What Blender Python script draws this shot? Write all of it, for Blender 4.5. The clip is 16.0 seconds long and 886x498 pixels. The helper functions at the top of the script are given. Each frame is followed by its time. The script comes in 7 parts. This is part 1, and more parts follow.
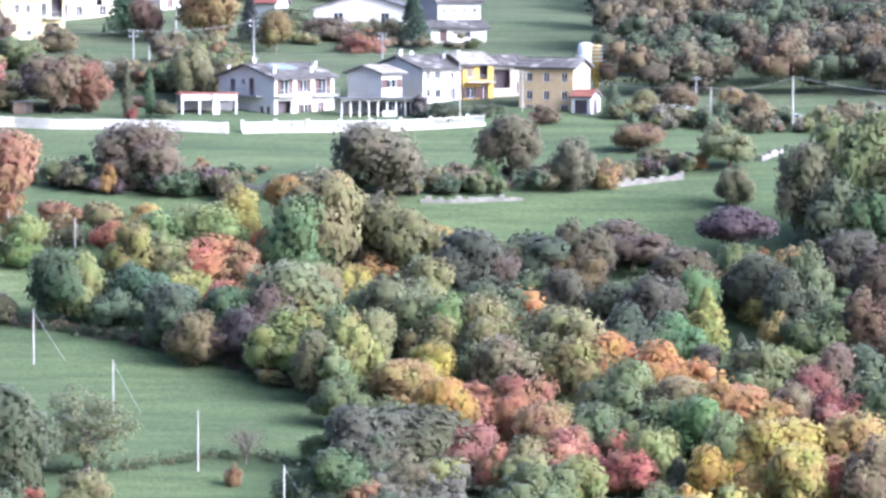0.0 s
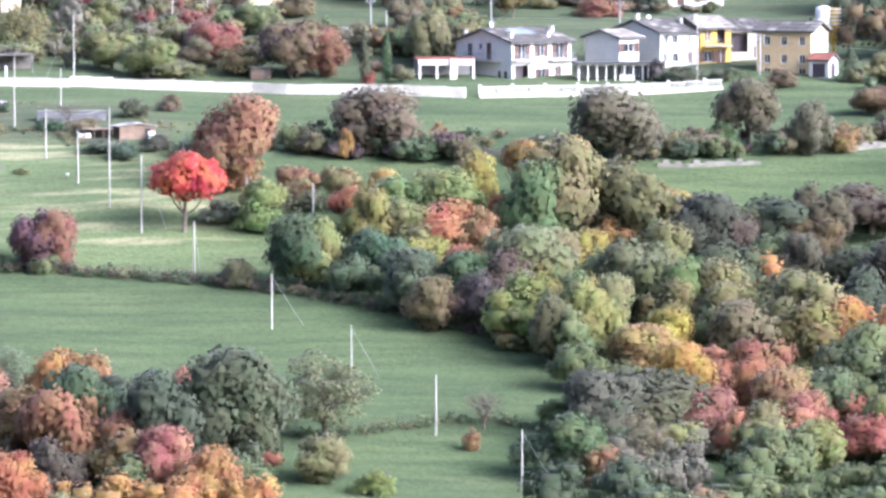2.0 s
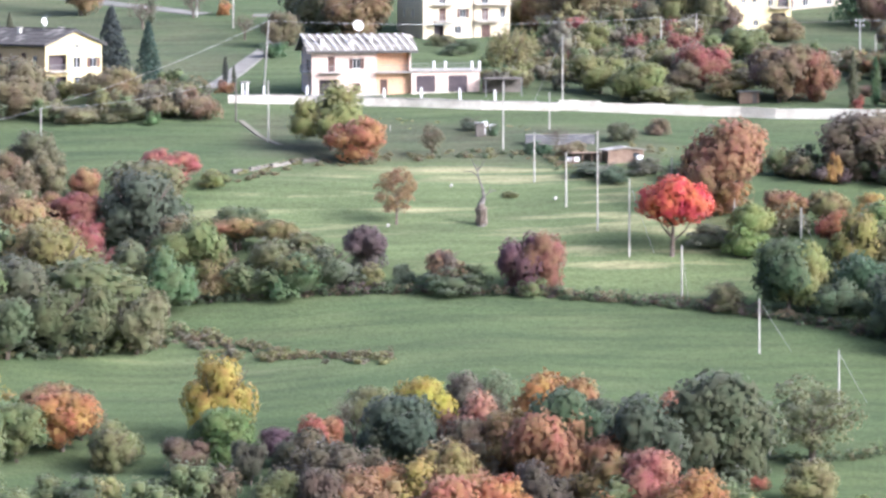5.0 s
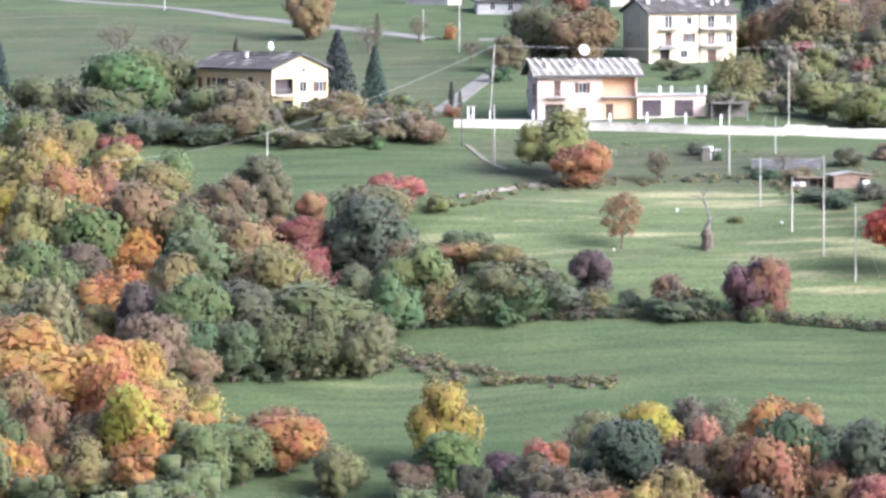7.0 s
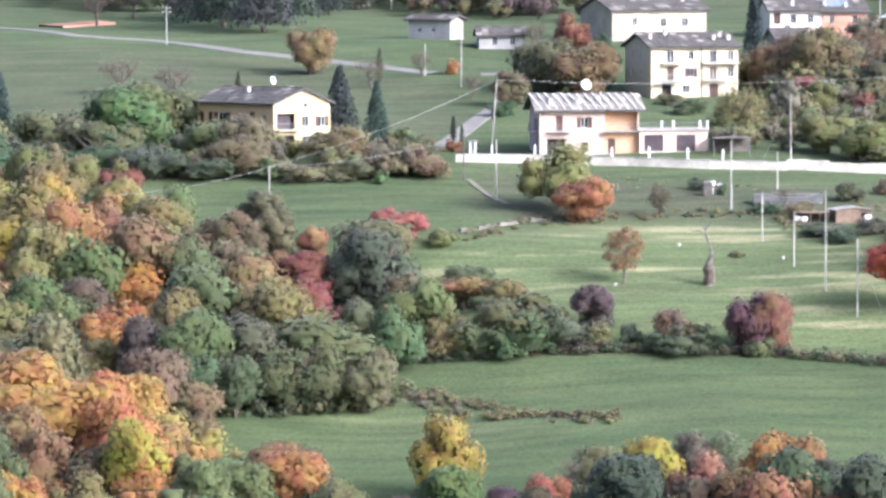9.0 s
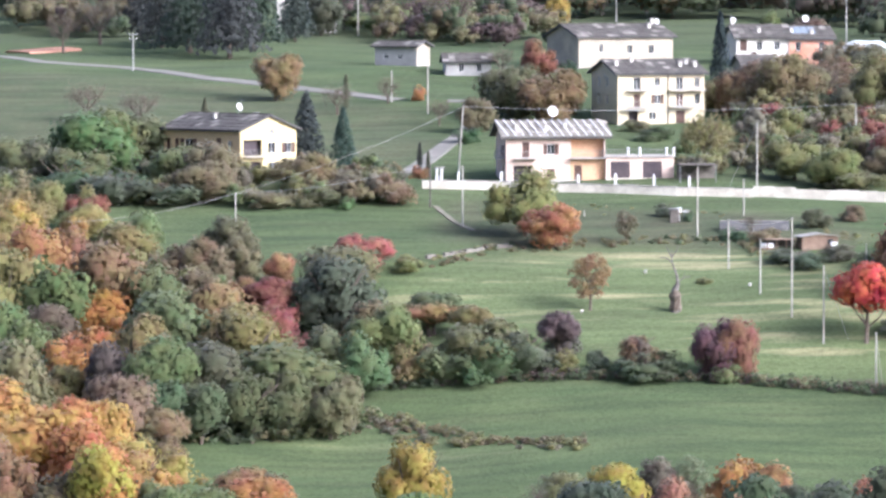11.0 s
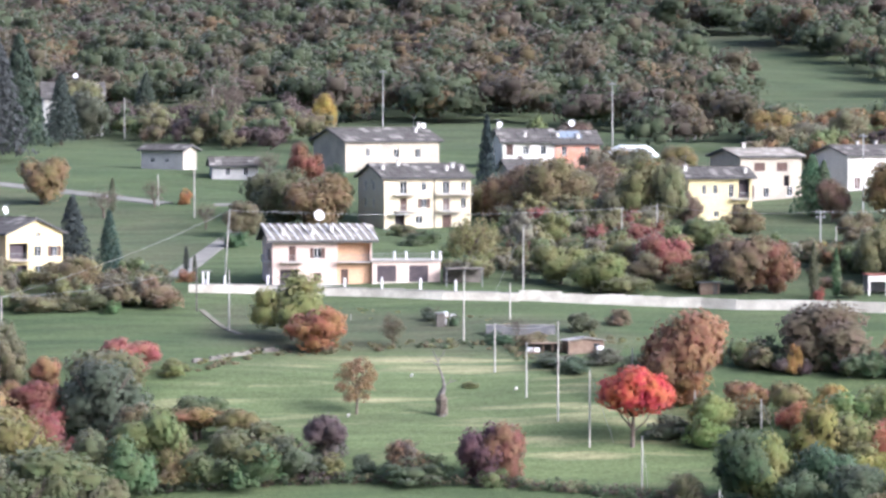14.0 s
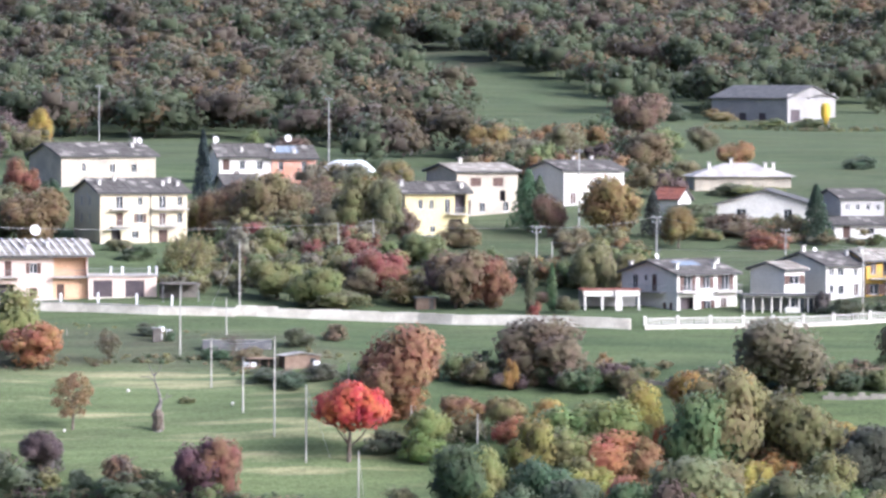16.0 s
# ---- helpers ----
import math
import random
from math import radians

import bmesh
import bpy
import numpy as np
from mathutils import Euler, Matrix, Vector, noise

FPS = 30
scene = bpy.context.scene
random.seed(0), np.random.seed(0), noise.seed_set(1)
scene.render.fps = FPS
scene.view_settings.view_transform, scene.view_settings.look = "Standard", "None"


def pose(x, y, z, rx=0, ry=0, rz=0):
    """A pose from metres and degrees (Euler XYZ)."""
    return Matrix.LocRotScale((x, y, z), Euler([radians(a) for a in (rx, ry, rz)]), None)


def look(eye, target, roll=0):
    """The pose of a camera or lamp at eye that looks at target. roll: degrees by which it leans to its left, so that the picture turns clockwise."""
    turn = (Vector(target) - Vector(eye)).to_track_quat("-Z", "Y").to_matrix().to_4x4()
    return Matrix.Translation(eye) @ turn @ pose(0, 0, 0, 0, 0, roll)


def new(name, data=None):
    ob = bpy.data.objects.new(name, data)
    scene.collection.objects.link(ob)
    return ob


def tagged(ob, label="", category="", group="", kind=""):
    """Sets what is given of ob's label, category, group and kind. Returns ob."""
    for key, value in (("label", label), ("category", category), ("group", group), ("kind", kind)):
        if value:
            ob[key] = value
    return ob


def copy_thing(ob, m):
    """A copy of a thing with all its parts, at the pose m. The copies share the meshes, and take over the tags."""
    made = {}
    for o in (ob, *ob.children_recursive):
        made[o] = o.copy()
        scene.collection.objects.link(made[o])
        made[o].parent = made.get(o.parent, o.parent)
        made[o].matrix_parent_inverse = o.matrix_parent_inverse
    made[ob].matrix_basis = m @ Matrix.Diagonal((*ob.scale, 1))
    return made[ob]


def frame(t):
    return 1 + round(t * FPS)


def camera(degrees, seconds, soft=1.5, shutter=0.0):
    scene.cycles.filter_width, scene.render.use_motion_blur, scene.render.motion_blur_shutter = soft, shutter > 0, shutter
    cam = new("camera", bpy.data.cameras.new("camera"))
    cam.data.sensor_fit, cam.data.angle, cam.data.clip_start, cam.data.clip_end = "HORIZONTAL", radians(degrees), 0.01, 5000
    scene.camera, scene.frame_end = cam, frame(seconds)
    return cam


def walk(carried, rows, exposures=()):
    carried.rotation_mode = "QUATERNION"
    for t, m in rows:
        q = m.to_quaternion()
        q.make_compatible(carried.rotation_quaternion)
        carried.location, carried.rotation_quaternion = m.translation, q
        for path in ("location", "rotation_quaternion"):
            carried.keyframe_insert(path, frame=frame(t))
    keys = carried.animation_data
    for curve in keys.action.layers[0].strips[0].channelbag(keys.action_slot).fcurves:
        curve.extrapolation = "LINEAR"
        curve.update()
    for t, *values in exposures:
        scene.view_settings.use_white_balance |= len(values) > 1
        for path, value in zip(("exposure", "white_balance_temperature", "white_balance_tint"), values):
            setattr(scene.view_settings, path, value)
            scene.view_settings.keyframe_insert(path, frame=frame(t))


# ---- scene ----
# The camera stands on the far side of the valley and pans over the hillside.
EYE = (0.0, 0.0, 100.0)
cam = camera(8.5, 16.0, soft=2.8)


def aim(pitch, yaw, roll):
    return pose(*EYE, 90 + pitch, 0, yaw) @ pose(0, 0, 0, 0, 0, roll)


PATH = [
    (0, aim(-3.4854, -4.2507, 0.189)),
    (0.5, aim(-3.5381, -4.0266, 0.204)),
    (1, aim(-3.6793, -3.9077, 0.232)),
    (1.5, aim(-3.7813, -3.6873, 0.141)),
    (2, aim(-3.8297, -1.9625, -0.085)),
    (2.5, aim(-3.8432, -0.6654, -0.103)),
    (3, aim(-3.7872, -0.1937, 0.008)),
    (3.5, aim(-3.7527, -0.0000, 0.018)),
    (4, aim(-3.6987, 0.2454, -0.068)),
    (4.5, aim(-3.6441, 1.3104, -0.210)),
    (5, aim(-3.5894, 2.7317, -0.120)),
    (5.2, aim(-3.5623, 3.1228, -0.158)),
    (7.3, aim(-3.3158, 5.0177, -0.137)),
    (7.5, aim(-3.2914, 5.0840, -0.155)),
    (8, aim(-3.1998, 5.2196, -0.142)),
    (8.5, aim(-3.0689, 4.9047, -0.121)),
    (8.7, aim(-3.0467, 4.9313, -0.121)),
    (10.8, aim(-2.7870, 4.6308, -0.050)),
    (11, aim(-2.7624, 4.5968, -0.050)),
    (11.5, aim(-2.6509, 4.5037, -0.026)),
    (12, aim(-2.4403, 4.4082, 0.006)),
    (12.5, aim(-2.2402, 4.2289, 0.029)),
    (13, aim(-2.0822, 3.8099, 0.015)),
    (13.5, aim(-1.9073, 3.1138, 0.047)),
    (14, aim(-1.7632, 2.3515, 0.088)),
    (14.5, aim(-1.6896, 1.7053, 0.053)),
    (15, aim(-1.6242, 0.9989, 0.051)),
    (15.5, aim(-1.5854, 0.4093, 0.135)),
    (16, aim(-1.6132, -0.3741, 0.163)),
]
walk(cam, PATH, exposures=[(0, 1.86, 4750, 17), (3.5, 1.61, 5080, 15), (4.5, 1.50, 5120, 14), (8, 1.47, 5100, 14), (12.5, 1.26, 5100, 14), (16, 1.26, 5080, 14)])

# ---- daylight ----
world = bpy.data.worlds.new("sky")
scene.world = world
world.use_nodes = True
wn = world.node_tree
sky = wn.nodes.new("ShaderNodeTexSky")
sky.sky_type = "NISHITA"
sky.sun_disc = False
SUN_EL, SUN_AZ = radians(29), radians(119)      # azimuth clockwise from +y
sky.sun_elevation, sky.sun_rotation = SUN_EL, SUN_AZ
sky.air_density, sky.dust_density, sky.ozone_density = 0.5, 9.0, 0.3
wn.links.new(sky.outputs[0], wn.nodes["Background"].inputs[0])
wn.nodes["Background"].inputs[1].default_value = 0.15
sun = new("sun", bpy.data.lights.new("sun", "SUN"))
sun.data.energy, sun.data.angle, sun.data.color = 0.65, radians(5.0), (1.0, 0.91, 0.76)
to_sun = Vector((math.cos(SUN_EL) * math.sin(SUN_AZ), math.cos(SUN_EL) * math.cos(SUN_AZ), math.sin(SUN_EL)))
sun.matrix_world = look((0, 0, 0), -to_sun)

# ---- the lie of the land ----
PROFILE_Y = [-3000, -400, -30, 4, 30, 90, 220, 430, 590, 640, 670, 690, 760, 800, 850, 862, 930, 1000, 1080, 1200, 1400, 1700, 2200, 3000, 4600]
PROFILE_Z = [160, 112, 98.4, 98.2, 92, 76, 48, 24, 21, 25.0, 29.0, 32.8, 46.7, 58.6, 66.2, 67.6, 74.6, 82, 85.9, 92.4, 105.5, 126, 168, 262, 470]


def ground_z(x, y):
    """Height of the hillside: a profile up the slope, with a gully to the east and slow swells."""
    z = np.interp(y, PROFILE_Y, PROFILE_Z)
    z = z - 3.0 * np.exp(-(((x - 75) / 45) ** 2) - ((y - 690) / 50) ** 2)
    z = z - 3.0 * np.exp(-(((x + 75) / 28) ** 2) - ((y - 720) / 45) ** 2)
    z = z + 1.2 * np.exp(-(((x + 10) / 30) ** 2) - ((y - 775) / 22) ** 2)
    amp = np.clip((y - 560) / 40, 0, 1)
    z = z + amp * (0.25 * np.sin(x * 0.11 + y * 0.05) + 0.2 * np.sin(y * 0.13 - x * 0.045))
    far = np.clip((y - 1250) / 500, 0, 1)
    return z + far * (9 * np.sin(x * 0.012 + 0.6) + 6 * np.sin(x * 0.027 + y * 0.006))


# ---- materials ----
def principled(name, rough=0.8, metal=0.0):
    m = bpy.data.materials.new(name)
    m.use_nodes = True
    b = m.node_tree.nodes["Principled BSDF"]
    b.inputs["Roughness"].default_value, b.inputs["Metallic"].default_value = rough, metal
    b.inputs["Specular IOR Level"].default_value = 0.3
    return m, m.node_tree, b


def node(nt, kind, **values):
    n = nt.nodes.new(kind)
    for key, value in values.items():
        n.inputs[key.replace("_", " ")].default_value = value
    return n


def mixer(nt, a, b, fac, blend="MIX"):
    n = nt.nodes.new("ShaderNodeMix")
    n.data_type, n.blend_type = "RGBA", blend
    for sock, v in ((n.inputs[0], fac), (n.inputs[6], a), (n.inputs[7], b)):
        if isinstance(v, bpy.types.NodeSocket):
            nt.links.new(v, sock)
        elif isinstance(v, tuple):
            sock.default_value = (*v, 1) if len(v) == 3 else v
        else:
            sock.default_value = v
    return n.outputs[2]


def ramp(nt, fac, lo, hi):
    n = nt.nodes.new("ShaderNodeMapRange")
    n.inputs[1].default_value, n.inputs[2].default_value = lo, hi
    nt.links.new(fac, n.inputs[0])
    return n.outputs[0]


def noisy(nt, scale, detail=4.0, stretch=(1, 1, 1)):
    g = nt.nodes.new("ShaderNodeNewGeometry")
    mp = nt.nodes.new("ShaderNodeMapping")
    mp.inputs["Scale"].default_value = stretch
    nt.links.new(g.outputs["Position"], mp.inputs[0])
    n = node(nt, "ShaderNodeTexNoise", Scale=scale, Detail=detail)
    nt.links.new(mp.outputs[0], n.inputs["Vector"])
    return n.outputs["Fac"]


def plain(name, a, b, scale, rough=0.85, metal=0.0, grain=None, bump=0.0):
    """Two tones mixed by noise at two scales, with an optional relief."""
    m, nt, p = principled(name, rough, metal)
    c = mixer(nt, a, b, ramp(nt, noisy(nt, scale, 5), 0.35, 0.65))
    g = ramp(nt, noisy(nt, grain or scale * 9, 3), 0.3, 0.7)
    c = mixer(nt, c, mixer(nt, c, (0.55, 0.54, 0.52), 1.0, "MULTIPLY"), mixer(nt, (0, 0, 0), (0.45, 0.45, 0.45), g))
    nt.links.new(c, p.inputs["Base Color"])
    if bump:
        bn = node(nt, "ShaderNodeBump", Strength=bump, Distance=0.05)
        nt.links.new(noisy(nt, grain or scale * 9, 4), bn.inputs["Height"])
        nt.links.new(bn.outputs[0], p.inputs["Normal"])
    return m


def leafy(name, from_mesh=False):
    """Leaves: the tree's own colour, varied from leaf to leaf and from bough to bough."""
    m, nt, p = principled(name, 0.7)
    if from_mesh:
        src = nt.nodes.new("ShaderNodeAttribute")
        src.attribute_name = "tint"
        colour = src.outputs["Color"]
    else:
        colour = nt.nodes.new("ShaderNodeObjectInfo").outputs["Color"]
    geo = nt.nodes.new("ShaderNodeNewGeometry")
    leaf = nt.nodes.new("ShaderNodeHueSaturation")
    nt.links.new(colour, leaf.inputs["Color"])
    mr = nt.nodes.new("ShaderNodeMapRange")
    mr.inputs[3].default_value, mr.inputs[4].default_value = 0.91, 1.09
    nt.links.new(geo.outputs["Random Per Island"], mr.inputs[0])
    nt.links.new(mr.outputs[0], leaf.inputs["Value"])
    hue = nt.nodes.new("ShaderNodeMapRange")
    hue.inputs[1].default_value, hue.inputs[2].default_value = 0.3, 0.7
    hue.inputs[3].default_value, hue.inputs[4].default_value = 0.476, 0.542
    nt.links.new(noisy(nt, 0.45, 3), hue.inputs[0])
    nt.links.new(hue.outputs[0], leaf.inputs["Hue"])
    bough = nt.nodes.new("ShaderNodeMapRange")
    bough.inputs[1].default_value, bough.inputs[2].default_value = 0.3, 0.7
    bough.inputs[3].default_value, bough.inputs[4].default_value = 0.84, 1.16
    nt.links.new(noisy(nt, 0.9, 3), bough.inputs[0])
    tone = nt.nodes.new("ShaderNodeHueSaturation")
    nt.links.new(leaf.outputs[0], tone.inputs["Color"])
    nt.links.new(bough.outputs[0], tone.inputs["Value"])
    leaf = tone
    nt.links.new(leaf.outputs[0], p.inputs["Base Color"])
    p.inputs["Specular IOR Level"].default_value = 0.15
    # Sheen pales the foliage in place of distance haze.
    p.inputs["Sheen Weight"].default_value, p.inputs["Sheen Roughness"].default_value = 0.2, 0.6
    tr = nt.nodes.new("ShaderNodeBsdfTranslucent")
    nt.links.new(leaf.outputs[0], tr.inputs[0])
    mx = node(nt, "ShaderNodeMixShader", Fac=0.5)
    nt.links.new(p.outputs[0], mx.inputs[1])
    nt.links.new(tr.outputs[0], mx.inputs[2])
    nt.links.new(mx.outputs[0], nt.nodes["Material Output"].inputs["Surface"])
    return m


def meadow():
    """Grass: mown strips, tufts and drier stretches; the dry share is laid out field by field."""
    m, nt, p = principled("meadow_grass", 0.95)
    p.inputs["Specular IOR Level"].default_value = 0.1
    # A trace of sheen lightens the grass like a thin haze.
    p.inputs["Sheen Weight"].default_value, p.inputs["Sheen Roughness"].default_value = 0.03, 0.6
    at = nt.nodes.new("ShaderNodeAttribute")
    at.attribute_name = "dry"
    wd = nt.nodes.new("ShaderNodeAttribute")
    wd.attribute_name = "rough"
    lush = mixer(nt, (0.074, 0.112, 0.042), (0.106, 0.140, 0.054), ramp(nt, noisy(nt, 0.05, 4, (1, 2.2, 1)), 0.35, 0.65))
    dry = mixer(nt, (0.165, 0.205, 0.085), (0.46, 0.42, 0.23), ramp(nt, noisy(nt, 0.16, 4, (0.28, 1.5, 1)), 0.54, 0.72))
    c = mixer(nt, lush, dry, at.outputs["Fac"])
    # Wild-grass tone; it also paints the shade on the upper meadow and pasture.
    wild_and_shade = mixer(nt, (0.082, 0.102, 0.052), (0.13, 0.118, 0.072), ramp(nt, noisy(nt, 0.12, 5), 0.35, 0.65))
    c = mixer(nt, c, wild_and_shade, wd.outputs["Fac"])
    streak = ramp(nt, noisy(nt, 0.35, 4, (0.16, 1.0, 1)), 0.36, 0.62)
    c = mixer(nt, mixer(nt, c, (0.70, 0.72, 0.72), 1.0, "MULTIPLY"), c, streak)
    tuft = ramp(nt, noisy(nt, 1.6, 4), 0.3, 0.6)
    c = mixer(nt, mixer(nt, c, (0.68, 0.70, 0.66), 1.0, "MULTIPLY"), c, tuft)
    nt.links.new(c, p.inputs["Base Color"])
    bn = node(nt, "ShaderNodeBump", Strength=0.7, Distance=0.25)
    nt.links.new(noisy(nt, 2.2, 5), bn.inputs["Height"])
    nt.links.new(bn.outputs[0], p.inputs["Normal"])
    return m


GRASS = meadow()
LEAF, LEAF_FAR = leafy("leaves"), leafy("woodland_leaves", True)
BARK = plain("bark", (0.11, 0.085, 0.065), (0.20, 0.17, 0.14), 1.2, 0.95, bump=0.5)
DEADWOOD = plain("dead_wood", (0.12, 0.11, 0.10), (0.26, 0.24, 0.22), 1.5, 0.95)
POLE_WOOD = plain("weathered_pole", (0.42, 0.40, 0.36), (0.58, 0.56, 0.50), 0.8, 0.85)
POLE_DARK = plain("dark_pole", (0.10, 0.09, 0.08), (0.2, 0.18, 0.16), 0.8, 0.85)
CONCRETE_POLE = plain("concrete_pole", (0.38, 0.38, 0.37), (0.52, 0.51, 0.49), 0.8, 0.85)
WIRE = plain("wire", (0.40, 0.40, 0.40), (0.55, 0.55, 0.54), 1.0, 0.5)
WHITE = plain("white_render", (0.76, 0.735, 0.68), (0.68, 0.655, 0.60), 0.4)
CREAM = plain("cream_render", (0.74, 0.655, 0.47), (0.67, 0.59, 0.42), 0.4)
PINK = plain("pale_pink_render", (0.76, 0.61, 0.52), (0.70, 0.55, 0.47), 0.4)
ORANGE = plain("apricot_render", (0.76, 0.50, 0.32), (0.70, 0.45, 0.28), 0.4)
SALMON = plain("faded_salmon_render", (0.66, 0.30, 0.20), (0.70, 0.45, 0.36), 0.5)
YELLOW = plain("yellow_render", (0.76, 0.655, 0.37), (0.70, 0.60, 0.33), 0.4)
GOLD = plain("ochre_render", (0.72, 0.47, 0.10), (0.65, 0.42, 0.10), 0.4)
TAN = plain("tan_render", (0.66, 0.50, 0.28), (0.60, 0.45, 0.26), 0.4)
BEIGE = plain("old_beige_render", (0.54, 0.48, 0.38), (0.40, 0.36, 0.30), 0.35)
BARN_GREY = plain("concrete_block_wall", (0.36, 0.345, 0.335), (0.30, 0.29, 0.285), 0.4)
GREY = plain("grey_render", (0.50, 0.49, 0.47), (0.40, 0.39, 0.38), 0.4)


def slabs(name, dark, pale, share_pale):
    """Roofing stone whose tone differs from slab to slab, with lichen stains."""
    m, nt, p = principled(name, 0.8)
    rnd = nt.nodes.new("ShaderNodeObjectInfo").outputs["Random"]
    c = mixer(nt, dark, pale, ramp(nt, rnd, 1 - share_pale, 1.0))
    c = mixer(nt, c, mixer(nt, c, (0.5, 0.49, 0.47), 1.0, "MULTIPLY"), ramp(nt, noisy(nt, 0.9, 5), 0.45, 0.75))
    nt.links.new(c, p.inputs["Base Color"])
    return m


SLATE = slabs("grey_stone_slab", (0.115, 0.105, 0.095), (0.34, 0.315, 0.285), 0.22)
PALE_SLAB = slabs("pale_roof_slab", (0.27, 0.245, 0.21), (0.46, 0.425, 0.37), 0.5)
LIMESTONE = plain("pale_stone_slab", (0.52, 0.49, 0.45), (0.36, 0.34, 0.32), 0.6, 0.8)
ROOF_BED = plain("roof_bed", (0.10, 0.10, 0.105), (0.16, 0.155, 0.15), 0.8, 0.9)
RED_TILE = plain("red_roof_tile", (0.32, 0.12, 0.08), (0.24, 0.10, 0.08), 0.8, 0.85)
SHUTTER = plain("brown_painted_wood", (0.095, 0.058, 0.048), (0.13, 0.078, 0.062), 1.5, 0.6)
# Dark garage doors, and the painted shade in recesses and house interiors.
DOOR_AND_SHADE = plain("dark_door_and_shade", (0.075, 0.06, 0.07), (0.10, 0.08, 0.085), 1.0, 0.5)
METAL = plain("grey_metal", (0.30, 0.31, 0.32), (0.40, 0.40, 0.40), 1.0, 0.45, 0.6)
DISH = plain("white_enamel", (0.86, 0.86, 0.86), (0.80, 0.80, 0.80), 2.0, 0.4)
WALL_STONE = plain("pale_plastered_wall", (0.82, 0.77, 0.67), (0.58, 0.53, 0.45), 0.5, 0.9)
RUBBLE = plain("rubble_stone", (0.29, 0.27, 0.23), (0.17, 0.16, 0.14), 0.8, 0.95, bump=0.6)
TIMBER = plain("old_timber", (0.22, 0.15, 0.11), (0.32, 0.24, 0.18), 0.8, 0.9)
SHEET = plain("white_plastic_sheet", (0.80, 0.83, 0.82), (0.66, 0.72, 0.72), 0.25, 0.4)
TERRACOTTA = plain("bare_earth", (0.50, 0.27, 0.19), (0.42, 0.24, 0.17), 0.3, 0.95)
ASPHALT = plain("worn_asphalt", (0.22, 0.21, 0.185), (0.28, 0.265, 0.235), 0.3, 0.95)
GRAVEL = plain("pale_gravel", (0.26, 0.24, 0.19), (0.20, 0.19, 0.14), 0.4, 0.95)
YELLOW_PAINT = plain("yellow_paint", (0.75, 0.50, 0.05), (0.62, 0.42, 0.06), 0.8, 0.5)
SOLAR, _nt, _p = principled("solar_panel_glass", 0.25)
_p.inputs["Base Color"].default_value = (0.25, 0.29, 0.34, 1)
PANE, _nt, _p = principled("window_glass", 0.08)
_p.inputs["Base Color"].default_value = (0.035, 0.04, 0.045, 1)
_p.inputs["Specular IOR Level"].default_value = 0.6

# ---- building blocks ----
def mesh_of(name, bm, material):
    me = bpy.data.meshes.new(name)
    bm.normal_update()
    bm.to_mesh(me)
    bm.free()
    me.materials.append(material)
    return me


def part(name, bm, material, parent, label=""):
    ob = new(name, mesh_of(name, bm, material))
    ob.parent = parent
    return tagged(ob, label) if label else ob


def share(name, me, parent, m=None):
    ob = new(name, me)
    ob.parent = parent
    if m is not None:
        ob.matrix_local = m
    return ob


def box(bm, x0, y0, z0, x1, y1, z1, bevel=0.0):
    vs = [bm.verts.new((x, y, z)) for z in (z0, z1) for y in (y0, y1) for x in (x0, x1)]
    fs = [bm.faces.new([vs[i] for i in q]) for q in ((0, 2, 3, 1), (4, 5, 7, 6), (0, 1, 5, 4), (2, 6, 7, 3), (0, 4, 6, 2), (1, 3, 7, 5))]
    if bevel:
        es = {e for f in fs for e in f.edges}
        bmesh.ops.bevel(bm, geom=list(es), offset=bevel, segments=1, affect="EDGES")


def boxes(*items):
    bm = bmesh.new()
    for it in items:
        box(bm, *it)
    return bm


def rod(bm, a, b, r0, r1=None, n=7):
    a, b = Vector(a), Vector(b)
    r1 = r0 if r1 is None else r1
    q = (b - a).to_track_quat("Z", "Y")
    rings = []
    for c, r in ((a, r0), (b, r1)):
        rings.append([bm.verts.new(c + q @ Vector((r * math.cos(2 * math.pi * k / n), r * math.sin(2 * math.pi * k / n), 0))) for k in range(n)])
    for k in range(n):
        bm.faces.new((rings[0][k], rings[0][(k + 1) % n], rings[1][(k + 1) % n], rings[1][k]))
    bm.faces.new(rings[0][::-1]), bm.faces.new(rings[1])


def lathe(bm, pts, n=12, at=(0, 0, 0)):
    """A turned shape from (radius, height) pairs."""
    rings = [[bm.verts.new((at[0] + r * math.cos(2 * math.pi * k / n), at[1] + r * math.sin(2 * math.pi * k / n), at[2] + z)) for k in range(n)] for r, z in pts]
    for lo, hi in zip(rings, rings[1:]):
        for k in range(n):
            bm.faces.new((lo[k], lo[(k + 1) % n], hi[(k + 1) % n], hi[k]))
    bm.faces.new(rings[0][::-1]), bm.faces.new(rings[-1])


def thing(name, x, y, yaw=0.0, label="", category="", group="", dz=0.0, kind=""):
    e = new(name)
    e.matrix_world = pose(x, y, float(ground_z(x, y)) + dz, 0, 0, yaw)
    return tagged(e, label, category, group, kind)


# ---- ground ----
def inside(poly, x, y):
    hit = np.zeros(np.shape(x), bool)
    for (x0, y0), (x1, y1) in zip(poly, poly[1:] + poly[:1]):
        cross = (y0 > y) != (y1 > y)
        hit ^= cross & (x < (x1 - x0) * (y - y0) / ((y1 - y0) or 1e-9) + x0)
    return hit


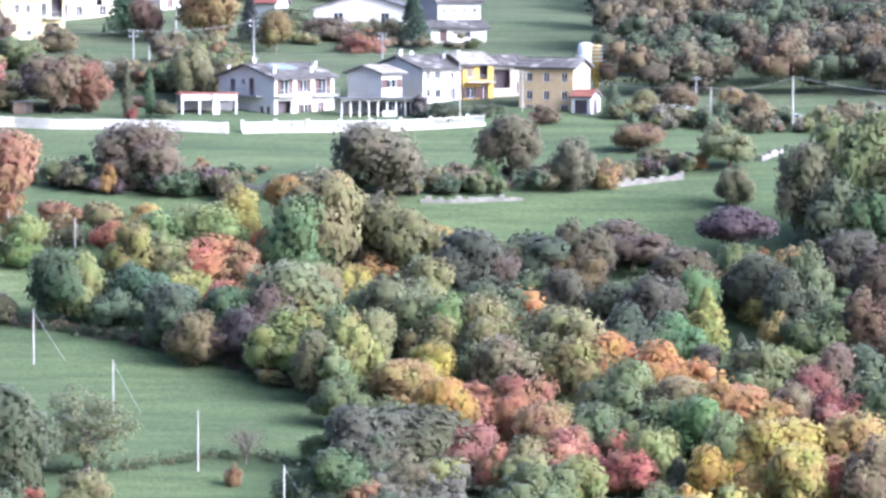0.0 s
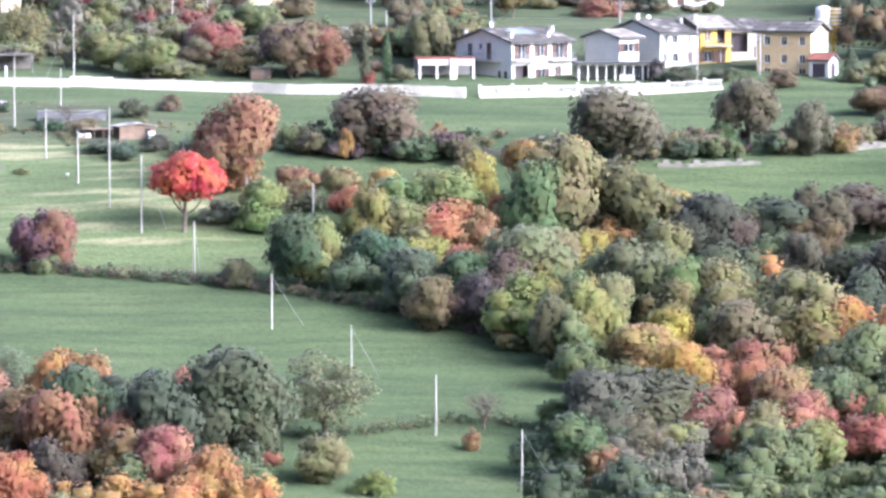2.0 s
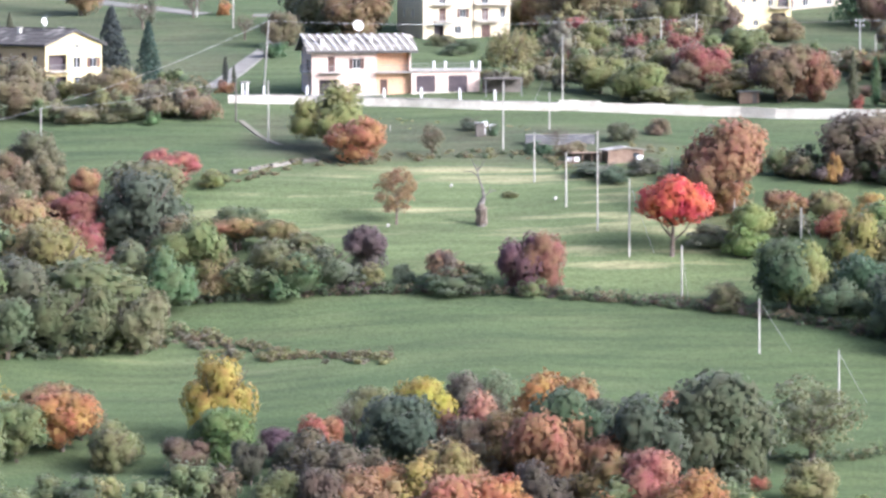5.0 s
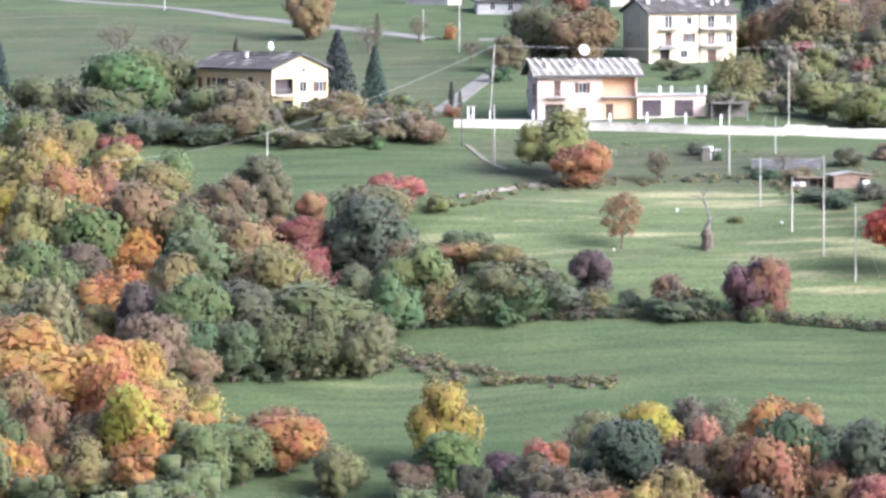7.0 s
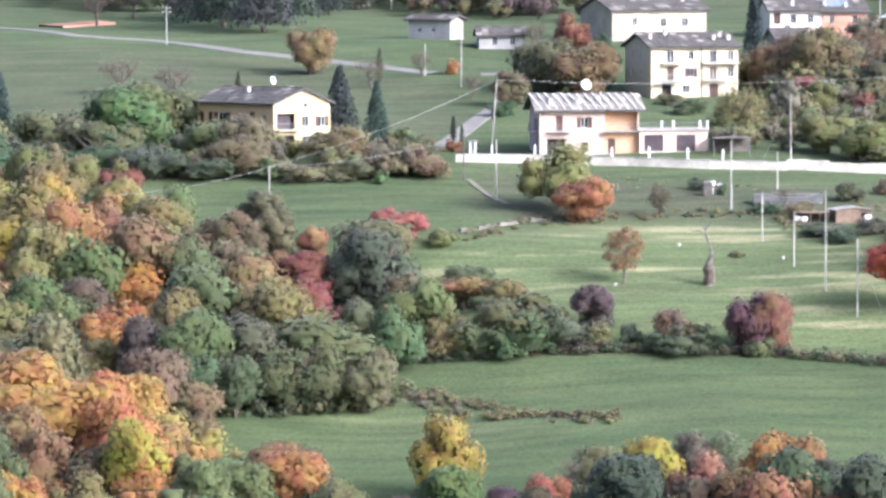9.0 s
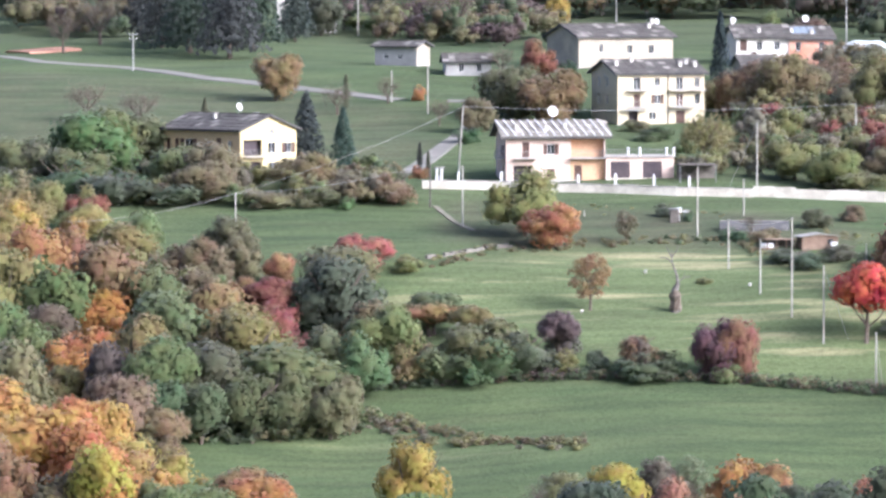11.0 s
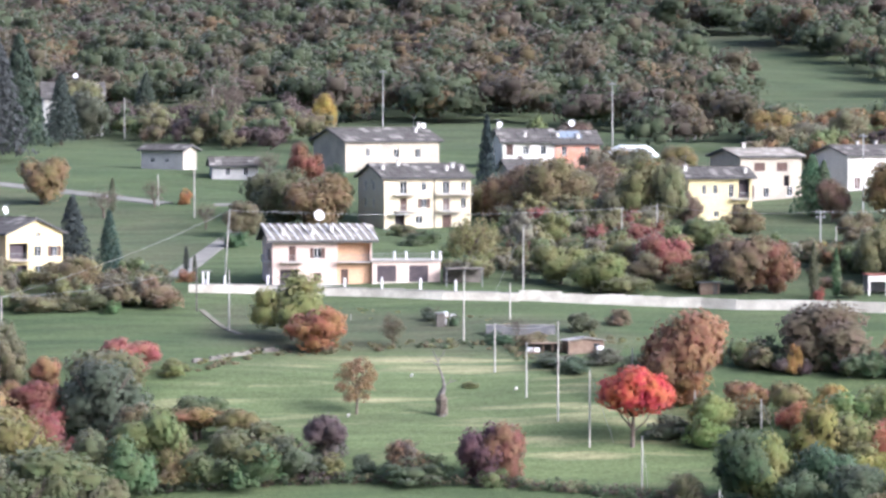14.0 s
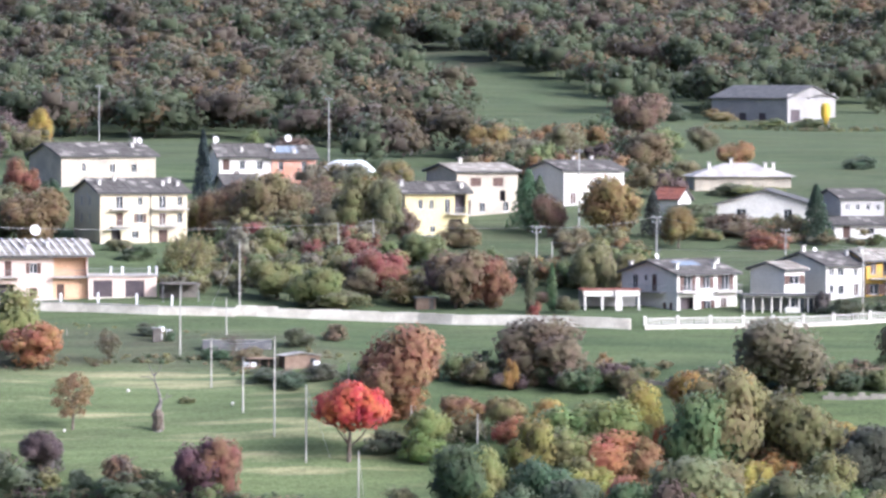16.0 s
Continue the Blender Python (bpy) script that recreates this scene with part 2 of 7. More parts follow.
SUNNY_MEADOW = [(-72, 795), (-66, 798), (-45, 812), (-35, 816), (-17, 809), (-7, 794), (0, 780), (6, 770), (2, 758), (-21, 760), (-43, 763), (-48, 775), (-66, 779)]
HOUSE_BANK = [(-69, 846), (-59, 850), (-37, 842), (-13, 836), (-5, 821), (-20, 811), (-44, 816), (-56, 812), (-67, 819)]
DRY_BANK = [(-83, 741), (-77, 746), (-69, 744), (-57, 737), (-41, 729), (-41, 726), (-57, 733), (-69, 740), (-79, 738)]
UPPER_MEADOW = [(-169, 1002), (-113, 980), (-77, 940), (-72, 880), (-88, 870), (-155, 919)]


def build_ground():
    xs = np.concatenate([np.arange(-2600, -240, 60.0), np.arange(-240, 300, 3.0), np.arange(300, 2700, 60.0)])
    ys = np.concatenate([np.arange(-3000, -60, 120.0), np.arange(-60, 580, 16.0), np.arange(580, 1120, 3.0), np.arange(1120, 1500, 10.0), np.arange(1500, 4700, 50.0)])
    gx, gy = np.meshgrid(xs, ys)
    gzz = ground_z(gx, gy)
    nx, ny = len(xs), len(ys)
    idx = np.arange(nx * ny).reshape(ny, nx)
    quads = np.stack([idx[:-1, :-1], idx[:-1, 1:], idx[1:, 1:], idx[1:, :-1]], -1).reshape(-1, 4)
    me = bpy.data.meshes.new("ground")
    me.from_pydata(np.stack([gx, gy, gzz], -1).reshape(-1, 3).tolist(), [], quads.tolist())
    me.polygons.foreach_set("use_smooth", np.ones(len(quads), bool))
    dry = np.where(inside(SUNNY_MEADOW, gx, gy), 0.85, np.where(inside(UPPER_MEADOW, gx, gy), 0.15, np.where(inside(HOUSE_BANK, gx, gy), 0.4, np.where(inside(DRY_BANK, gx, gy), 0.8, 0.08))))
    rough = np.where(inside(HOUSE_BANK, gx, gy), 0.8, 0.05) + np.where((gy > 862) & (gy < 1060) & (gx > -30), 0.35, 0.0)
    # Upper meadow and hill pasture: shade put into the grass colour.
    rough = np.where(inside(UPPER_MEADOW, gx, gy), 0.55, rough)
    rough = np.where(gy > 1066, 0.3, rough)
    rough = np.where(gy > 1330, 0.8, rough)
    for key, val in (("dry", dry), ("rough", rough)):
        val = (val + np.roll(val, 1, 0) + np.roll(val, -1, 0) + np.roll(val, 1, 1) + np.roll(val, -1, 1)) / 5
        me.attributes.new(key, "FLOAT", "POINT").data.foreach_set("value", val.reshape(-1).astype(np.float32))
    me.materials.append(GRASS)
    tagged(new("ground", me), "green sloping meadows with mown dry strips", "ground", kind="structure")


build_ground()

# ---- houses ----
def wall_panel(w, h, holes, deep=0.22, gable=0.0):
    """A wall in the xz plane facing -y, w wide and h high, with real openings (x, z, w, h) and reveals; gable: rise of a pointed top."""
    bm = bmesh.new()
    xs = sorted({0.0, w, w / 2, *[a for x, z, hw, hh in holes for a in (x - hw / 2, x + hw / 2)]})
    zs = sorted({0.0, h, *[a for x, z, hw, hh in holes for a in (z, z + hh)]})
    for x0, x1 in zip(xs, xs[1:]):
        for z0, z1 in zip(zs, zs[1:]):
            cx, cz = (x0 + x1) / 2, (z0 + z1) / 2
            if not any(abs(cx - x) < hw / 2 and z < cz < z + hh for x, z, hw, hh in holes):
                bm.faces.new([bm.verts.new(p) for p in ((x0, 0, z0), (x1, 0, z0), (x1, 0, z1), (x0, 0, z1))])
    for x, z, hw, hh in holes:
        a, b, t = x - hw / 2, x + hw / 2, z + hh
        for p, q in (((a, z), (b, z)), ((b, z), (b, t)), ((b, t), (a, t)), ((a, t), (a, z))):
            bm.faces.new([bm.verts.new(v) for v in ((p[0], 0, p[1]), (p[0], deep, p[1]), (q[0], deep, q[1]), (q[0], 0, q[1]))])
    if gable:
        for y in (0.0, deep):
            bm.faces.new([bm.verts.new(p) for p in ((0, y, h), (w, y, h), (w / 2, y, h + gable))])
    bmesh.ops.remove_doubles(bm, verts=bm.verts, dist=0.001)
    return bm


_cache = {}


def cached(key, make, material):
    if key not in _cache:
        _cache[key] = mesh_of(key[0], make(), material)
    return _cache[key]


def add_window(parent, x, z, w, h, style, m):
    """A window or door in a wall: frame, pane, sill and, by its style, shutters."""
    win = new("door" if style in "dg" else "window")
    win.parent = parent
    win.matrix_local = m @ pose(x, 0, z)
    key = (round(w, 2), round(h, 2))
    if style == "g":
        share("door_leaf", cached(("door_leaf", *key), lambda: boxes((-w / 2, 0.12, 0, w / 2, 0.20, h), *[(-w / 2 + 0.02, 0.10, h * k / 6 + 0.03, w / 2 - 0.02, 0.12, h * (k + 1) / 6 - 0.03) for k in range(6)]), DOOR_AND_SHADE), win)
        return
    if style == "p":
        share("recess", cached(("recess", *key), lambda: boxes((-w / 2, 1.05, 0, w / 2, 1.12, h), (-w / 2 - 0.05, 0.22, 0, -w / 2, 1.05, h), (w / 2, 0.22, 0, w / 2 + 0.05, 1.05, h), (-w / 2, 0.22, h, w / 2, 1.05, h + 0.05)), ORANGE), win)
        return
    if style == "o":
        # A dark back sheet paints the shade inside an open recess.
        share("dark_recess", cached(("dark_recess", *key), lambda: boxes((-w / 2, 0.9, 0, w / 2, 0.95, h)), DOOR_AND_SHADE), win)
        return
    share("frame", cached(("frame", *key), lambda: boxes((-w / 2, 0.10, 0, -w / 2 + 0.07, 0.18, h), (w / 2 - 0.07, 0.10, 0, w / 2, 0.18, h), (-w / 2 + 0.07, 0.10, h - 0.07, w / 2 - 0.07, 0.18, h), (-w / 2 + 0.07, 0.10, 0, w / 2 - 0.07, 0.18, 0.07), (-0.035, 0.10, 0.07, 0.035, 0.18, h - 0.07)), DISH if style != "b" else SHUTTER), win)
    if style in "db":
        share("door_leaf", cached(("wooden_leaf", *key), lambda: boxes((-w / 2 + 0.05, 0.13, 0.05, w / 2 - 0.05, 0.17, h - 0.05)), SHUTTER), win)
    else:
        share("pane", cached(("pane", *key), lambda: boxes((-w / 2 + 0.05, 0.13, 0.05, w / 2 - 0.05, 0.15, h - 0.05)), PANE), win)
    share("sill", cached(("sill", *key), lambda: boxes((-w / 2 - 0.08, -0.06, -0.08, w / 2 + 0.08, 0.0, 0.0)), LIMESTONE), win)
    if style == "s":
        for sx in (-1, 1):
            share("shutter", cached(("shutter", *key), lambda: boxes((-w / 4, -0.05, 0.0, w / 4, 0.0, h, 0.01)), SHUTTER), win, pose(sx * w * 0.76, -0.004, 0))


def add_balcony(parent, x, z, w, m, depth=1.1):
    b = new("balcony")
    b.parent = parent
    b.matrix_local = m @ pose(x, 0, z)
    k = round(w, 2)
    share("slab", cached(("slab", k, depth), lambda: boxes((-w / 2, -depth, -0.18, w / 2, 0, 0, 0.02)), LIMESTONE), b)

    def rails():
        bm = bmesh.new()
        box(bm, -w / 2, -depth, 0.95, w / 2, -depth + 0.05, 1.0)
        for sx in (-w / 2, w / 2 - 0.05):
            box(bm, sx, -depth + 0.05, 0.95, sx + 0.05, 0, 1.0)
        box(bm, -w / 2, -depth, 0.06, w / 2, -depth + 0.05, 0.10)
        n = max(4, int(w / 0.3))
        for i in range(n + 1):
            px = -w / 2 + (w - 0.03) * i / n
            box(bm, px, -depth + 0.01, 0, px + 0.03, -depth + 0.04, 0.95)
        return bm
    share("railing", cached(("railing", k, depth), rails, METAL), b)


def slab_mesh(w, d, material, seed):
    def make():
        r = random.Random(seed)
        bm = bmesh.new()
        box(bm, -w / 2 * r.uniform(0.93, 1), -d / 2, 0, w / 2 * r.uniform(0.93, 1), d / 2, 0.07, 0.015)
        return bm
    return cached(("stone_slab", round(w, 2), round(d, 2), material.name, seed), make, material)


def pitched_roof(house, w, d, h, rise, along, slab_mat, over=0.6, pieces=True, seed=1):
    """A two-slope roof of stone slabs over a body w by d whose ridge runs along x ('w') or y ('d')."""
    long, span = (w, d) if along == "w" else (d, w)
    L, S = long / 2 + over, span / 2 + over
    drop = rise * S / (span / 2)
    bm = bmesh.new()
    top = h + rise + 0.12
    pts = [(-L, -S, top - drop), (L, -S, top - drop), (L, 0, top), (-L, 0, top), (-L, S, top - drop), (L, S, top - drop)]
    up = [bm.verts.new(p) for p in pts]
    lo = [bm.verts.new((p[0], p[1], p[2] - 0.2)) for p in pts]
    for q in ((0, 1, 2, 3), (3, 2, 5, 4)):
        bm.faces.new([up[i] for i in q])
        bm.faces.new([lo[i] for i in q[::-1]])
    for a, b in ((0, 1), (1, 2), (2, 5), (5, 4), (4, 3), (3, 0)):
        bm.faces.new([lo[a], lo[b], up[b], up[a]])
    centre = pose(w / 2, d / 2, 0, 0, 0, 0 if along == "w" else 90)
    roof = part("roof", bm, ROOF_BED, house)
    roof.matrix_local = centre
    if not pieces:
        return roof, centre, top, drop, S, L
    rng = random.Random(seed)
    slope = math.atan2(drop, S)
    run = math.hypot(drop, S)
    nr, nc = max(3, round(run / 1.25)), max(4, round(2 * L / 1.15))
    sw, sd = 2 * L / nc, run / nr
    for side in (-1, 1):
        frame_m = pose(0, 0, top + 0.004, math.degrees(slope) if side < 0 else -math.degrees(slope))
        for r in range(nr):
            for c in range(nc):
                me = slab_mesh(sw * 0.97, sd * 1.12, slab_mat, rng.randrange(4))
                share("stone_slab", me, roof, frame_m @ pose(-L + sw * (c + 0.5), side * sd * (r + 0.5), 0.03 + 0.02 * rng.random(), (-2.5 if side > 0 else 2.5) * -1, rng.uniform(-1.5, 1.5), rng.uniform(-2, 2)))
    cap = cached(("ridge_cap", slab_mat.name), lambda: boxes((0, -0.2, 0.06, 0.96, 0.2, 0.16, 0.03)), slab_mat)
    for k in range(int(2 * L)):
        share("ridge_cap", cap, roof, pose(-L + k, 0, top))
    return roof, centre, top, drop, S, L


def add_chimney(house, x, y, z, h=0.8):
    ch = part("chimney", boxes((-0.24, -0.24, -0.6, 0.24, 0.24, h, 0.02)), WHITE, house)
    ch.matrix_local = pose(x, y, z)
    part("chimney_cap", boxes((-0.42, -0.42, h + 0.14, 0.42, 0.42, h + 0.24), *[(sx - 0.06, sy - 0.06, h, sx + 0.06, sy + 0.06, h + 0.14) for sx in (-0.2, 0.2) for sy in (-0.2, 0.2)]), LIMESTONE, ch)


def add_dish(house, x, y, z, r=0.55):
    d = new("satellite_dish")
    d.parent = house
    d.matrix_local = pose(x, y, z, 0, 0, 0)
    bm = bmesh.new()
    rod(bm, (0, 0, -1.3), (0, 0, r * 0.4), 0.04)
    part("mast", bm, METAL, d)
    bm = bmesh.new()
    lathe(bm, [(0.05, 0), (r * 0.5, 0.05 * r), (r * 0.8, 0.16 * r), (r, 0.28 * r), (r * 0.98, 0.31 * r), (r * 0.5, 0.1 * r), (0.05, 0.04)], 18)
    dd = part("reflector", bm, DISH, d)
    dd.matrix_local = pose(0, -0.05, r * 0.6, 75, 0, 10)
    bm = bmesh.new()
    rod(bm, (0, 0, 0.02), (0, 0, r * 0.9), 0.025)
    part("feed_arm", bm, METAL, d).matrix_local = pose(0, -0.05, r * 0.6, 75, 0, 10)


def add_aerial(house, x, y, z, h=2.2):
    bm = bmesh.new()
    rod(bm, (0, 0, -0.5), (0, 0, h), 0.03)
    rod(bm, (-0.6, 0, h - 0.2), (0.6, 0, h - 0.2), 0.02)
    for k in range(6):
        rod(bm, (-0.55 + 0.22 * k, -0.3, h - 0.2), (-0.55 + 0.22 * k, 0.3, h - 0.2), 0.015)
    part("aerial", bm, METAL, house).matrix_local = pose(x, y, z)


def house(name, label, x, y, yaw, w, d, h, rise, along, walls, roof=SLATE, front=(), left=(), balconies=(), left_balconies=(), chimneys=(), dishes=(), aerials=(), over=0.6, sink=0.6, side_wall=None, pieces=True, dz=0.0):
    """A house whose nearest corner is at (x, y); its front runs w along yaw and its left side d back. Openings: (along, above, width, height, style)."""
    hs = thing(name, x, y, yaw, label, "house", dz=dz)
    side_wall = side_wall or walls
    fm, lm = Matrix.Identity(4), pose(0, d, 0, 0, 0, -90)
    bm_holes = [(a, b, c, e) for a, b, c, e, s in front]
    g = rise if along == "d" else 0
    part("front_wall", wall_panel(w, h, bm_holes, gable=g), walls, hs)
    part("back_wall", wall_panel(w, h, [], gable=g), walls, hs).matrix_local = pose(w, d, 0, 0, 0, 180)
    g = rise if along == "w" else 0
    part("side_wall", wall_panel(d, h, [(a, b, c, e) for a, b, c, e, s in left], gable=g), side_wall, hs).matrix_local = lm
    part("side_wall", wall_panel(d, h, [], gable=g), side_wall, hs).matrix_local = pose(w, 0, 0, 0, 0, 90)
    part("plinth", boxes((-0.04, -0.04, -sink - 1.5, w + 0.04, d + 0.04, 0.15)), GREY, hs)
    # Added dark block filling the interior, as shade behind the openings.
    part("inner_floor", boxes((0.3, 1.4, 0.1, w - 0.3, d - 0.3, h - 0.2)), DOOR_AND_SHADE, hs)
    for a, b, c, e, s in front:
        add_window(hs, a, b, c, e, s, fm)
    for a, b, c, e, s in left:
        add_window(hs, a, b, c, e, s, lm)
    for a, b, c in balconies:
        add_balcony(hs, a, b, c, fm)
    for a, b, c in left_balconies:
        add_balcony(hs, a, b, c, lm)
    _, centre, top, drop, S, L = pitched_roof(hs, w, d, h, rise, along, roof, over, pieces, seed=len(name) + int(abs(x)))
    for fx, fy in chimneys:
        q = abs(fy - 0.5) * 2 if along == "w" else abs(fx - 0.5) * 2
        add_chimney(hs, fx * w, fy * d, h + rise * (1 - q) + 0.1)
    for fx, fy, r in dishes:
        q = abs(fy - 0.5) * 2 if along == "w" else abs(fx - 0.5) * 2
        add_dish(hs, fx * w, fy * d, h + rise * (1 - q) + 1.0, r)
    for fx, fy in aerials:
        q = abs(fy - 0.5) * 2 if along == "w" else abs(fx - 0.5) * 2
        add_aerial(hs, fx * w, fy * d, h + rise * (1 - q) + 0.1)
    return hs


# the pale pink farmhouse with its garage wing
farm = house("farmhouse", "two-storey pale pink farmhouse with a pale stone slab roof", -60.2, 863.0, 12, 14.6, 10.6, 6.6, 1.9, "w", PINK, PALE_SLAB, dz=0.4,
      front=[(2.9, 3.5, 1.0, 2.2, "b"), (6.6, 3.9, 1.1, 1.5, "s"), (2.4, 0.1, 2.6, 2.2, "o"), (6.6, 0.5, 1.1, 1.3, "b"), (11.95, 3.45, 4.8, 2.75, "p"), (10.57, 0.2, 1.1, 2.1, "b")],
      left=[(3.5, 3.6, 1.0, 1.5, "w"), (7.4, 3.6, 1.3, 1.6, "s"), (7.6, 0.2, 1.3, 2.2, "o")], balconies=[(2.9, 3.4, 3.4), (12.0, 3.4, 5.2)], left_balconies=[(7.4, 3.4, 3.0)],
      chimneys=[(0.12, 0.15), (0.42, 0.15), (0.62, 0.25)], dishes=[(0.52, 0.5, 0.8)], over=0.9)
bm = wall_panel(5.15, 3.25, [(1.15, 0.2, 1.1, 2.1)], deep=0.003)
part("apricot_panel", bm, ORANGE, farm, "apricot rendered lower wall").matrix_local = pose(9.42, -0.004, 0)
for k in range(14):
    for side in (-1, 1):
        rib = part("roof_rib", boxes((-0.09, -3.1, 0.08, 0.09, 3.1, 0.17)), DISH, farm)
        rib.matrix_local = pose(7.3 - 7.6 + 1.16 * k, 5.3 + side * 3.15, 7.62, -side * 20.5) @ pose(0, 0, 0, 0, 0, side * -10)
garage = thing("garage", -45.8, 865.0, 10, "low pale pink garage with two dark doors and roof terrace", "garage", dz=0.3)
part("front_wall", wall_panel(10.0, 3.0, [(2.1, 0, 2.8, 2.4), (6.8, 0, 2.8, 2.4)]), PINK, garage)
part("body", boxes((0, 0.4, -1.5, 10, 6, 2.95)), PINK, garage)
part("plinth", boxes((0, 0.01, -1.5, 10, 0.38, -0.01)), WALL_STONE, garage)
part("flat_roof", boxes((-0.2, -0.3, 3.0, 10.2, 6.2, 3.25)), LIMESTONE, garage)
for gx in (2.1, 6.8):
    add_window(garage, gx, 0, 2.8, 2.4, "g", Matrix.Identity(4))
for gx in (3.3, 5.0, 8.9, 10.0):
    bm = bmesh.new()
    lathe(bm, [(0.22, 0), (0.22, 0.1), (0.14, 0.15), (0.20, 0.5), (0.12, 0.9), (0.22, 1.0), (0.18, 1.2)], 10)
    part("urn", bm, DISH, garage).matrix_local = pose(gx, 0.3, 3.25)
bm = bmesh.new()
for k in range(30):
    box(bm, 0.2 + k * 0.33, 0.28, 3.25, 0.23 + k * 0.33, 0.31, 4.1)
box(bm, 0.1, 0.27, 4.1, 10, 0.32, 4.15)
part("railing", bm, METAL, garage)

flats = house("apartment_house", "three-storey cream apartment house with balconies and stone roof", -47.4, 930.0, 22, 14.4, 12.6, 8.1, 1.9, "w", CREAM, SLATE,
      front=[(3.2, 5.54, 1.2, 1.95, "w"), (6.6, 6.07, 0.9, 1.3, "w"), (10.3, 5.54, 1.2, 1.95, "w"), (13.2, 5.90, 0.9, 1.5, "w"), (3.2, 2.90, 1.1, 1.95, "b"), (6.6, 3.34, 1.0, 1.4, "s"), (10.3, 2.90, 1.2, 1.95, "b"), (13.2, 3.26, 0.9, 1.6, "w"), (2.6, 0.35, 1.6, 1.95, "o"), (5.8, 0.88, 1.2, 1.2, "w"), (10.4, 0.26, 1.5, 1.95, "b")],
      left=[(3.4, 6.07, 0.9, 1.4, "w"), (7.4, 6.07, 0.9, 1.4, "w"), (3.4, 3.34, 0.9, 1.4, "w"), (7.4, 3.34, 0.9, 1.4, "w"), (6.3, 7.2, 0.6, 0.7, "w")],
      balconies=[(3.2, 5.45, 3.4), (11.4, 5.45, 6.0), (3.4, 2.8, 3.6), (10.6, 2.8, 4.2)], chimneys=[(0.06, 0.25), (0.28, 0.4), (0.78, 0.2), (0.95, 0.2), (0.88, 0.3)], side_wall=CREAM)
house("villa", "two-storey tan and yellow villa with loggias under a stone roof", -98.9, 862.0, 48, 11.0, 17.0, 7.8, 2.0, "d", YELLOW, SLATE,
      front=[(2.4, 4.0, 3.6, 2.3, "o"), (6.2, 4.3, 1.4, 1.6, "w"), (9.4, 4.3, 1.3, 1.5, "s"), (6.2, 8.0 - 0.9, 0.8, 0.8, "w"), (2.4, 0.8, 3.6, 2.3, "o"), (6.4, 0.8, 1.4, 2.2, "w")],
      left=[(12.2, 4.2, 1.2, 2.3, "b"), (14.7, 4.2, 1.0, 1.9, "w"), (5.6, 4.5, 1.8, 1.8, "s"), (2.9, 4.5, 0.9, 1.8, "b"), (1.0, 4.5, 0.9, 1.8, "b"), (12.2, 0.9, 1.2, 2.2, "b"), (14.7, 0.9, 1.0, 1.9, "w")],
      balconies=[(2.4, 3.9, 4.6), (2.4, 0.7, 4.6)], left_balconies=[(13.0, 3.9, 5.0)], chimneys=[(0.3, 0.55), (0.7, 0.3)], dishes=[(0.45, 0.35, 0.6)], aerials=[(0.5, 0.35)], side_wall=TAN, sink=2)
white_house = house("white_house", "white two-storey house with brown shutters and stone roof", 39.3, 857.0, 38, 11.4, 12.4, 5.9, 1.7, "w", WHITE, SLATE, dz=-0.6,
      front=[(2.0, 3.4, 1.5, 2.2, "s"), (5.6, 3.7, 1.3, 1.8, "s"), (9.2, 3.4, 1.5, 2.2, "s"), (1.9, 0.2, 2.6, 2.3, "o"), (5.8, 0.4, 1.3, 1.6, "s"), (8.9, 0.2, 1.2, 2.1, "d")],
      left=[(3.0, 3.7, 1.2, 1.9, "w"), (7.3, 3.3, 1.1, 2.4, "b"), (9.6, 0.5, 0.7, 1.2, "b"), (11.0, 0.5, 0.7, 1.2, "b"), (5.4, 4.75, 0.8, 0.9, "w")],
      balconies=[(2.1, 3.25, 4.0), (9.2, 3.25, 4.6)], left_balconies=[(6.4, 3.2, 7.0)], chimneys=[(0.1, 0.12), (0.72, 0.12), (0.95, 0.3), (0.02, 0.85)], dishes=[(0.3, 0.7, 0.4)], aerials=[(0.35, 0.7)], side_wall=WHITE)
house("annex_house", "small white and grey house with a low stone roof", 55.2, 864.0, 45, 4.4, 6.6, 5.2, 0.9, "w", WHITE, PALE_SLAB, front=[(2.2, 3.0, 2.2, 1.3, "s")], side_wall=WHITE)
house("gabled_house", "old grey and white gabled house in a terrace", 61.5, 868.0, 30, 7.0, 13.0, 6.2, 1.6, "w", WHITE, SLATE, dz=-1.0, front=[(1.0, 4.6, 0.8, 1.2, "w"), (2.6, 4.6, 1.0, 1.2, "w"), (5.2, 4.5, 0.6, 1.1, "w"), (1.0, 2.0, 0.8, 1.3, "w"), (2.7, 1.9, 1.0, 1.3, "w"), (5.3, 1.6, 0.8, 1.8, "d")], chimneys=[(0.05, 0.5), (0.9, 0.3)], dishes=[(0.7, 0.8, 0.4)], side_wall=WHITE)
house("ochre_house", "ochre yellow terrace house with a loggia and stone roof", 67.6, 871.0, 22, 5.0, 9.0, 6.3, 1.4, "w", GOLD, PALE_SLAB, front=[(1.2, 4.3, 0.9, 1.6, "b"), (3.4, 4.0, 1.4, 2.2, "o"), (1.3, 1.3, 1.4, 1.6, "s"), (3.4, 1.1, 1.4, 2.0, "d")], balconies=[(2.6, 3.7, 4.4)], chimneys=[(0.1, 0.3)], dz=-1.0)
house("stone_barn", "weathered stone barn with a dark open loft", 72.0, 874.0, 12, 5.2, 8.0, 5.6, 1.2, "w", BEIGE, SLATE, dz=-0.9, front=[(1.6, 2.2, 2.6, 2.8, "o"), (4.3, 1.2, 0.9, 2.0, "d")])
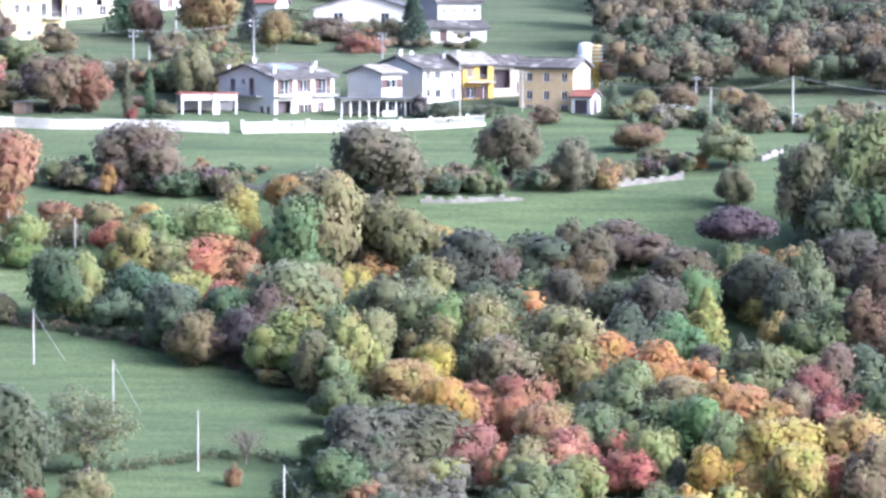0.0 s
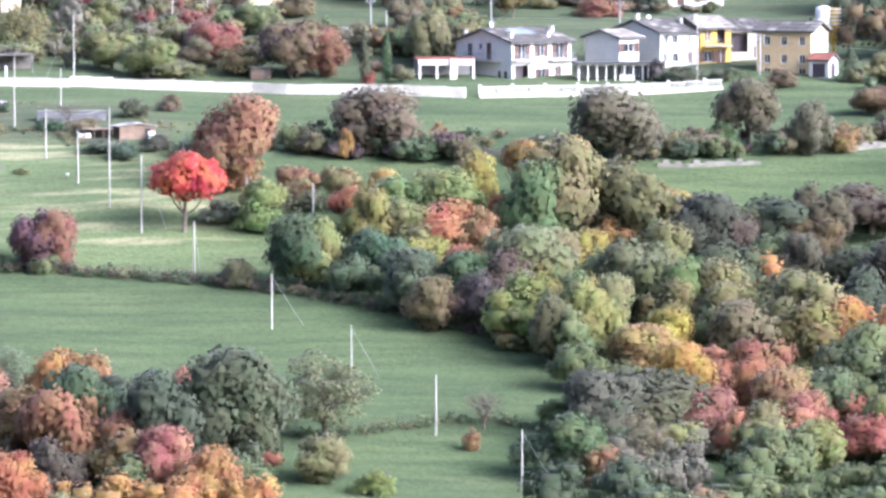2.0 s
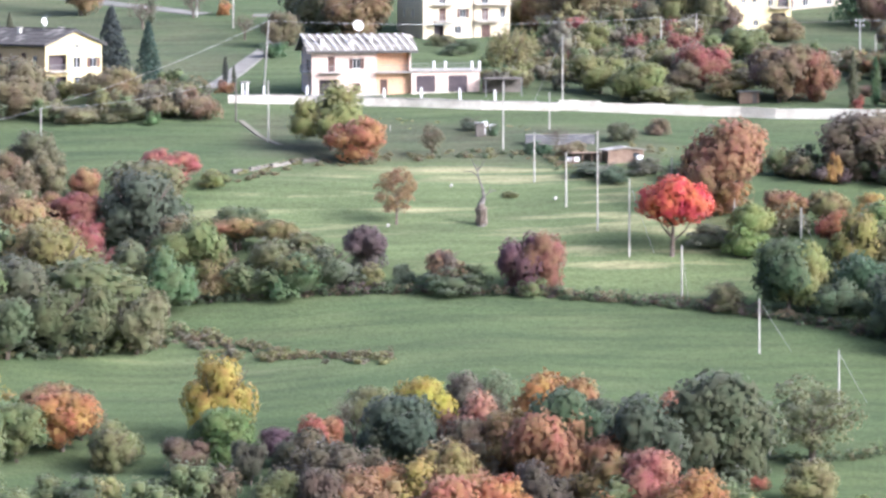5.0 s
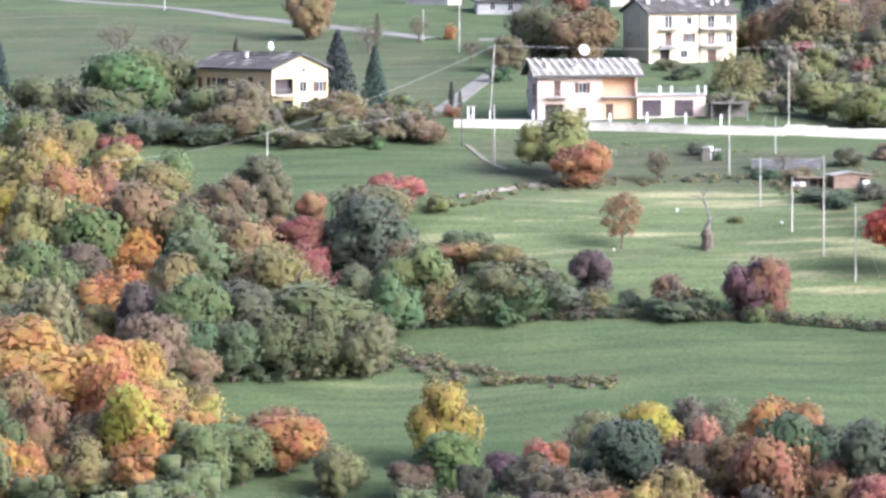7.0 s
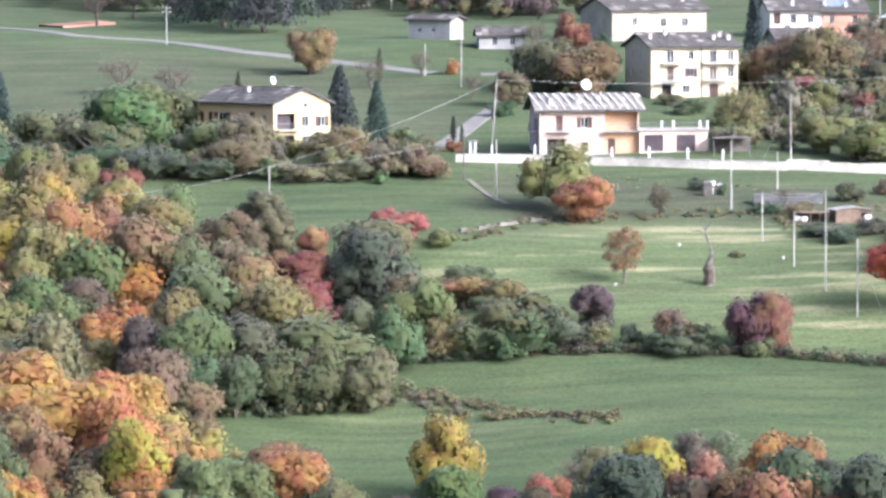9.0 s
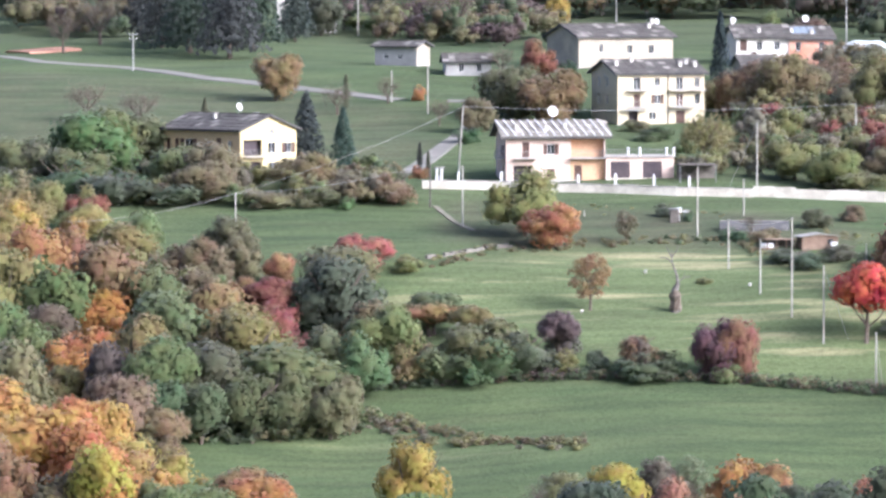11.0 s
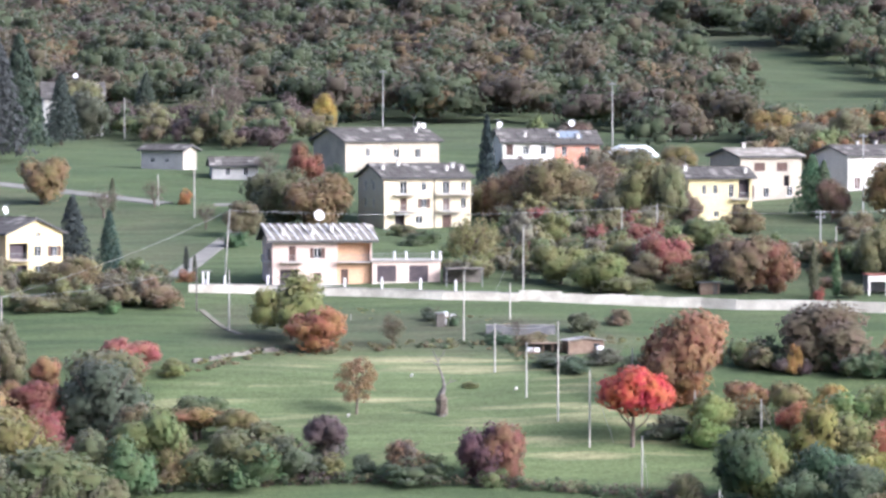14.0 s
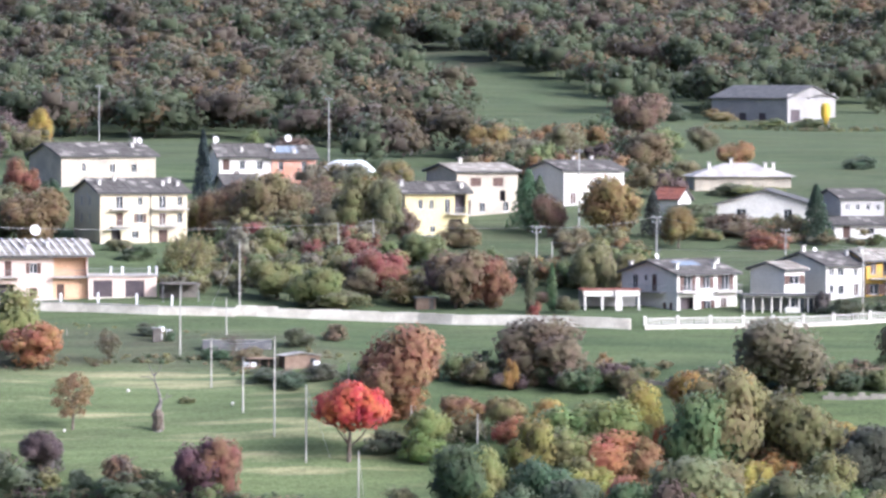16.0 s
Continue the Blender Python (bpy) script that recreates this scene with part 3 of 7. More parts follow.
house("tall_old_house", "three-storey old tan house with stone window surrounds", 82.6, 858.0, 64, 6.8, 8.4, 7.4, 1.1, "d", CREAM, SLATE, dz=-1.1, left=[(1.6, 5.3, 0.9, 1.3, "w"), (4.2, 5.3, 0.9, 1.3, "w"), (7.0, 5.3, 0.9, 1.3, "w"), (1.6, 2.7, 0.9, 1.3, "w"), (4.2, 2.7, 0.9, 1.3, "w"), (7.0, 2.7, 0.9, 1.3, "w"), (1.6, 0.4, 1.0, 1.6, "d"), (4.2, 0.4, 0.9, 1.4, "w"), (7.0, 0.2, 1.1, 1.8, "d")], chimneys=[(0.8, 0.15)], side_wall=TAN)
house("lean_to", "low white lean-to shed with a tiled roof", 84.8, 855.0, 62, 3.6, 3.0, 2.6, 0.8, "d", WHITE, RED_TILE, front=[(1.8, 0.2, 1.6, 2.0, "g")], left=[(1.5, 0.1, 2.0, 2.0, "g")], over=0.3)
house("long_barn", "long pale rendered barn with a dark stone slab roof", -57.5, 1000.0, 28, 17.5, 13.0, 5.3, 1.9, "w", BEIGE, SLATE, front=[(4.2, 2.6, 0.8, 1.5, "w"), (9.5, 2.4, 1.0, 1.5, "w"), (13.5, 2.4, 1.0, 1.5, "w")], chimneys=[(0.85, 0.3), (0.95, 0.5)], dishes=[(0.93, 0.3, 0.5)], aerials=[(0.9, 0.5)], side_wall=BEIGE)
house("terrace_house", "white and faded salmon terrace with solar panels on the roof", -31.2, 1005.0, 14, 9.2, 9.0, 4.9, 1.9, "w", WHITE, SLATE, front=[(1.2, 2.6, 1.2, 1.8, "b"), (4.0, 2.7, 1.0, 1.5, "w"), (7.0, 2.7, 1.0, 1.5, "w"), (3.0, 0.5, 1.0, 2.0, "d")], chimneys=[(0.45, 0.15), (0.02, 0.5)], aerials=[(0.02, 0.6)], dishes=[(0.02, 0.4, 0.5)])
row_end = house("salmon_house", "faded salmon terrace house with stone roof and solar panels", -22.4, 1007.0, 14, 7.6, 9.0, 4.8, 1.9, "w", SALMON, SLATE, front=[(1.6, 2.7, 0.9, 1.5, "w"), (5.6, 2.7, 0.9, 1.5, "w"), (5.6, 0.4, 0.9, 1.3, "w")], chimneys=[(0.1, 0.2), (0.55, 0.15)], dishes=[(0.5, 0.5, 0.6)])
for k in range(6):
    part("solar_panel", boxes((-0.55, -1.4, 0, 0.55, 1.4, 0.08)), SOLAR, row_end).matrix_local = pose(-1.6 + 1.2 * k, 2.6, 6.15, 22.5)
house("small_barn", "small dark stone outbuilding with a slab roof", -29.1, 975.0, 20, 5.5, 6.0, 3.2, 1.5, "w", BEIGE, SLATE, front=[(2.0, 0.2, 1.6, 2.0, "o")])
house("yellow_house", "pale yellow two-storey house with a corner loggia", 0.1, 938.0, 16, 10.4, 9.0, 6.9, 1.4, "w", YELLOW, SLATE, front=[(2.6, 4.2, 0.8, 1.5, "w"), (4.4, 4.2, 0.8, 1.5, "w"), (7.0, 3.7, 0.9, 2.1, "w"), (9.1, 3.6, 1.8, 2.9, "o"), (4.6, 0.6, 0.9, 1.0, "w"), (8.4, 0.2, 2.2, 2.4, "o")], balconies=[(8.6, 3.5, 3.4)], chimneys=[(0.02, 0.3), (0.93, 0.15)], aerials=[(0.05, 0.4)], over=0.7)
house("beige_house", "old beige two-storey farmhouse with bricked-up hayloft openings", 8.5, 965.0, 24, 10.9, 12.0, 7.4, 1.1, "w", BEIGE, PALE_SLAB, front=[(3.4, 5.0, 1.9, 1.4, "b"), (7.4, 5.0, 1.9, 1.4, "b"), (8.2, 2.6, 1.0, 1.7, "o"), (4.6, 0.8, 1.0, 1.6, "w"), (8.8, 0.9, 1.0, 1.6, "w"), (2.0, 0.2, 1.0, 2.6, "d")], chimneys=[(0.3, 0.5)])
house("whitewashed_house", "bright whitewashed farmhouse with a dark slab roof", 26.1, 975.0, 28, 11.4, 11.5, 5.9, 1.4, "w", WHITE, SLATE, front=[(1.8, 0.3, 1.2, 2.0, "d"), (6.5, 3.0, 1.0, 1.4, "w"), (9.5, 3.0, 1.0, 1.4, "w")], chimneys=[(0.5, 0.6), (0.8, 0.6)], side_wall=WHITE)
house("red_roofed_shed", "small white gabled shed with a red tiled roof", 44.5, 968.0, 55, 4.0, 4.5, 2.6, 1.6, "d", WHITE, RED_TILE, over=0.4)
house("gabled_hall", "low white gabled hall with a shallow dark roof", 50.1, 956.0, -8, 15.5, 12.0, 3.0, 2.3, "d", WHITE, ROOF_BED, front=[(4.0, 0.2, 1.6, 2.0, "w"), (11.5, 0.2, 1.4, 2.0, "w")], pieces=False)
house("grey_block", "two-storey grey block with rows of small windows", 69.8, 952.5, 20, 7.6, 9.0, 4.6, 1.2, "w", GREY, SLATE, front=[(1.2, 2.6, 0.7, 1.0, "w"), (3.0, 2.6, 0.7, 1.0, "w"), (4.8, 2.6, 0.7, 1.0, "w"), (6.6, 2.6, 0.7, 1.0, "w"), (2.0, 0.6, 0.7, 1.0, "w"), (5.0, 0.6, 0.7, 1.0, "w")])
house("lower_block", "low whitewashed outbuilding with a tiled roof", 67.8, 939.0, 10, 9.0, 6.0, 2.4, 0.9, "w", WHITE, SLATE, front=[(2.0, 0.2, 1.2, 1.8, "d"), (6.0, 0.8, 1.0, 1.0, "w")])
barn = house("farm_barn", "large grey concrete farm barn with sheet roof", 76.6, 1192.0, 48, 15.6, 19.5, 5.0, 2.4, "d", BARN_GREY, SLATE, front=[(2.5, 0.2, 3.0, 2.4, "g"), (12.5, 0.2, 3.0, 2.4, "g"), (6.8, 5.4 - 0.6, 1.0, 1.0, "o")], left=[(3.0, 0.3, 1.8, 1.6, "g"), (8.0, 0.3, 1.8, 1.6, "g"), (13.0, 0.3, 1.8, 1.6, "g")], side_wall=BARN_GREY, pieces=False, over=0.5)
house("stone_hut", "small grey block outbuilding with a flat-pitched roof", -85.1, 1003.0, 62, 4.2, 8.4, 3.4, 0.7, "d", BEIGE, SLATE, left=[(2.2, 1.2, 0.9, 0.8, "w"), (5.0, 1.2, 0.9, 0.8, "w")], side_wall=GREY)
house("low_cottage", "low grey cottage with two windows and slab roof", -79.1, 990.0, 10, 7.6, 5.0, 2.4, 1.1, "w", GREY, SLATE, front=[(2.6, 0.6, 0.9, 1.4, "w"), (5.6, 0.6, 0.9, 1.4, "w")])
house("hidden_house", "white house half hidden behind tall dark conifers", -119.2, 1100.0, 8, 11.0, 9.0, 7.4, 2.6, "w", WHITE, SLATE, front=[(1.8, 0.2, 2.0, 2.2, "o"), (5.2, 0.2, 2.4, 2.2, "o"), (9.0, 0.2, 1.6, 2.2, "w"), (8.0, 4.0, 1.0, 1.5, "w")], chimneys=[(0.7, 0.4), (0.9, 0.3)], dishes=[(0.55, 0.5, 0.5)])

# house with the hipped roof
hip = thing("hipped_house", 47.9, 997.0, 6, "low house with a broad pale hipped roof", "house")
part("wall", boxes((0.8, 0.8, -1.5, 17.2, 10, 2.6)), BEIGE, hip)
for r in range(5):
    q0, q1 = r / 5, (r + 1) / 5 + 0.03
    bm = bmesh.new()
    x0, x1, y0, y1, z0 = 6.6 * q0, 18 - 6.6 * q0, 5.4 * q0, 10.8 - 5.4 * q0, 2.5 + 2.2 * q0
    box(bm, x0, y0, z0, x1, y1, z0 + 0.5)
    top = [v for v in bm.verts if v.co.z > z0 + 0.2]
    for v in top:
        v.co.x += 1.3 * (1 if v.co.x < 9 else -1)
        v.co.y += 1.05 * (1 if v.co.y < 5.4 else -1)
    part("roof_course", bm, LIMESTONE, hip)
for cx, cy in ((3.6, 3.0), (7.6, 5.0), (13.2, 3.6), (14.6, 3.6)):
    add_chimney(hip, cx, cy, 3.9 if cx != 7.6 else 4.6, 0.8)

for k in range(4):
    part("solar_panel", boxes((-0.5, -1.0, 0, 0.5, 1.0, 0.08)), SOLAR, white_house).matrix_local = pose(3.4 + 1.1 * k, 4.0, 7.22, 15.3)

part("downpipe", boxes((8.25, -0.12, 0, 8.40, -0.01, 8.0)), POLE_DARK, flats)
part("awning", boxes((0.7, -1.3, 2.3, 4.2, -0.02, 2.38)), SHEET, flats)


# ---- plants ----
COLOURS = {
    "green": (0.172, 0.196, 0.086), "dark": (0.122, 0.150, 0.080), "olive": (0.245, 0.230, 0.100), "yellow": (0.400, 0.315, 0.105),
    "gold": (0.440, 0.300, 0.075), "orange": (0.420, 0.225, 0.088), "rust": (0.310, 0.190, 0.098), "red": (0.560, 0.110, 0.080),
    "crimson": (0.280, 0.118, 0.095), "purple": (0.140, 0.100, 0.095), "brown": (0.210, 0.168, 0.102), "grey": (0.225, 0.205, 0.150),
    "lime": (0.262, 0.260, 0.100), "spruce": (0.065, 0.088, 0.068), "pink": (0.390, 0.180, 0.120), "brush": (0.225, 0.202, 0.108),
    # hill_ tones: leaf colours darkened for the shade on hill and gully.
    "hill_brown": (0.128, 0.104, 0.068), "hill_green": (0.104, 0.122, 0.066), "hill_purple": (0.112, 0.088, 0.070), "hill_rust": (0.168, 0.118, 0.066),
}


def leaf_sprays(centres, normals, size, rng):
    """Small three-cornered leaf sprays at the centres, roughly facing along the normals, with the bough's own smooth facing."""
    n = len(centres)
    soft = normals / (np.linalg.norm(normals, axis=1)[:, None] + 1e-9)
    nrm = soft + rng.normal(0, 0.34, (n, 3))
    nrm /= np.linalg.norm(nrm, axis=1)[:, None] + 1e-9
    a = np.cross(nrm, rng.normal(0, 1, (n, 3)))
    a /= np.linalg.norm(a, axis=1)[:, None] + 1e-9
    b = np.cross(nrm, a)
    s = size * rng.uniform(0.65, 1.35, (n, 1))
    v = np.stack([centres - a * s - b * s * 0.6, centres + a * s - b * s * 0.6, centres + b * s * rng.uniform(0.8, 1.3, (n, 1))], 1)
    soft = soft * 0.88 + nrm * 0.12
    return v.reshape(-1, 3), np.repeat(soft, 3, 0)


def leaf_mesh(name, verts, normals, material, tints=None):
    n = len(verts) // 3
    me = bpy.data.meshes.new(name)
    me.vertices.add(3 * n)
    me.vertices.foreach_set("co", np.ascontiguousarray(verts, np.float32).reshape(-1))
    me.loops.add(3 * n)
    me.loops.foreach_set("vertex_index", np.arange(3 * n, dtype=np.int32))
    me.polygons.add(n)
    me.polygons.foreach_set("loop_start", np.arange(0, 3 * n, 3, dtype=np.int32))
    me.polygons.foreach_set("loop_total", np.full(n, 3, np.int32))
    if tints is not None:
        col = np.ones((3 * n, 4), np.float32)
        col[:, :3] = np.repeat(tints, 3, 0)
        me.attributes.new("tint", "FLOAT_COLOR", "POINT").data.foreach_set("color", col.reshape(-1))
    me.update(calc_edges=True)
    me.polygons.foreach_set("use_smooth", np.ones(n, bool))
    nn = normals / (np.linalg.norm(normals, axis=1)[:, None] + 1e-9)
    me.normals_split_custom_set_from_vertices(nn.tolist())
    me.materials.append(material)
    return me


def crown_points(kind, rng, lobes, per):
    """Leaf places and facings of one crown in a unit box, 1 wide, 1 high, standing on z = 0, and the dense insides of its boughs."""
    C, N = [], []
    if kind in ("round", "oak", "tall"):
        # boughs of differing size set round the middle of the crown, each a ragged mass of leaves
        z0, rz, rx = {"round": (0.60, 0.40, 0.52), "oak": (0.48, 0.50, 0.53), "tall": (0.52, 0.48, 0.44)}[kind]
        few = max(5, lobes // 2)
        d = rng.normal(0, 1, (few, 3))
        d[:, 2] = np.abs(d[:, 2]) * 1.1 - (0.3 if kind == "round" else 0.7)
        d /= np.linalg.norm(d, axis=1)[:, None]
        R = rng.uniform(0.26, 0.46, few)
        B = d * (rng.uniform(0.86, 1.08, few) - R)[:, None]
        B, R = np.vstack([B, [[0, 0, 0]]]), np.append(R, 0.55)
        k = rng.choice(few + 1, lobes * per, p=R ** 2 / (R ** 2).sum())
        u = rng.normal(0, 1, (lobes * per, 3))
        u /= np.linalg.norm(u, axis=1)[:, None]
        q = B[k] + u * (R[k] * rng.uniform(0.82, 1.16, len(k)))[:, None]
        far = np.linalg.norm(q[:, None] - B[None], axis=2) / R[None]
        buried = far.min(1) < 0.72
        q[buried] = B[k[buried]] + (q[buried] - B[k[buried]]) * 1.05 + np.array([0, 0, 0.05])
        p = q * np.array([rx, rx, rz])
        p[:, 2] += z0
        inner = [(b * np.array([rx, rx, rz]) + np.array([0, 0, z0]), r * np.array([rx, rx, rz]) * 1.16) for b, r in zip(B, R)]
        return np.maximum(p, [-9, -9, 0.02]), u * 0.75 + q * 0.6 + np.array([0, 0, 0.2]), inner
    for k in range(lobes):
        if kind == "spruce":
            z = 0.06 + 0.92 * (k + 0.5) / lobes
            rad = 0.5 * (1 - z) ** 0.85 + 0.015
            a = k * 2.4 + rng.uniform(-0.3, 0.3)
            c = np.array([math.cos(a) * rad * 0.55, math.sin(a) * rad * 0.55, z])
            r = np.array([rad * 0.55 + 0.02, rad * 0.55 + 0.02, 0.045])
        elif kind == "cypress":
            z = 0.04 + 0.92 * (k + 0.5) / lobes
            rad = 0.46 * min(1, (z / 0.18) ** 0.5) * min(1, ((1 - z) / 0.55) ** 0.6)
            a = k * 2.4
            c = np.array([math.cos(a) * rad * 0.4, math.sin(a) * rad * 0.4, z])
            r = np.array([rad * 0.6 + 0.03, rad * 0.6 + 0.03, 0.07])
        elif kind == "bush":
            a, rr = rng.uniform(0, 6.28), 0.36 * math.sqrt(rng.uniform())
            c = np.array([math.cos(a) * rr, math.sin(a) * rr, rng.uniform(0.05, 0.78) * (1 - rr)])
            r = np.array([0.15, 0.15, 0.17]) * rng.uniform(0.7, 1.3)
        elif kind == "willow":
            a, rr = rng.uniform(0, 6.28), 0.40 * math.sqrt(rng.uniform())
            c = np.array([math.cos(a) * rr, math.sin(a) * rr, 0.62 - 0.35 * rr + rng.uniform(-0.28, 0.12)])
            r = np.array([0.07, 0.07, 0.26])
        else:
            d = rng.normal(0, 1, 3)
            d /= np.linalg.norm(d)
            q = rng.uniform(0.35, 1.0) ** 0.6
            c = np.array([d[0] * 0.40 * q, d[1] * 0.40 * q, 0.55 + d[2] * 0.37 * q])
            r = np.array([0.125, 0.125, 0.10]) * rng.uniform(0.65, 1.35) * max(1.0, (34 / lobes) ** 0.42)
            if c[2] < 0.4:
                c[:2] *= 0.85
        u = rng.normal(0, 1, (per, 3))
        u /= np.linalg.norm(u, axis=1)[:, None]
        u[:, 2] = np.where(u[:, 2] < -0.3, -u[:, 2], u[:, 2])
        C.append(c + u * r * rng.uniform(0.72, 1.08, (per, 1)))
        N.append(u + np.array([0, -0.1, 0.35]))
    C, N = np.concatenate(C), np.concatenate(N)
    C[:, 2] = np.clip(C[:, 2], 0.01, 1.05)
    return C, N, [CORE[kind]] if kind in CORE else []


def core_shell(centre, radii, rng, n=3, jitter=0.05):
    """The dense inside of a crown: a lumpy closed shell of leaf masses."""
    g = np.linspace(-1, 1, n + 1)
    out = []
    wob = rng.uniform(0, 6.28, 6)
    for axis in range(3):
        for s in (-1, 1):
            for i in range(n):
                for j in range(n):
                    for a, c in ((g[i], g[j]), (g[i + 1], g[j]), (g[i + 1], g[j + 1]), (g[i], g[j]), (g[i + 1], g[j + 1]), (g[i], g[j + 1])):
                        p = [0.0, 0.0, 0.0]
                        p[axis], p[(axis + 1) % 3], p[(axis + 2) % 3] = s, a, c
                        out.append(p)
    v = np.array(out).reshape(-1, 3, 3)
    turn = np.einsum("ij,ij->i", np.cross(v[:, 1] - v[:, 0], v[:, 2] - v[:, 0]), v.mean(1)) < 0
    v[turn] = v[turn][:, ::-1]
    v = v.reshape(-1, 3)
    v /= np.linalg.norm(v, axis=1)[:, None]
    bump = 1 + jitter * (np.sin(5 * v[:, 0] + wob[0]) + np.sin(5 * v[:, 1] + wob[1]) + np.sin(6 * v[:, 2] + wob[2]) + np.sin(9 * v[:, 0] * v[:, 1] + wob[3]))
    return np.asarray(centre) + 0.72 * v * np.asarray(radii) * bump[:, None], v


CORE = {"bush": ((0, 0, 0.30), (0.36, 0.36, 0.34)), "spruce": ((0, 0, 0.34), (0.13, 0.13, 0.28)), "cypress": ((0, 0, 0.42), (0.24, 0.24, 0.36))}


def trunk_mesh(kind, seed):
    """A tapered trunk with limbs, in the same unit box."""
    r = random.Random(seed)
    bm = bmesh.new()
    lean = Vector((r.uniform(-0.03, 0.03), r.uniform(-0.03, 0.03), 0))
    top = {"spruce": 0.95, "cypress": 0.9, "bare": 0.3}.get(kind, 0.55)
    rod(bm, (0, 0, -0.08), lean + Vector((0, 0, 0.25)), 0.036, 0.026)
    rod(bm, lean + Vector((0, 0, 0.25)), lean * 2 + Vector((0, 0, top)), 0.026, 0.008)
    if kind == "bare":
        def fork(p, d, length, rad, depth):
            q = p + d * length
            rod(bm, p, q, rad, rad * 0.6, 5 if depth > 1 else 3)
            if depth:
                for k in range(4 if depth > 1 else 5):
                    side = Vector((r.gauss(0, 1), r.gauss(0, 1), r.gauss(0.25, 0.6))).normalized()
                    fork(p.lerp(q, r.uniform(0.45, 1.0)), (d * 0.8 + side * 0.75).normalized(), length * r.uniform(0.5, 0.72), rad * 0.5, depth - 1)
        for k in range(5):
            a = k * 1.26 + r.uniform(-0.3, 0.3)
            fork(lean + Vector((0, 0, 0.22)), Vector((math.cos(a) * 0.55, math.sin(a) * 0.55, 0.8)).normalized(), 0.34, 0.015, 3)
    elif kind not in ("spruce", "cypress"):
        for k in range(9):
            a, z = k * 2.4 + r.uniform(-0.4, 0.4), r.uniform(0.18, 0.5)
            reach = r.uniform(0.22, 0.40)
            p0 = lean + Vector((0, 0, z))
            p1 = p0 + Vector((math.cos(a) * reach * 0.55, math.sin(a) * reach * 0.55, r.uniform(0.10, 0.22)))
            p2 = p0 + Vector((math.cos(a + 0.3) * reach, math.sin(a + 0.3) * reach, r.uniform(0.2, 0.4)))
            rod(bm, p0, p1, 0.014, 0.009, 5)
            rod(bm, p1, p2, 0.009, 0.003, 5)
    return mesh_of("trunk", bm, BARK)


CROWN_SPEC = {"round": (30, 104, 0.0285), "oak": (32, 100, 0.0285), "tall": (28, 104, 0.0285), "sparse": (70, 56, 0.0165), "bush": (26, 95, 0.026), "spruce": (70, 44, 0.026), "cypress": (30, 50, 0.04), "willow": (60, 60, 0.018), "bare": (60, 20, 0.009)}
CROWNS, TRUNKS = {}, {}
for _k, (_l, _p, _s) in CROWN_SPEC.items():
    CROWNS[_k], TRUNKS[_k] = [], []
    for _v in range(6 if _k in ("round", "oak", "tall", "bush", "sparse") else 2):
        _rng = np.random.default_rng(100 + 7 * _v + len(_k))
        _c, _n, _i = crown_points(_k, _rng, _l, _p)
        _q = [leaf_sprays(_c, _n, _s, _rng)] + [core_shell(*q, _rng, 1 if len(_i) > 1 else 4) for q in _i]
        CROWNS[_k].append(leaf_mesh("crown", np.concatenate([q[0] for q in _q]), np.concatenate([q[1] for q in _q]), LEAF))
        TRUNKS[_k].append(trunk_mesh(_k, 31 * _v + len(_k)))
WORDS = {"green": "green", "dark": "dark green", "olive": "olive-green", "yellow": "yellow-leaved", "gold": "golden", "orange": "orange", "rust": "rust-coloured", "red": "bright red", "crimson": "crimson", "purple": "purple-leaved", "brown": "brown", "grey": "grey half-bare", "lime": "ivy-green", "spruce": "dark spruce-green", "pink": "faded red", "brush": "dry brown", "hill_brown": "dull brown", "hill_green": "dull dark green", "hill_rust": "dull rust-brown"}
KINDS = {"round": ("tree", "round-crowned tree in autumn leaf on the slope"), "oak": ("tree", "broad spreading tree in autumn leaf"), "tall": ("tree", "upright tree in autumn leaf"), "sparse": ("tree", "thin-crowned tree losing its leaves"), "bush": ("bush", "dense leafy bush on the grass"), "spruce": ("conifer", "conical conifer with layered boughs"), "cypress": ("cypress", "slim columnar cypress beside a house"), "willow": ("willow", "weeping tree with hanging boughs"), "bare": ("tree", "almost leafless tree with fine twigs")}
plant_rng = random.Random(5)
PLANTED = []


def plant(kind, colour, x, y, h, w):
    """One tree or bush, h high and w wide, in a colour of the autumn palette."""
    noun, text = KINDS[kind]
    PLANTED.append((x, y, h, colour))
    e = thing({"tree": "tree", "bush": "bush", "conifer": "spruce_tree", "cypress": "cypress_tree", "willow": "willow_tree"}[noun], x, y, plant_rng.uniform(0, 360), f"{WORDS[colour]} {text}", noun, dz=-0.15)
    e.scale = (w * plant_rng.uniform(0.86, 1.14), w * plant_rng.uniform(0.86, 1.14), h)
    k = plant_rng.randrange(len(CROWNS[kind]))
    share("trunk", TRUNKS[kind][k], e)
    c = share("crown", CROWNS[kind][k], e)
    j = [plant_rng.uniform(0.85, 1.15) for _ in range(3)]
    c.color = (*[v * f for v, f in zip(COLOURS[colour], j)], 1)
    return e


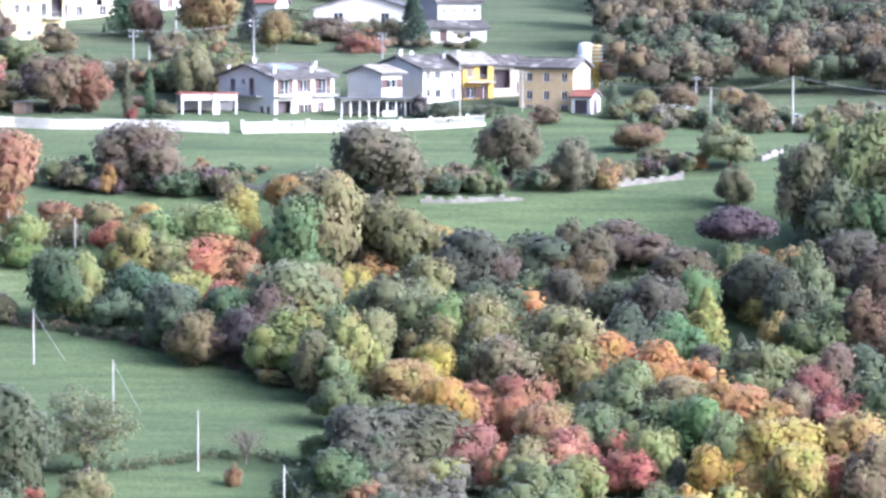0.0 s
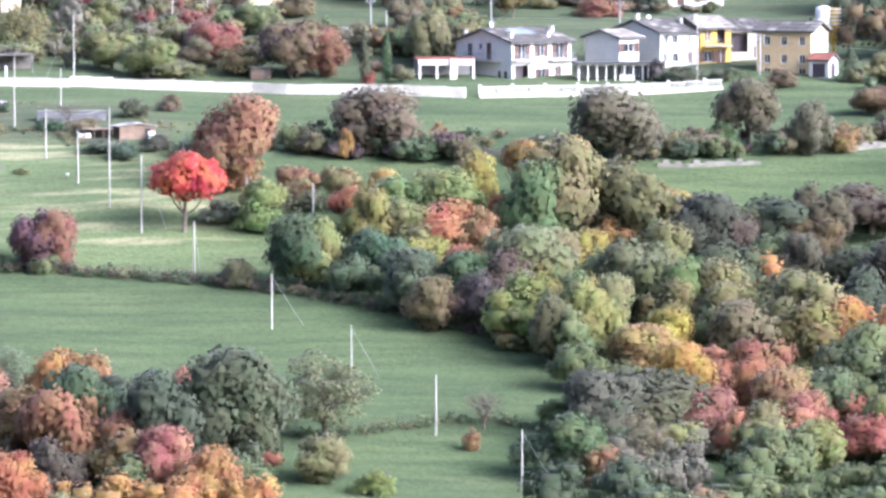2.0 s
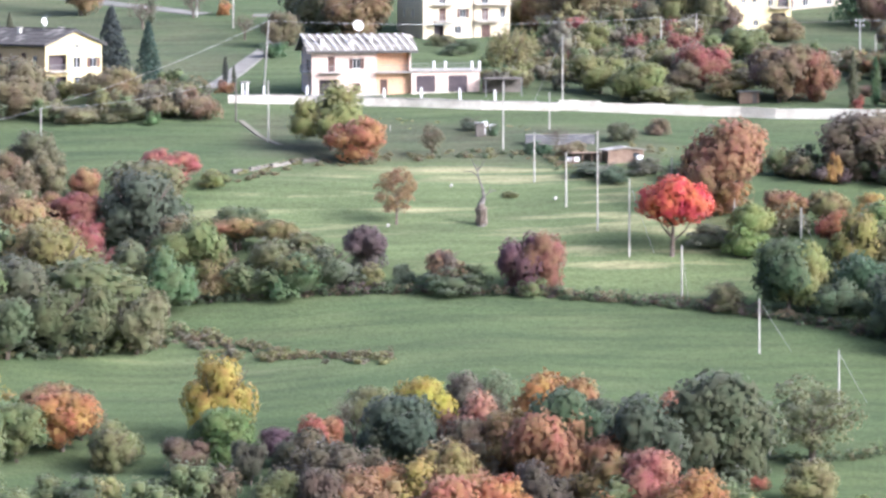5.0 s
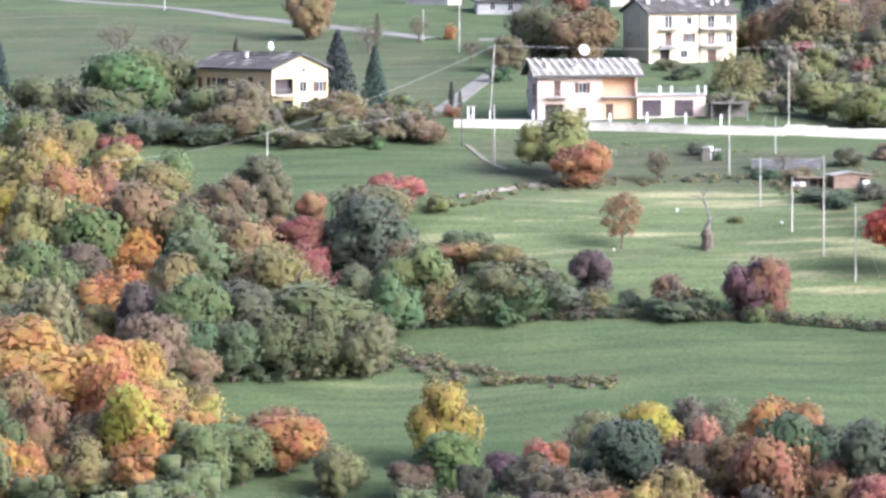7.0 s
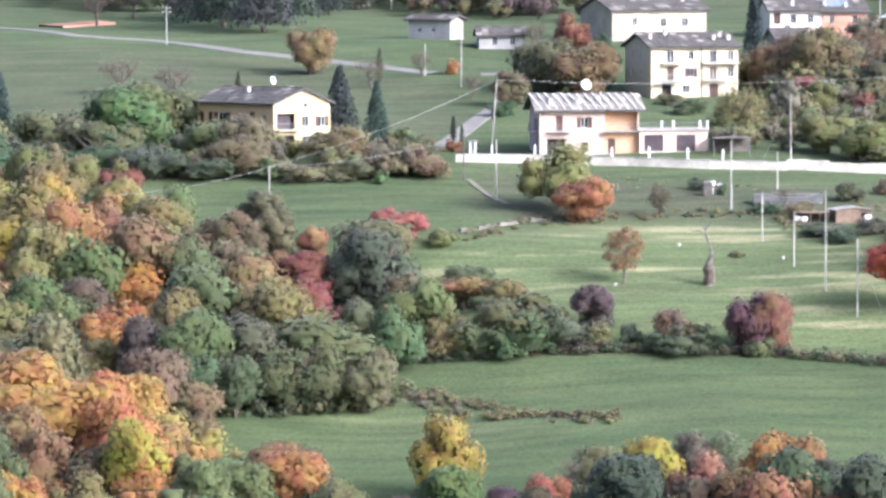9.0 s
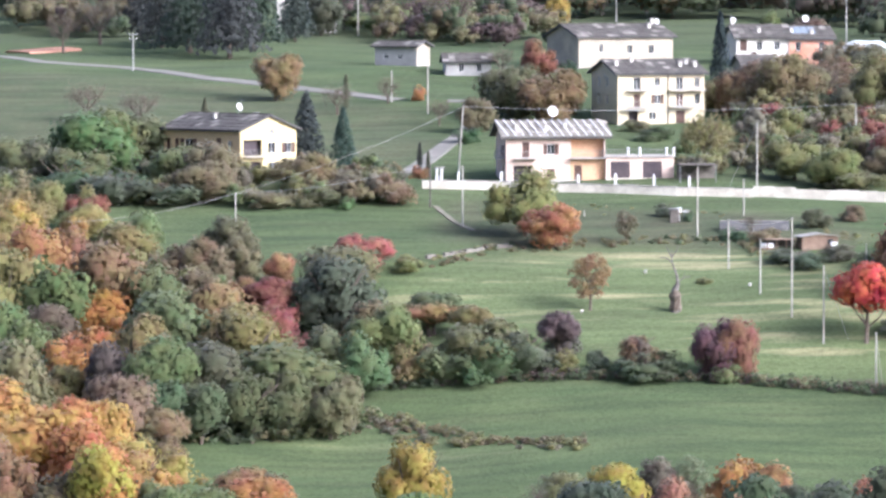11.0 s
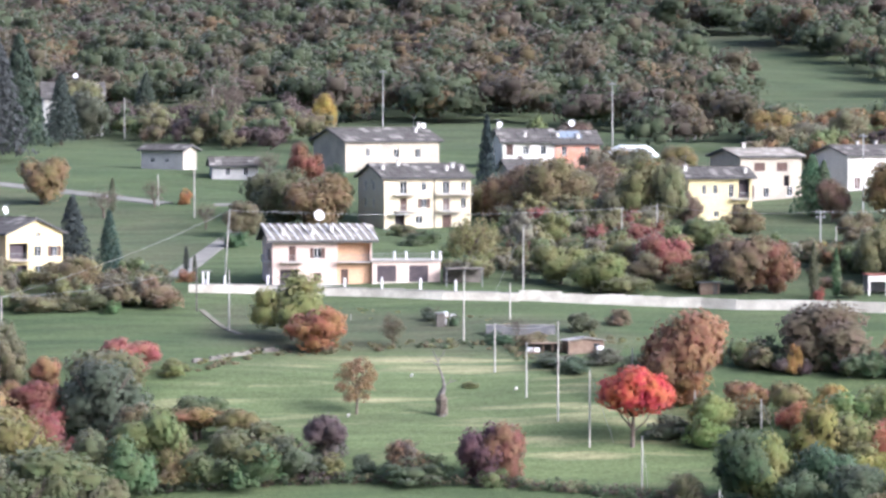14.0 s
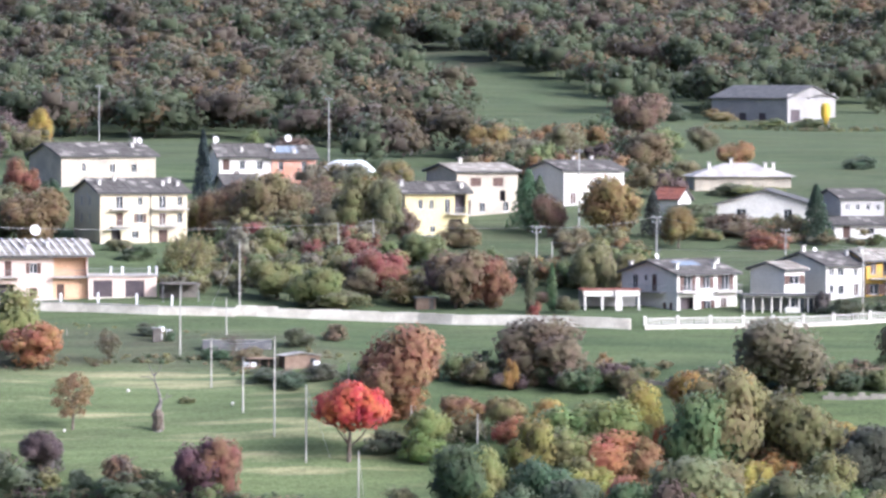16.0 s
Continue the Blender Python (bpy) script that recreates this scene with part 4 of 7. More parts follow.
plant("round", "red", -7.1, 770.0, 11.0, 9.4)
plant("oak", "pink", 0.2, 787.0, 13.0, 14.2)
plant("oak", "rust", -2.4, 783.0, 8.5, 6.5)
plant("bush", "rust", -0.7, 784.5, 7.9, 10.0)
plant("bush", "brown", -4.8, 786.0, 7.5, 7.5)
plant("bush", "lime", 2.3, 769.5, 6.5, 6.9)
plant("bush", "brush", 7.5, 778.0, 7.0, 8.3)
plant("sparse", "rust", -43.6, 784.0, 8.2, 6.0)
# One tree planted as two: purple for its shaded side, crimson for its lit side.
plant("oak", "purple", -26.2, 759.0, 8.6, 7.6)
plant("oak", "crimson", -23.4, 759.5, 8.8, 6.6)
plant("bush", "green", -24.9, 757.5, 4.0, 4.2)
plant("bush", "purple", -46.2, 767.0, 5.7, 4.9)
plant("bush", "green", -52.5, 762.5, 7.3, 8.9)
plant("bush", "dark", -34.9, 759.0, 4.4, 9.7)
plant("bush", "brown", -36.1, 761.0, 6.1, 6.1)
plant("oak", "brown", 19.2, 805.0, 9.8, 14.5)
plant("bush", "olive", -0.6, 751.0, 4.8, 6.4)
plant("sparse", "brush", 9.9, 686.0, 10.9, 14.6)
plant("oak", "brush", 9.0, 670.5, 6.1, 7.8)
plant("bush", "lime", 15.0, 666.0, 3.9, 5.7)
plant("bare", "grey", 28.4, 693.0, 5.5, 5.9)
plant("bush", "rust", 26.6, 685.0, 3.6, 2.5)
plant("oak", "olive", -54.7, 822.5, 10.0, 10.9)
plant("oak", "pink", -50.8, 814.5, 6.9, 8.2)
plant("sparse", "brown", -40.5, 818.0, 4.8, 4.3)
plant("oak", "rust", -104.4, 960.5, 9.0, 9.2)
plant("spruce", "spruce", -91.0, 879.0, 11.4, 6.1)
plant("spruce", "spruce", -85.3, 877.0, 9.6, 4.8)
plant("cypress", "spruce", -74.4, 882.5, 4.0, 1.1)
plant("cypress", "dark", -72.9, 879.5, 3.1, 0.9)
plant("bush", "rust", -73.4, 870.5, 2.6, 3.7)
plant("willow", "lime", -32.0, 882.5, 9.4, 8.4)
plant("bare", "grey", -131.1, 930.5, 7.4, 9.9)
plant("bare", "grey", -121.8, 924.5, 6.9, 9.8)
plant("oak", "green", -121.1, 871.5, 11.1, 13.0)
plant("oak", "green", -113.8, 876.0, 9.3, 10.2)
plant("oak", "brush", -101.9, 847.5, 9.0, 10.8)
plant("oak", "brush", -106.7, 853.0, 8.1, 10.0)
plant("oak", "brush", -88.4, 850.5, 6.8, 9.0)
plant("bush", "brush", -80.8, 847.0, 5.4, 10.8)
plant("bush", "brush", -74.8, 844.0, 6.7, 8.1)
plant("bush", "brush", -85.2, 842.5, 4.0, 8.0)
plant("bush", "brush", -91.5, 841.0, 4.0, 8.0)
plant("bush", "dark", -106.4, 844.0, 5.4, 13.4)
plant("bush", "dark", -115.3, 844.0, 7.2, 13.4)
plant("bush", "dark", -122.4, 848.0, 8.1, 11.7)
plant("spruce", "spruce", -127.7, 1037.5, 19.6, 13.4)
plant("spruce", "spruce", -119.1, 1023.5, 21.4, 12.2)
plant("spruce", "spruce", -135.3, 1057.5, 14.7, 10.5)
plant("spruce", "spruce", -117.3, 1042.5, 20.8, 11.4)
plant("spruce", "spruce", -142.8, 1084.0, 11.9, 9.7)
plant("oak", "olive", -112.9, 1101.5, 11.1, 9.4)
plant("spruce", "spruce", -102.0, 1120.0, 10.6, 5.6)
plant("oak", "gold", -67.6, 1105.0, 8.2, 5.9)
plant("oak", "crimson", -63.3, 983.5, 7.8, 6.8)
plant("oak", "brown", -57.9, 927.0, 9.8, 10.8)
plant("oak", "brown", -63.2, 934.0, 9.4, 9.9)
plant("oak", "olive", -56.6, 942.0, 8.0, 8.0)
plant("bush", "dark", -57.9, 979.5, 5.7, 4.2)
plant("oak", "brown", -65.4, 940.0, 8.5, 9.0)
plant("spruce", "spruce", -32.3, 958.0, 14.3, 5.2)
plant("spruce", "dark", -112.5, 932.0, 3.7, 2.2)
plant("cypress", "dark", -91.6, 946.5, 5.7, 1.7)
plant("bare", "grey", -92.4, 941.0, 6.0, 7.0)
plant("bare", "brown", -85.3, 952.0, 5.1, 6.1)
plant("bare", "brown", -75.2, 928.0, 5.4, 4.9)
plant("bare", "grey", -83.9, 1074.0, 14.8, 13.7)
plant("bush", "orange", -80.6, 955.0, 3.5, 3.0)
plant("bare", "grey", -151.4, 1046.0, 8.9, 8.9)
plant("bare", "grey", -147.4, 1064.5, 10.2, 10.2)
plant("oak", "brown", -148.4, 1102.5, 10.5, 11.7)
plant("oak", "rust", -167.2, 1136.5, 12.1, 14.5)
plant("oak", "brown", -161.6, 1151.0, 11.0, 13.4)
plant("bare", "brown", -69.8, 989.5, 6.3, 7.4)
plant("bush", "green", -81.2, 839.5, 2.7, 2.7)
plant("bush", "olive", -68.9, 798.5, 3.2, 5.1)
plant("oak", "green", -77.2, 785.5, 9.2, 13.3)
plant("oak", "pink", -74.8, 800.5, 5.1, 9.3)
plant("oak", "brown", -93.3, 801.0, 7.7, 7.7)
plant("oak", "olive", -106.2, 800.0, 8.1, 8.5)
plant("bush", "dark", -35.9, 837.0, 2.7, 3.6)
plant("bush", "dark", -32.5, 832.0, 2.6, 2.1)
plant("bush", "dark", -14.7, 827.0, 3.5, 5.3)
plant("bush", "brown", -9.7, 832.0, 3.2, 4.4)
plant("bush", "dark", -17.0, 805.0, 2.6, 10.3)
plant("bush", "dark", -2.4, 772.5, 4.1, 7.4)
plant("oak", "rust", 32.8, 934.5, 10.9, 11.4)
plant("spruce", "dark", 19.7, 946.0, 9.9, 7.1)
plant("spruce", "dark", 21.5, 945.5, 8.9, 5.6)
plant("oak", "brown", 22.7, 938.5, 7.5, 6.0)
plant("cypress", "dark", 18.0, 854.0, 8.1, 1.7)
plant("cypress", "dark", 21.2, 854.5, 7.2, 1.9)
plant("bush", "crimson", 18.6, 851.0, 3.2, 2.5)
plant("oak", "crimson", -3.3, 872.0, 7.9, 9.3)
plant("oak", "crimson", 12.7, 860.5, 8.2, 6.9)
plant("oak", "purple", 7.0, 864.0, 7.3, 10.1)
plant("oak", "olive", -12.7, 861.5, 6.4, 10.1)
plant("oak", "olive", -18.5, 868.0, 6.9, 8.3)
plant("oak", "brown", -6.2, 869.5, 5.5, 7.4)
plant("bush", "olive", -10.2, 861.5, 4.1, 11.0)
plant("bush", "olive", 0.4, 864.5, 5.5, 8.3)
plant("oak", "olive", -20.2, 907.0, 6.3, 6.7)
plant("oak", "brown", -6.6, 928.0, 11.8, 8.9)
plant("oak", "brush", -3.1, 925.0, 10.8, 6.9)
plant("oak", "brown", -21.8, 937.5, 10.9, 10.9)
plant("oak", "brown", -26.5, 945.5, 9.5, 8.0)
plant("oak", "crimson", -23.0, 951.0, 5.6, 5.0)
plant("bare", "brown", -15.8, 951.0, 9.1, 9.1)
plant("oak", "brown", -17.5, 944.0, 8.0, 8.0)
plant("bush", "brown", 8.3, 924.5, 5.4, 8.8)
plant("oak", "brown", 0.4, 932.5, 5.9, 4.0)
plant("oak", "green", -26.5, 1052.5, 7.8, 5.6)
plant("spruce", "spruce", 39.1, 936.5, 7.5, 4.7)
plant("spruce", "spruce", 64.6, 933.5, 9.3, 6.0)
plant("oak", "rust", 42.6, 925.5, 6.9, 5.9)
plant("oak", "brown", 28.6, 875.0, 7.0, 6.5)
plant("oak", "brown", 33.1, 882.0, 5.6, 5.6)
plant("oak", "olive", 24.6, 879.5, 5.6, 5.6)
plant("bush", "brown", 52.0, 937.5, 5.0, 9.0)
plant("bush", "rust", 55.8, 926.0, 3.9, 8.8)
plant("bush", "dark", 46.6, 954.5, 4.1, 13.2)
plant("bush", "brown", 60.9, 937.0, 5.0, 6.0)
plant("oak", "olive", 48.4, 1011.0, 4.8, 6.4)
plant("oak", "brown", 42.3, 1025.5, 8.7, 12.0)
plant("oak", "rust", 14.5, 1057.5, 9.5, 9.0)
plant("oak", "brown", 28.8, 1069.0, 7.9, 10.2)
plant("oak", "brown", 21.5, 1058.5, 6.7, 9.0)
plant("bush", "dark", 80.4, 1054.5, 3.4, 6.7)
plant("bush", "dark", 16.6, 1065.0, 5.7, 6.8)
plant("oak", "brown", 44.5, 1133.5, 10.8, 10.8)
plant("bush", "dark", 40.0, 1174.5, 4.4, 5.0)
plant("oak", "brown", -20.2, 1038.5, 7.7, 9.9)
plant("bush", "purple", 60.1, 855.5, 4.1, 3.6)
plant("bush", "dark", 63.5, 852.5, 3.4, 5.4)
plant("bush", "olive", 63.3, 1194.0, 3.8, 7.6)
plant("bush", "olive", 72.2, 1182.0, 2.3, 10.0)
plant("bush", "olive", 81.2, 1183.0, 2.3, 10.0)
plant("oak", "brown", 50.9, 796.5, 11.4, 12.7)
plant("oak", "brown", 69.4, 809.0, 9.4, 9.4)
plant("oak", "brown", 77.0, 802.5, 8.1, 6.8)
plant("bush", "rust", 82.1, 804.0, 5.5, 5.1)
plant("oak", "brown", 88.8, 827.5, 4.8, 7.0)
plant("oak", "brush", 100.0, 814.5, 6.9, 9.5)
plant("bush", "orange", 96.1, 815.0, 3.0, 3.5)
plant("oak", "green", 106.4, 779.5, 14.5, 10.5)
plant("oak", "green", 112.2, 780.0, 20.5, 11.5)
plant("oak", "olive", 117.6, 777.0, 18.5, 12.0)
plant("oak", "green", 108.6, 776.0, 11.5, 9.5)
plant("oak", "dark", 114.3, 773.5, 10.5, 11.0)
plant("oak", "brush", 98.4, 795.0, 5.9, 5.9)
plant("round", "purple", 95.8, 774.0, 7.8, 9.9)
plant("bush", "orange", 99.5, 775.5, 2.3, 2.3)
plant("spruce", "yellow", 87.8, 737.0, 9.2, 7.3)
plant("bush", "brown", 63.3, 804.5, 4.3, 8.5)
plant("bush", "dark", 59.9, 800.0, 3.4, 5.9)
plant("bush", "green", 65.9, 808.5, 4.3, 5.1)
plant("round", "lime", 3.2, 770.5, 7.0, 6.1)
plant("round", "rust", 7.6, 777.0, 6.6, 6.6)
plant("round", "lime", 13.1, 777.5, 6.6, 5.8)
plant("bush", "orange", 14.3, 799.5, 5.5, 3.4)
plant("bush", "dark", 18.2, 806.5, 3.4, 6.0)
plant("bush", "dark", 24.9, 799.0, 4.7, 5.9)
plant("bush", "brown", 30.8, 796.5, 5.1, 5.1)
plant("bush", "dark", 42.4, 800.0, 3.4, 8.5)
plant("oak", "olive", 92.4, 853.5, 4.5, 4.5)
plant("spruce", "dark", 87.8, 852.5, 5.1, 4.2)
plant("oak", "olive", 104.7, 853.5, 5.4, 5.4)
plant("oak", "brown", 98.0, 859.5, 4.6, 5.5)
plant("oak", "brown", 107.4, 849.0, 5.4, 4.5)
plant("bush", "brown", 77.3, 848.5, 3.6, 6.3)
plant("bush", "dark", 64.0, 856.0, 2.7, 10.9)
plant("bush", "dark", 69.7, 855.5, 2.4, 5.4)
plant("bush", "brown", 20.3, 864.5, 2.8, 3.7)
plant("oak", "brown", 7.6, 860.5, 10.0, 9.1)
plant("oak", "olive", 27.6, 870.0, 9.0, 8.0)
plant("oak", "brown", 23.3, 853.0, 2.8, 3.4)
plant("oak", "olive", 40.9, 766.8, 16.2, 13.3)
plant("round", "orange", 37.7, 782.5, 9.1, 7.5)
plant("oak", "yellow", 43.6, 776.3, 12.0, 5.1)
plant("oak", "green", 37.8, 763.6, 14.0, 11.2)
plant("oak", "green", 50.5, 767.4, 12.9, 13.3)
plant("oak", "orange", 56.0, 768.8, 7.5, 6.1)
plant("oak", "yellow", 30.1, 774.8, 10.4, 8.2)
plant("oak", "orange", 33.3, 772.4, 5.9, 5.1)
plant("oak", "lime", 21.1, 767.6, 9.8, 10.2)
plant("round", "lime", 24.9, 778.0, 6.6, 7.4)
plant("oak", "pink", 26.0, 763.0, 8.6, 11.0)
plant("oak", "yellow", 23.4, 750.9, 7.4, 6.9)
plant("oak", "pink", 27.8, 743.3, 7.8, 7.3)
plant("oak", "dark", 7.7, 749.0, 10.0, 9.9)
plant("oak", "lime", 10.2, 749.2, 9.5, 6.0)
plant("oak", "purple", 32.2, 736.0, 9.9, 7.8)
plant("oak", "olive", 35.9, 740.5, 11.5, 11.8)
plant("oak", "lime", 42.6, 721.2, 12.1, 8.6)
plant("oak", "lime", 40.0, 723.5, 11.2, 6.7)
plant("oak", "lime", 45.5, 729.7, 9.2, 6.7)
plant("oak", "green", 49.4, 740.0, 11.5, 10.8)
plant("oak", "green", 56.0, 734.0, 11.4, 9.7)
plant("oak", "lime", 59.6, 734.4, 10.3, 10.7)
plant("bush", "orange", 63.1, 738.0, 4.7, 3.5)
plant("oak", "olive", 69.8, 722.7, 12.3, 13.4)
plant("oak", "orange", 73.9, 730.5, 7.1, 5.3)
plant("oak", "green", 68.1, 751.9, 7.4, 7.9)
plant("oak", "gold", 52.4, 719.7, 8.1, 7.2)
plant("oak", "yellow", 48.3, 714.3, 7.5, 8.6)
plant("bush", "brush", 33.0, 726.0, 3.1, 6.2)
plant("oak", "green", 37.4, 692.5, 4.4, 5.1)
plant("oak", "dark", 46.1, 690.6, 9.8, 15.5)
plant("oak", "pink", 56.8, 709.2, 6.5, 7.4)
plant("oak", "pink", 60.4, 698.4, 8.8, 5.6)
plant("oak", "rust", 62.6, 708.8, 9.0, 8.4)
plant("oak", "lime", 66.5, 704.2, 6.5, 5.6)
plant("oak", "pink", 72.5, 696.1, 6.9, 9.2)
plant("oak", "pink", 72.8, 686.1, 6.7, 8.2)
plant("oak", "orange", 80.9, 716.1, 9.6, 11.4)
plant("bush", "pink", 82.2, 739.5, 2.7, 2.4)
plant("oak", "orange", 87.4, 701.9, 8.8, 13.9)
plant("oak", "yellow", 91.6, 686.7, 9.2, 10.9)
plant("oak", "orange", 90.5, 699.7, 7.9, 11.0)
plant("spruce", "dark", 78.1, 683.0, 6.1, 6.1)
plant("oak", "gold", 82.2, 680.6, 8.2, 8.1)
plant("oak", "yellow", 86.3, 677.6, 6.7, 5.3)
plant("oak", "pink", 94.9, 677.6, 6.7, 8.1)
plant("oak", "pink", 56.9, 685.6, 6.7, 5.5)
plant("bare", "grey", 51.7, 689.0, 6.6, 7.3)
plant("oak", "olive", 80.4, 706.3, 9.0, 10.3)
plant("oak", "green", 73.0, 706.8, 9.0, 10.3)
plant("spruce", "dark", 90.5, 725.0, 6.9, 5.8)
plant("oak", "lime", 95.4, 722.0, 7.1, 7.7)
plant("oak", "crimson", 97.5, 711.3, 7.5, 6.6)
plant("oak", "crimson", 100.1, 700.4, 8.8, 8.3)
plant("oak", "yellow", 96.6, 739.8, 6.2, 4.8)
plant("oak", "green", 94.1, 763.3, 7.5, 4.6)
plant("oak", "green", 101.0, 747.0, 12.7, 7.9)
plant("oak", "yellow", 102.0, 761.3, 7.5, 6.1)
# hill_ tones among these gully trees put their shade into the leaf colour.
plant("round", "hill_brown", 109.5, 765.5, 8.1, 8.9)
plant("oak", "hill_rust", 108.2, 732.0, 11.4, 9.7)
plant("oak", "green", 104.0, 738.6, 8.3, 7.8)
plant("oak", "yellow", 99.6, 686.6, 9.6, 9.1)
plant("oak", "green", 104.4, 701.2, 10.8, 10.2)
plant("oak", "hill_brown", 82.2, 772.0, 7.0, 12.3)
plant("oak", "hill_green", 69.9, 764.0, 8.6, 12.2)
plant("oak", "green", 65.5, 764.3, 7.5, 8.1)
plant("oak", "hill_brown", 86.9, 757.5, 8.6, 11.0)
plant("oak", "hill_rust", 74.0, 760.3, 7.5, 9.1)
plant("oak", "hill_green", 76.8, 745.0, 8.4, 10.8)
plant("oak", "orange", -108.7, 709.7, 15.0, 17.9)
plant("oak", "orange", -99.3, 702.3, 11.9, 11.2)
plant("oak", "gold", -95.4, 688.7, 13.6, 10.0)
plant("oak", "pink", -105.0, 709.7, 9.5, 6.6)
plant("oak", "rust", -111.8, 699.3, 11.9, 11.2)
plant("oak", "orange", -109.6, 681.6, 9.6, 8.1)
plant("oak", "olive", -113.3, 725.6, 15.3, 14.4)
plant("round", "brush", -93.5, 725.5, 7.7, 8.5)
plant("oak", "yellow", -115.7, 819.5, 6.1, 7.0)
plant("oak", "gold", -125.9, 782.9, 8.8, 9.3)
plant("oak", "olive", -125.8, 818.0, 8.2, 10.4)
plant("oak", "yellow", -123.0, 810.0, 7.7, 7.7)
plant("oak", "olive", -121.3, 822.5, 7.9, 6.1)
plant("oak", "crimson", -116.3, 823.5, 6.6, 7.0)
plant("oak", "rust", -126.4, 769.1, 9.8, 8.2)
plant("oak", "orange", -107.2, 771.6, 8.2, 8.7)
plant("oak", "orange", -106.7, 751.7, 9.5, 9.4)
plant("oak", "purple", -100.9, 740.0, 11.5, 8.8)
plant("oak", "dark", -76.1, 777.0, 11.5, 13.2)
plant("round", "crimson", -85.3, 779.0, 7.4, 8.3)
plant("oak", "rust", -91.7, 773.1, 9.8, 9.2)
plant("oak", "brown", -97.3, 791.5, 8.4, 9.2)
plant("oak", "olive", -106.1, 795.0, 8.4, 9.3)
plant("oak", "green", -96.1, 759.0, 12.8, 13.0)
plant("oak", "olive", -88.6, 758.4, 11.7, 11.0)
plant("oak", "lime", -72.5, 754.5, 10.0, 3.5)
plant("bush", "crimson", -80.2, 769.5, 4.9, 4.9)
plant("bush", "red", -75.6, 773.0, 2.9, 2.9)
plant("oak", "green", -78.5, 745.0, 11.5, 15.7)
plant("oak", "dark", -88.3, 742.6, 12.5, 12.8)
plant("round", "green", -94.3, 738.6, 12.5, 10.8)
plant("round", "rust", -64.1, 776.0, 4.9, 9.9)
plant("round", "olive", -67.6, 765.0, 7.3, 6.5)
plant("oak", "green", -56.4, 762.0, 8.1, 11.3)
plant("round", "purple", -46.5, 765.0, 6.9, 6.1)
plant("round", "rust", -80.7, 705.5, 6.4, 9.0)
plant("oak", "gold", -59.6, 700.5, 11.2, 9.7)
plant("oak", "green", -85.6, 695.0, 8.1, 8.9)
plant("oak", "dark", -112.2, 684.6, 12.5, 9.1)
plant("oak", "lime", -71.1, 691.0, 5.9, 6.6)
plant("oak", "gold", -35.5, 694.0, 8.8, 8.8)
plant("bare", "grey", -43.6, 695.5, 7.4, 8.1)
plant("oak", "orange", -21.0, 694.0, 9.6, 8.1)
plant("bare", "grey", -16.5, 696.5, 7.4, 7.4)
plant("oak", "hill_green", -18.5, 674.6, 12.4, 10.8)
plant("oak", "hill_green", -8.1, 668.0, 14.1, 11.5)
plant("oak", "hill_green", -1.0, 672.2, 15.2, 13.4)
plant("oak", "rust", -19.7, 670.7, 12.3, 9.8)
plant("oak", "pink", -6.3, 693.0, 7.4, 5.1)
plant("oak", "rust", -12.5, 665.5, 8.4, 10.5)
plant("oak", "pink", 2.2, 672.7, 3.8, 5.3)
plant("oak", "pink", -29.1, 667.5, 5.7, 8.8)
plant("oak", "rust", -38.6, 666.7, 6.6, 8.8)
plant("oak", "purple", -52.2, 688.0, 5.1, 5.1)
plant("oak", "olive", -71.3, 687.5, 5.8, 5.8)
plant("oak", "orange", -78.3, 697.5, 7.4, 9.6)
plant("oak", "green", -83.1, 692.5, 7.4, 8.1)
plant("oak", "rust", -18.8, 692.5, 9.6, 7.4)
plant("bush", "green", -60.9, 760.5, 7.7, 10.5)
plant("bush", "green", -55.0, 760.0, 8.1, 10.5)
plant("bush", "dark", -50.8, 761.5, 7.7, 9.7)
plant("bush", "olive", -65.3, 761.0, 7.3, 8.9)
plant("round", "green", -69.0, 761.5, 10.5, 10.5)
plant("bush", "brown", -36.3, 761.5, 6.1, 6.5)
plant("bush", "dark", -32.6, 761.0, 4.0, 7.3)
plant("bush", "dark", -41.4, 762.0, 3.6, 3.6)
plant("round", "olive", -59.0, 774.0, 4.9, 6.6)
plant("bush", "olive", -45.7, 762.0, 4.0, 4.9)
plant("round", "dark", -63.6, 776.5, 5.8, 7.4)
plant("spruce", "spruce", -113.1, 1073.5, 12.8, 7.5)
plant("spruce", "spruce", -127.7, 1062.0, 18.0, 13.7)
plant("oak", "dark", -110.1, 1089.5, 10.4, 9.3)
plant("bush", "dark", -25.8, 819.5, 2.3, 5.2)
plant("bush", "brush", -21.1, 817.5, 2.6, 5.2)
plant("bush", "dark", -10.9, 805.0, 3.0, 6.8)
plant("bush", "dark", -6.3, 800.0, 3.0, 6.8)
plant("bush", "dark", -15.3, 799.5, 3.0, 5.1)
plant("bare", "grey", -23.6, 821.5, 3.9, 4.4)
plant("bush", "olive", -28.8, 795.0, 1.2, 2.5)
plant("oak", "brown", -68.3, 919.5, 5.9, 6.8)
plant("bush", "dark", -69.1, 906.0, 3.8, 4.8)
plant("bush", "dark", -76.8, 857.0, 4.5, 5.5)
plant("bush", "olive", -43.9, 920.5, 2.9, 5.9)
plant("bush", "dark", -40.8, 910.5, 3.4, 7.7)
plant("spruce", "spruce", -140.5, 870.5, 11.3, 5.2)
plant("bush", "dark", -134.5, 851.0, 6.3, 9.9)
plant("oak", "brush", -131.5, 861.0, 8.7, 10.1)
plant("oak", "grey", -127.0, 858.5, 8.2, 9.1)
plant("bush", "dark", -138.3, 846.5, 7.6, 11.7)
plant("oak", "olive", -142.3, 850.5, 9.9, 10.8)
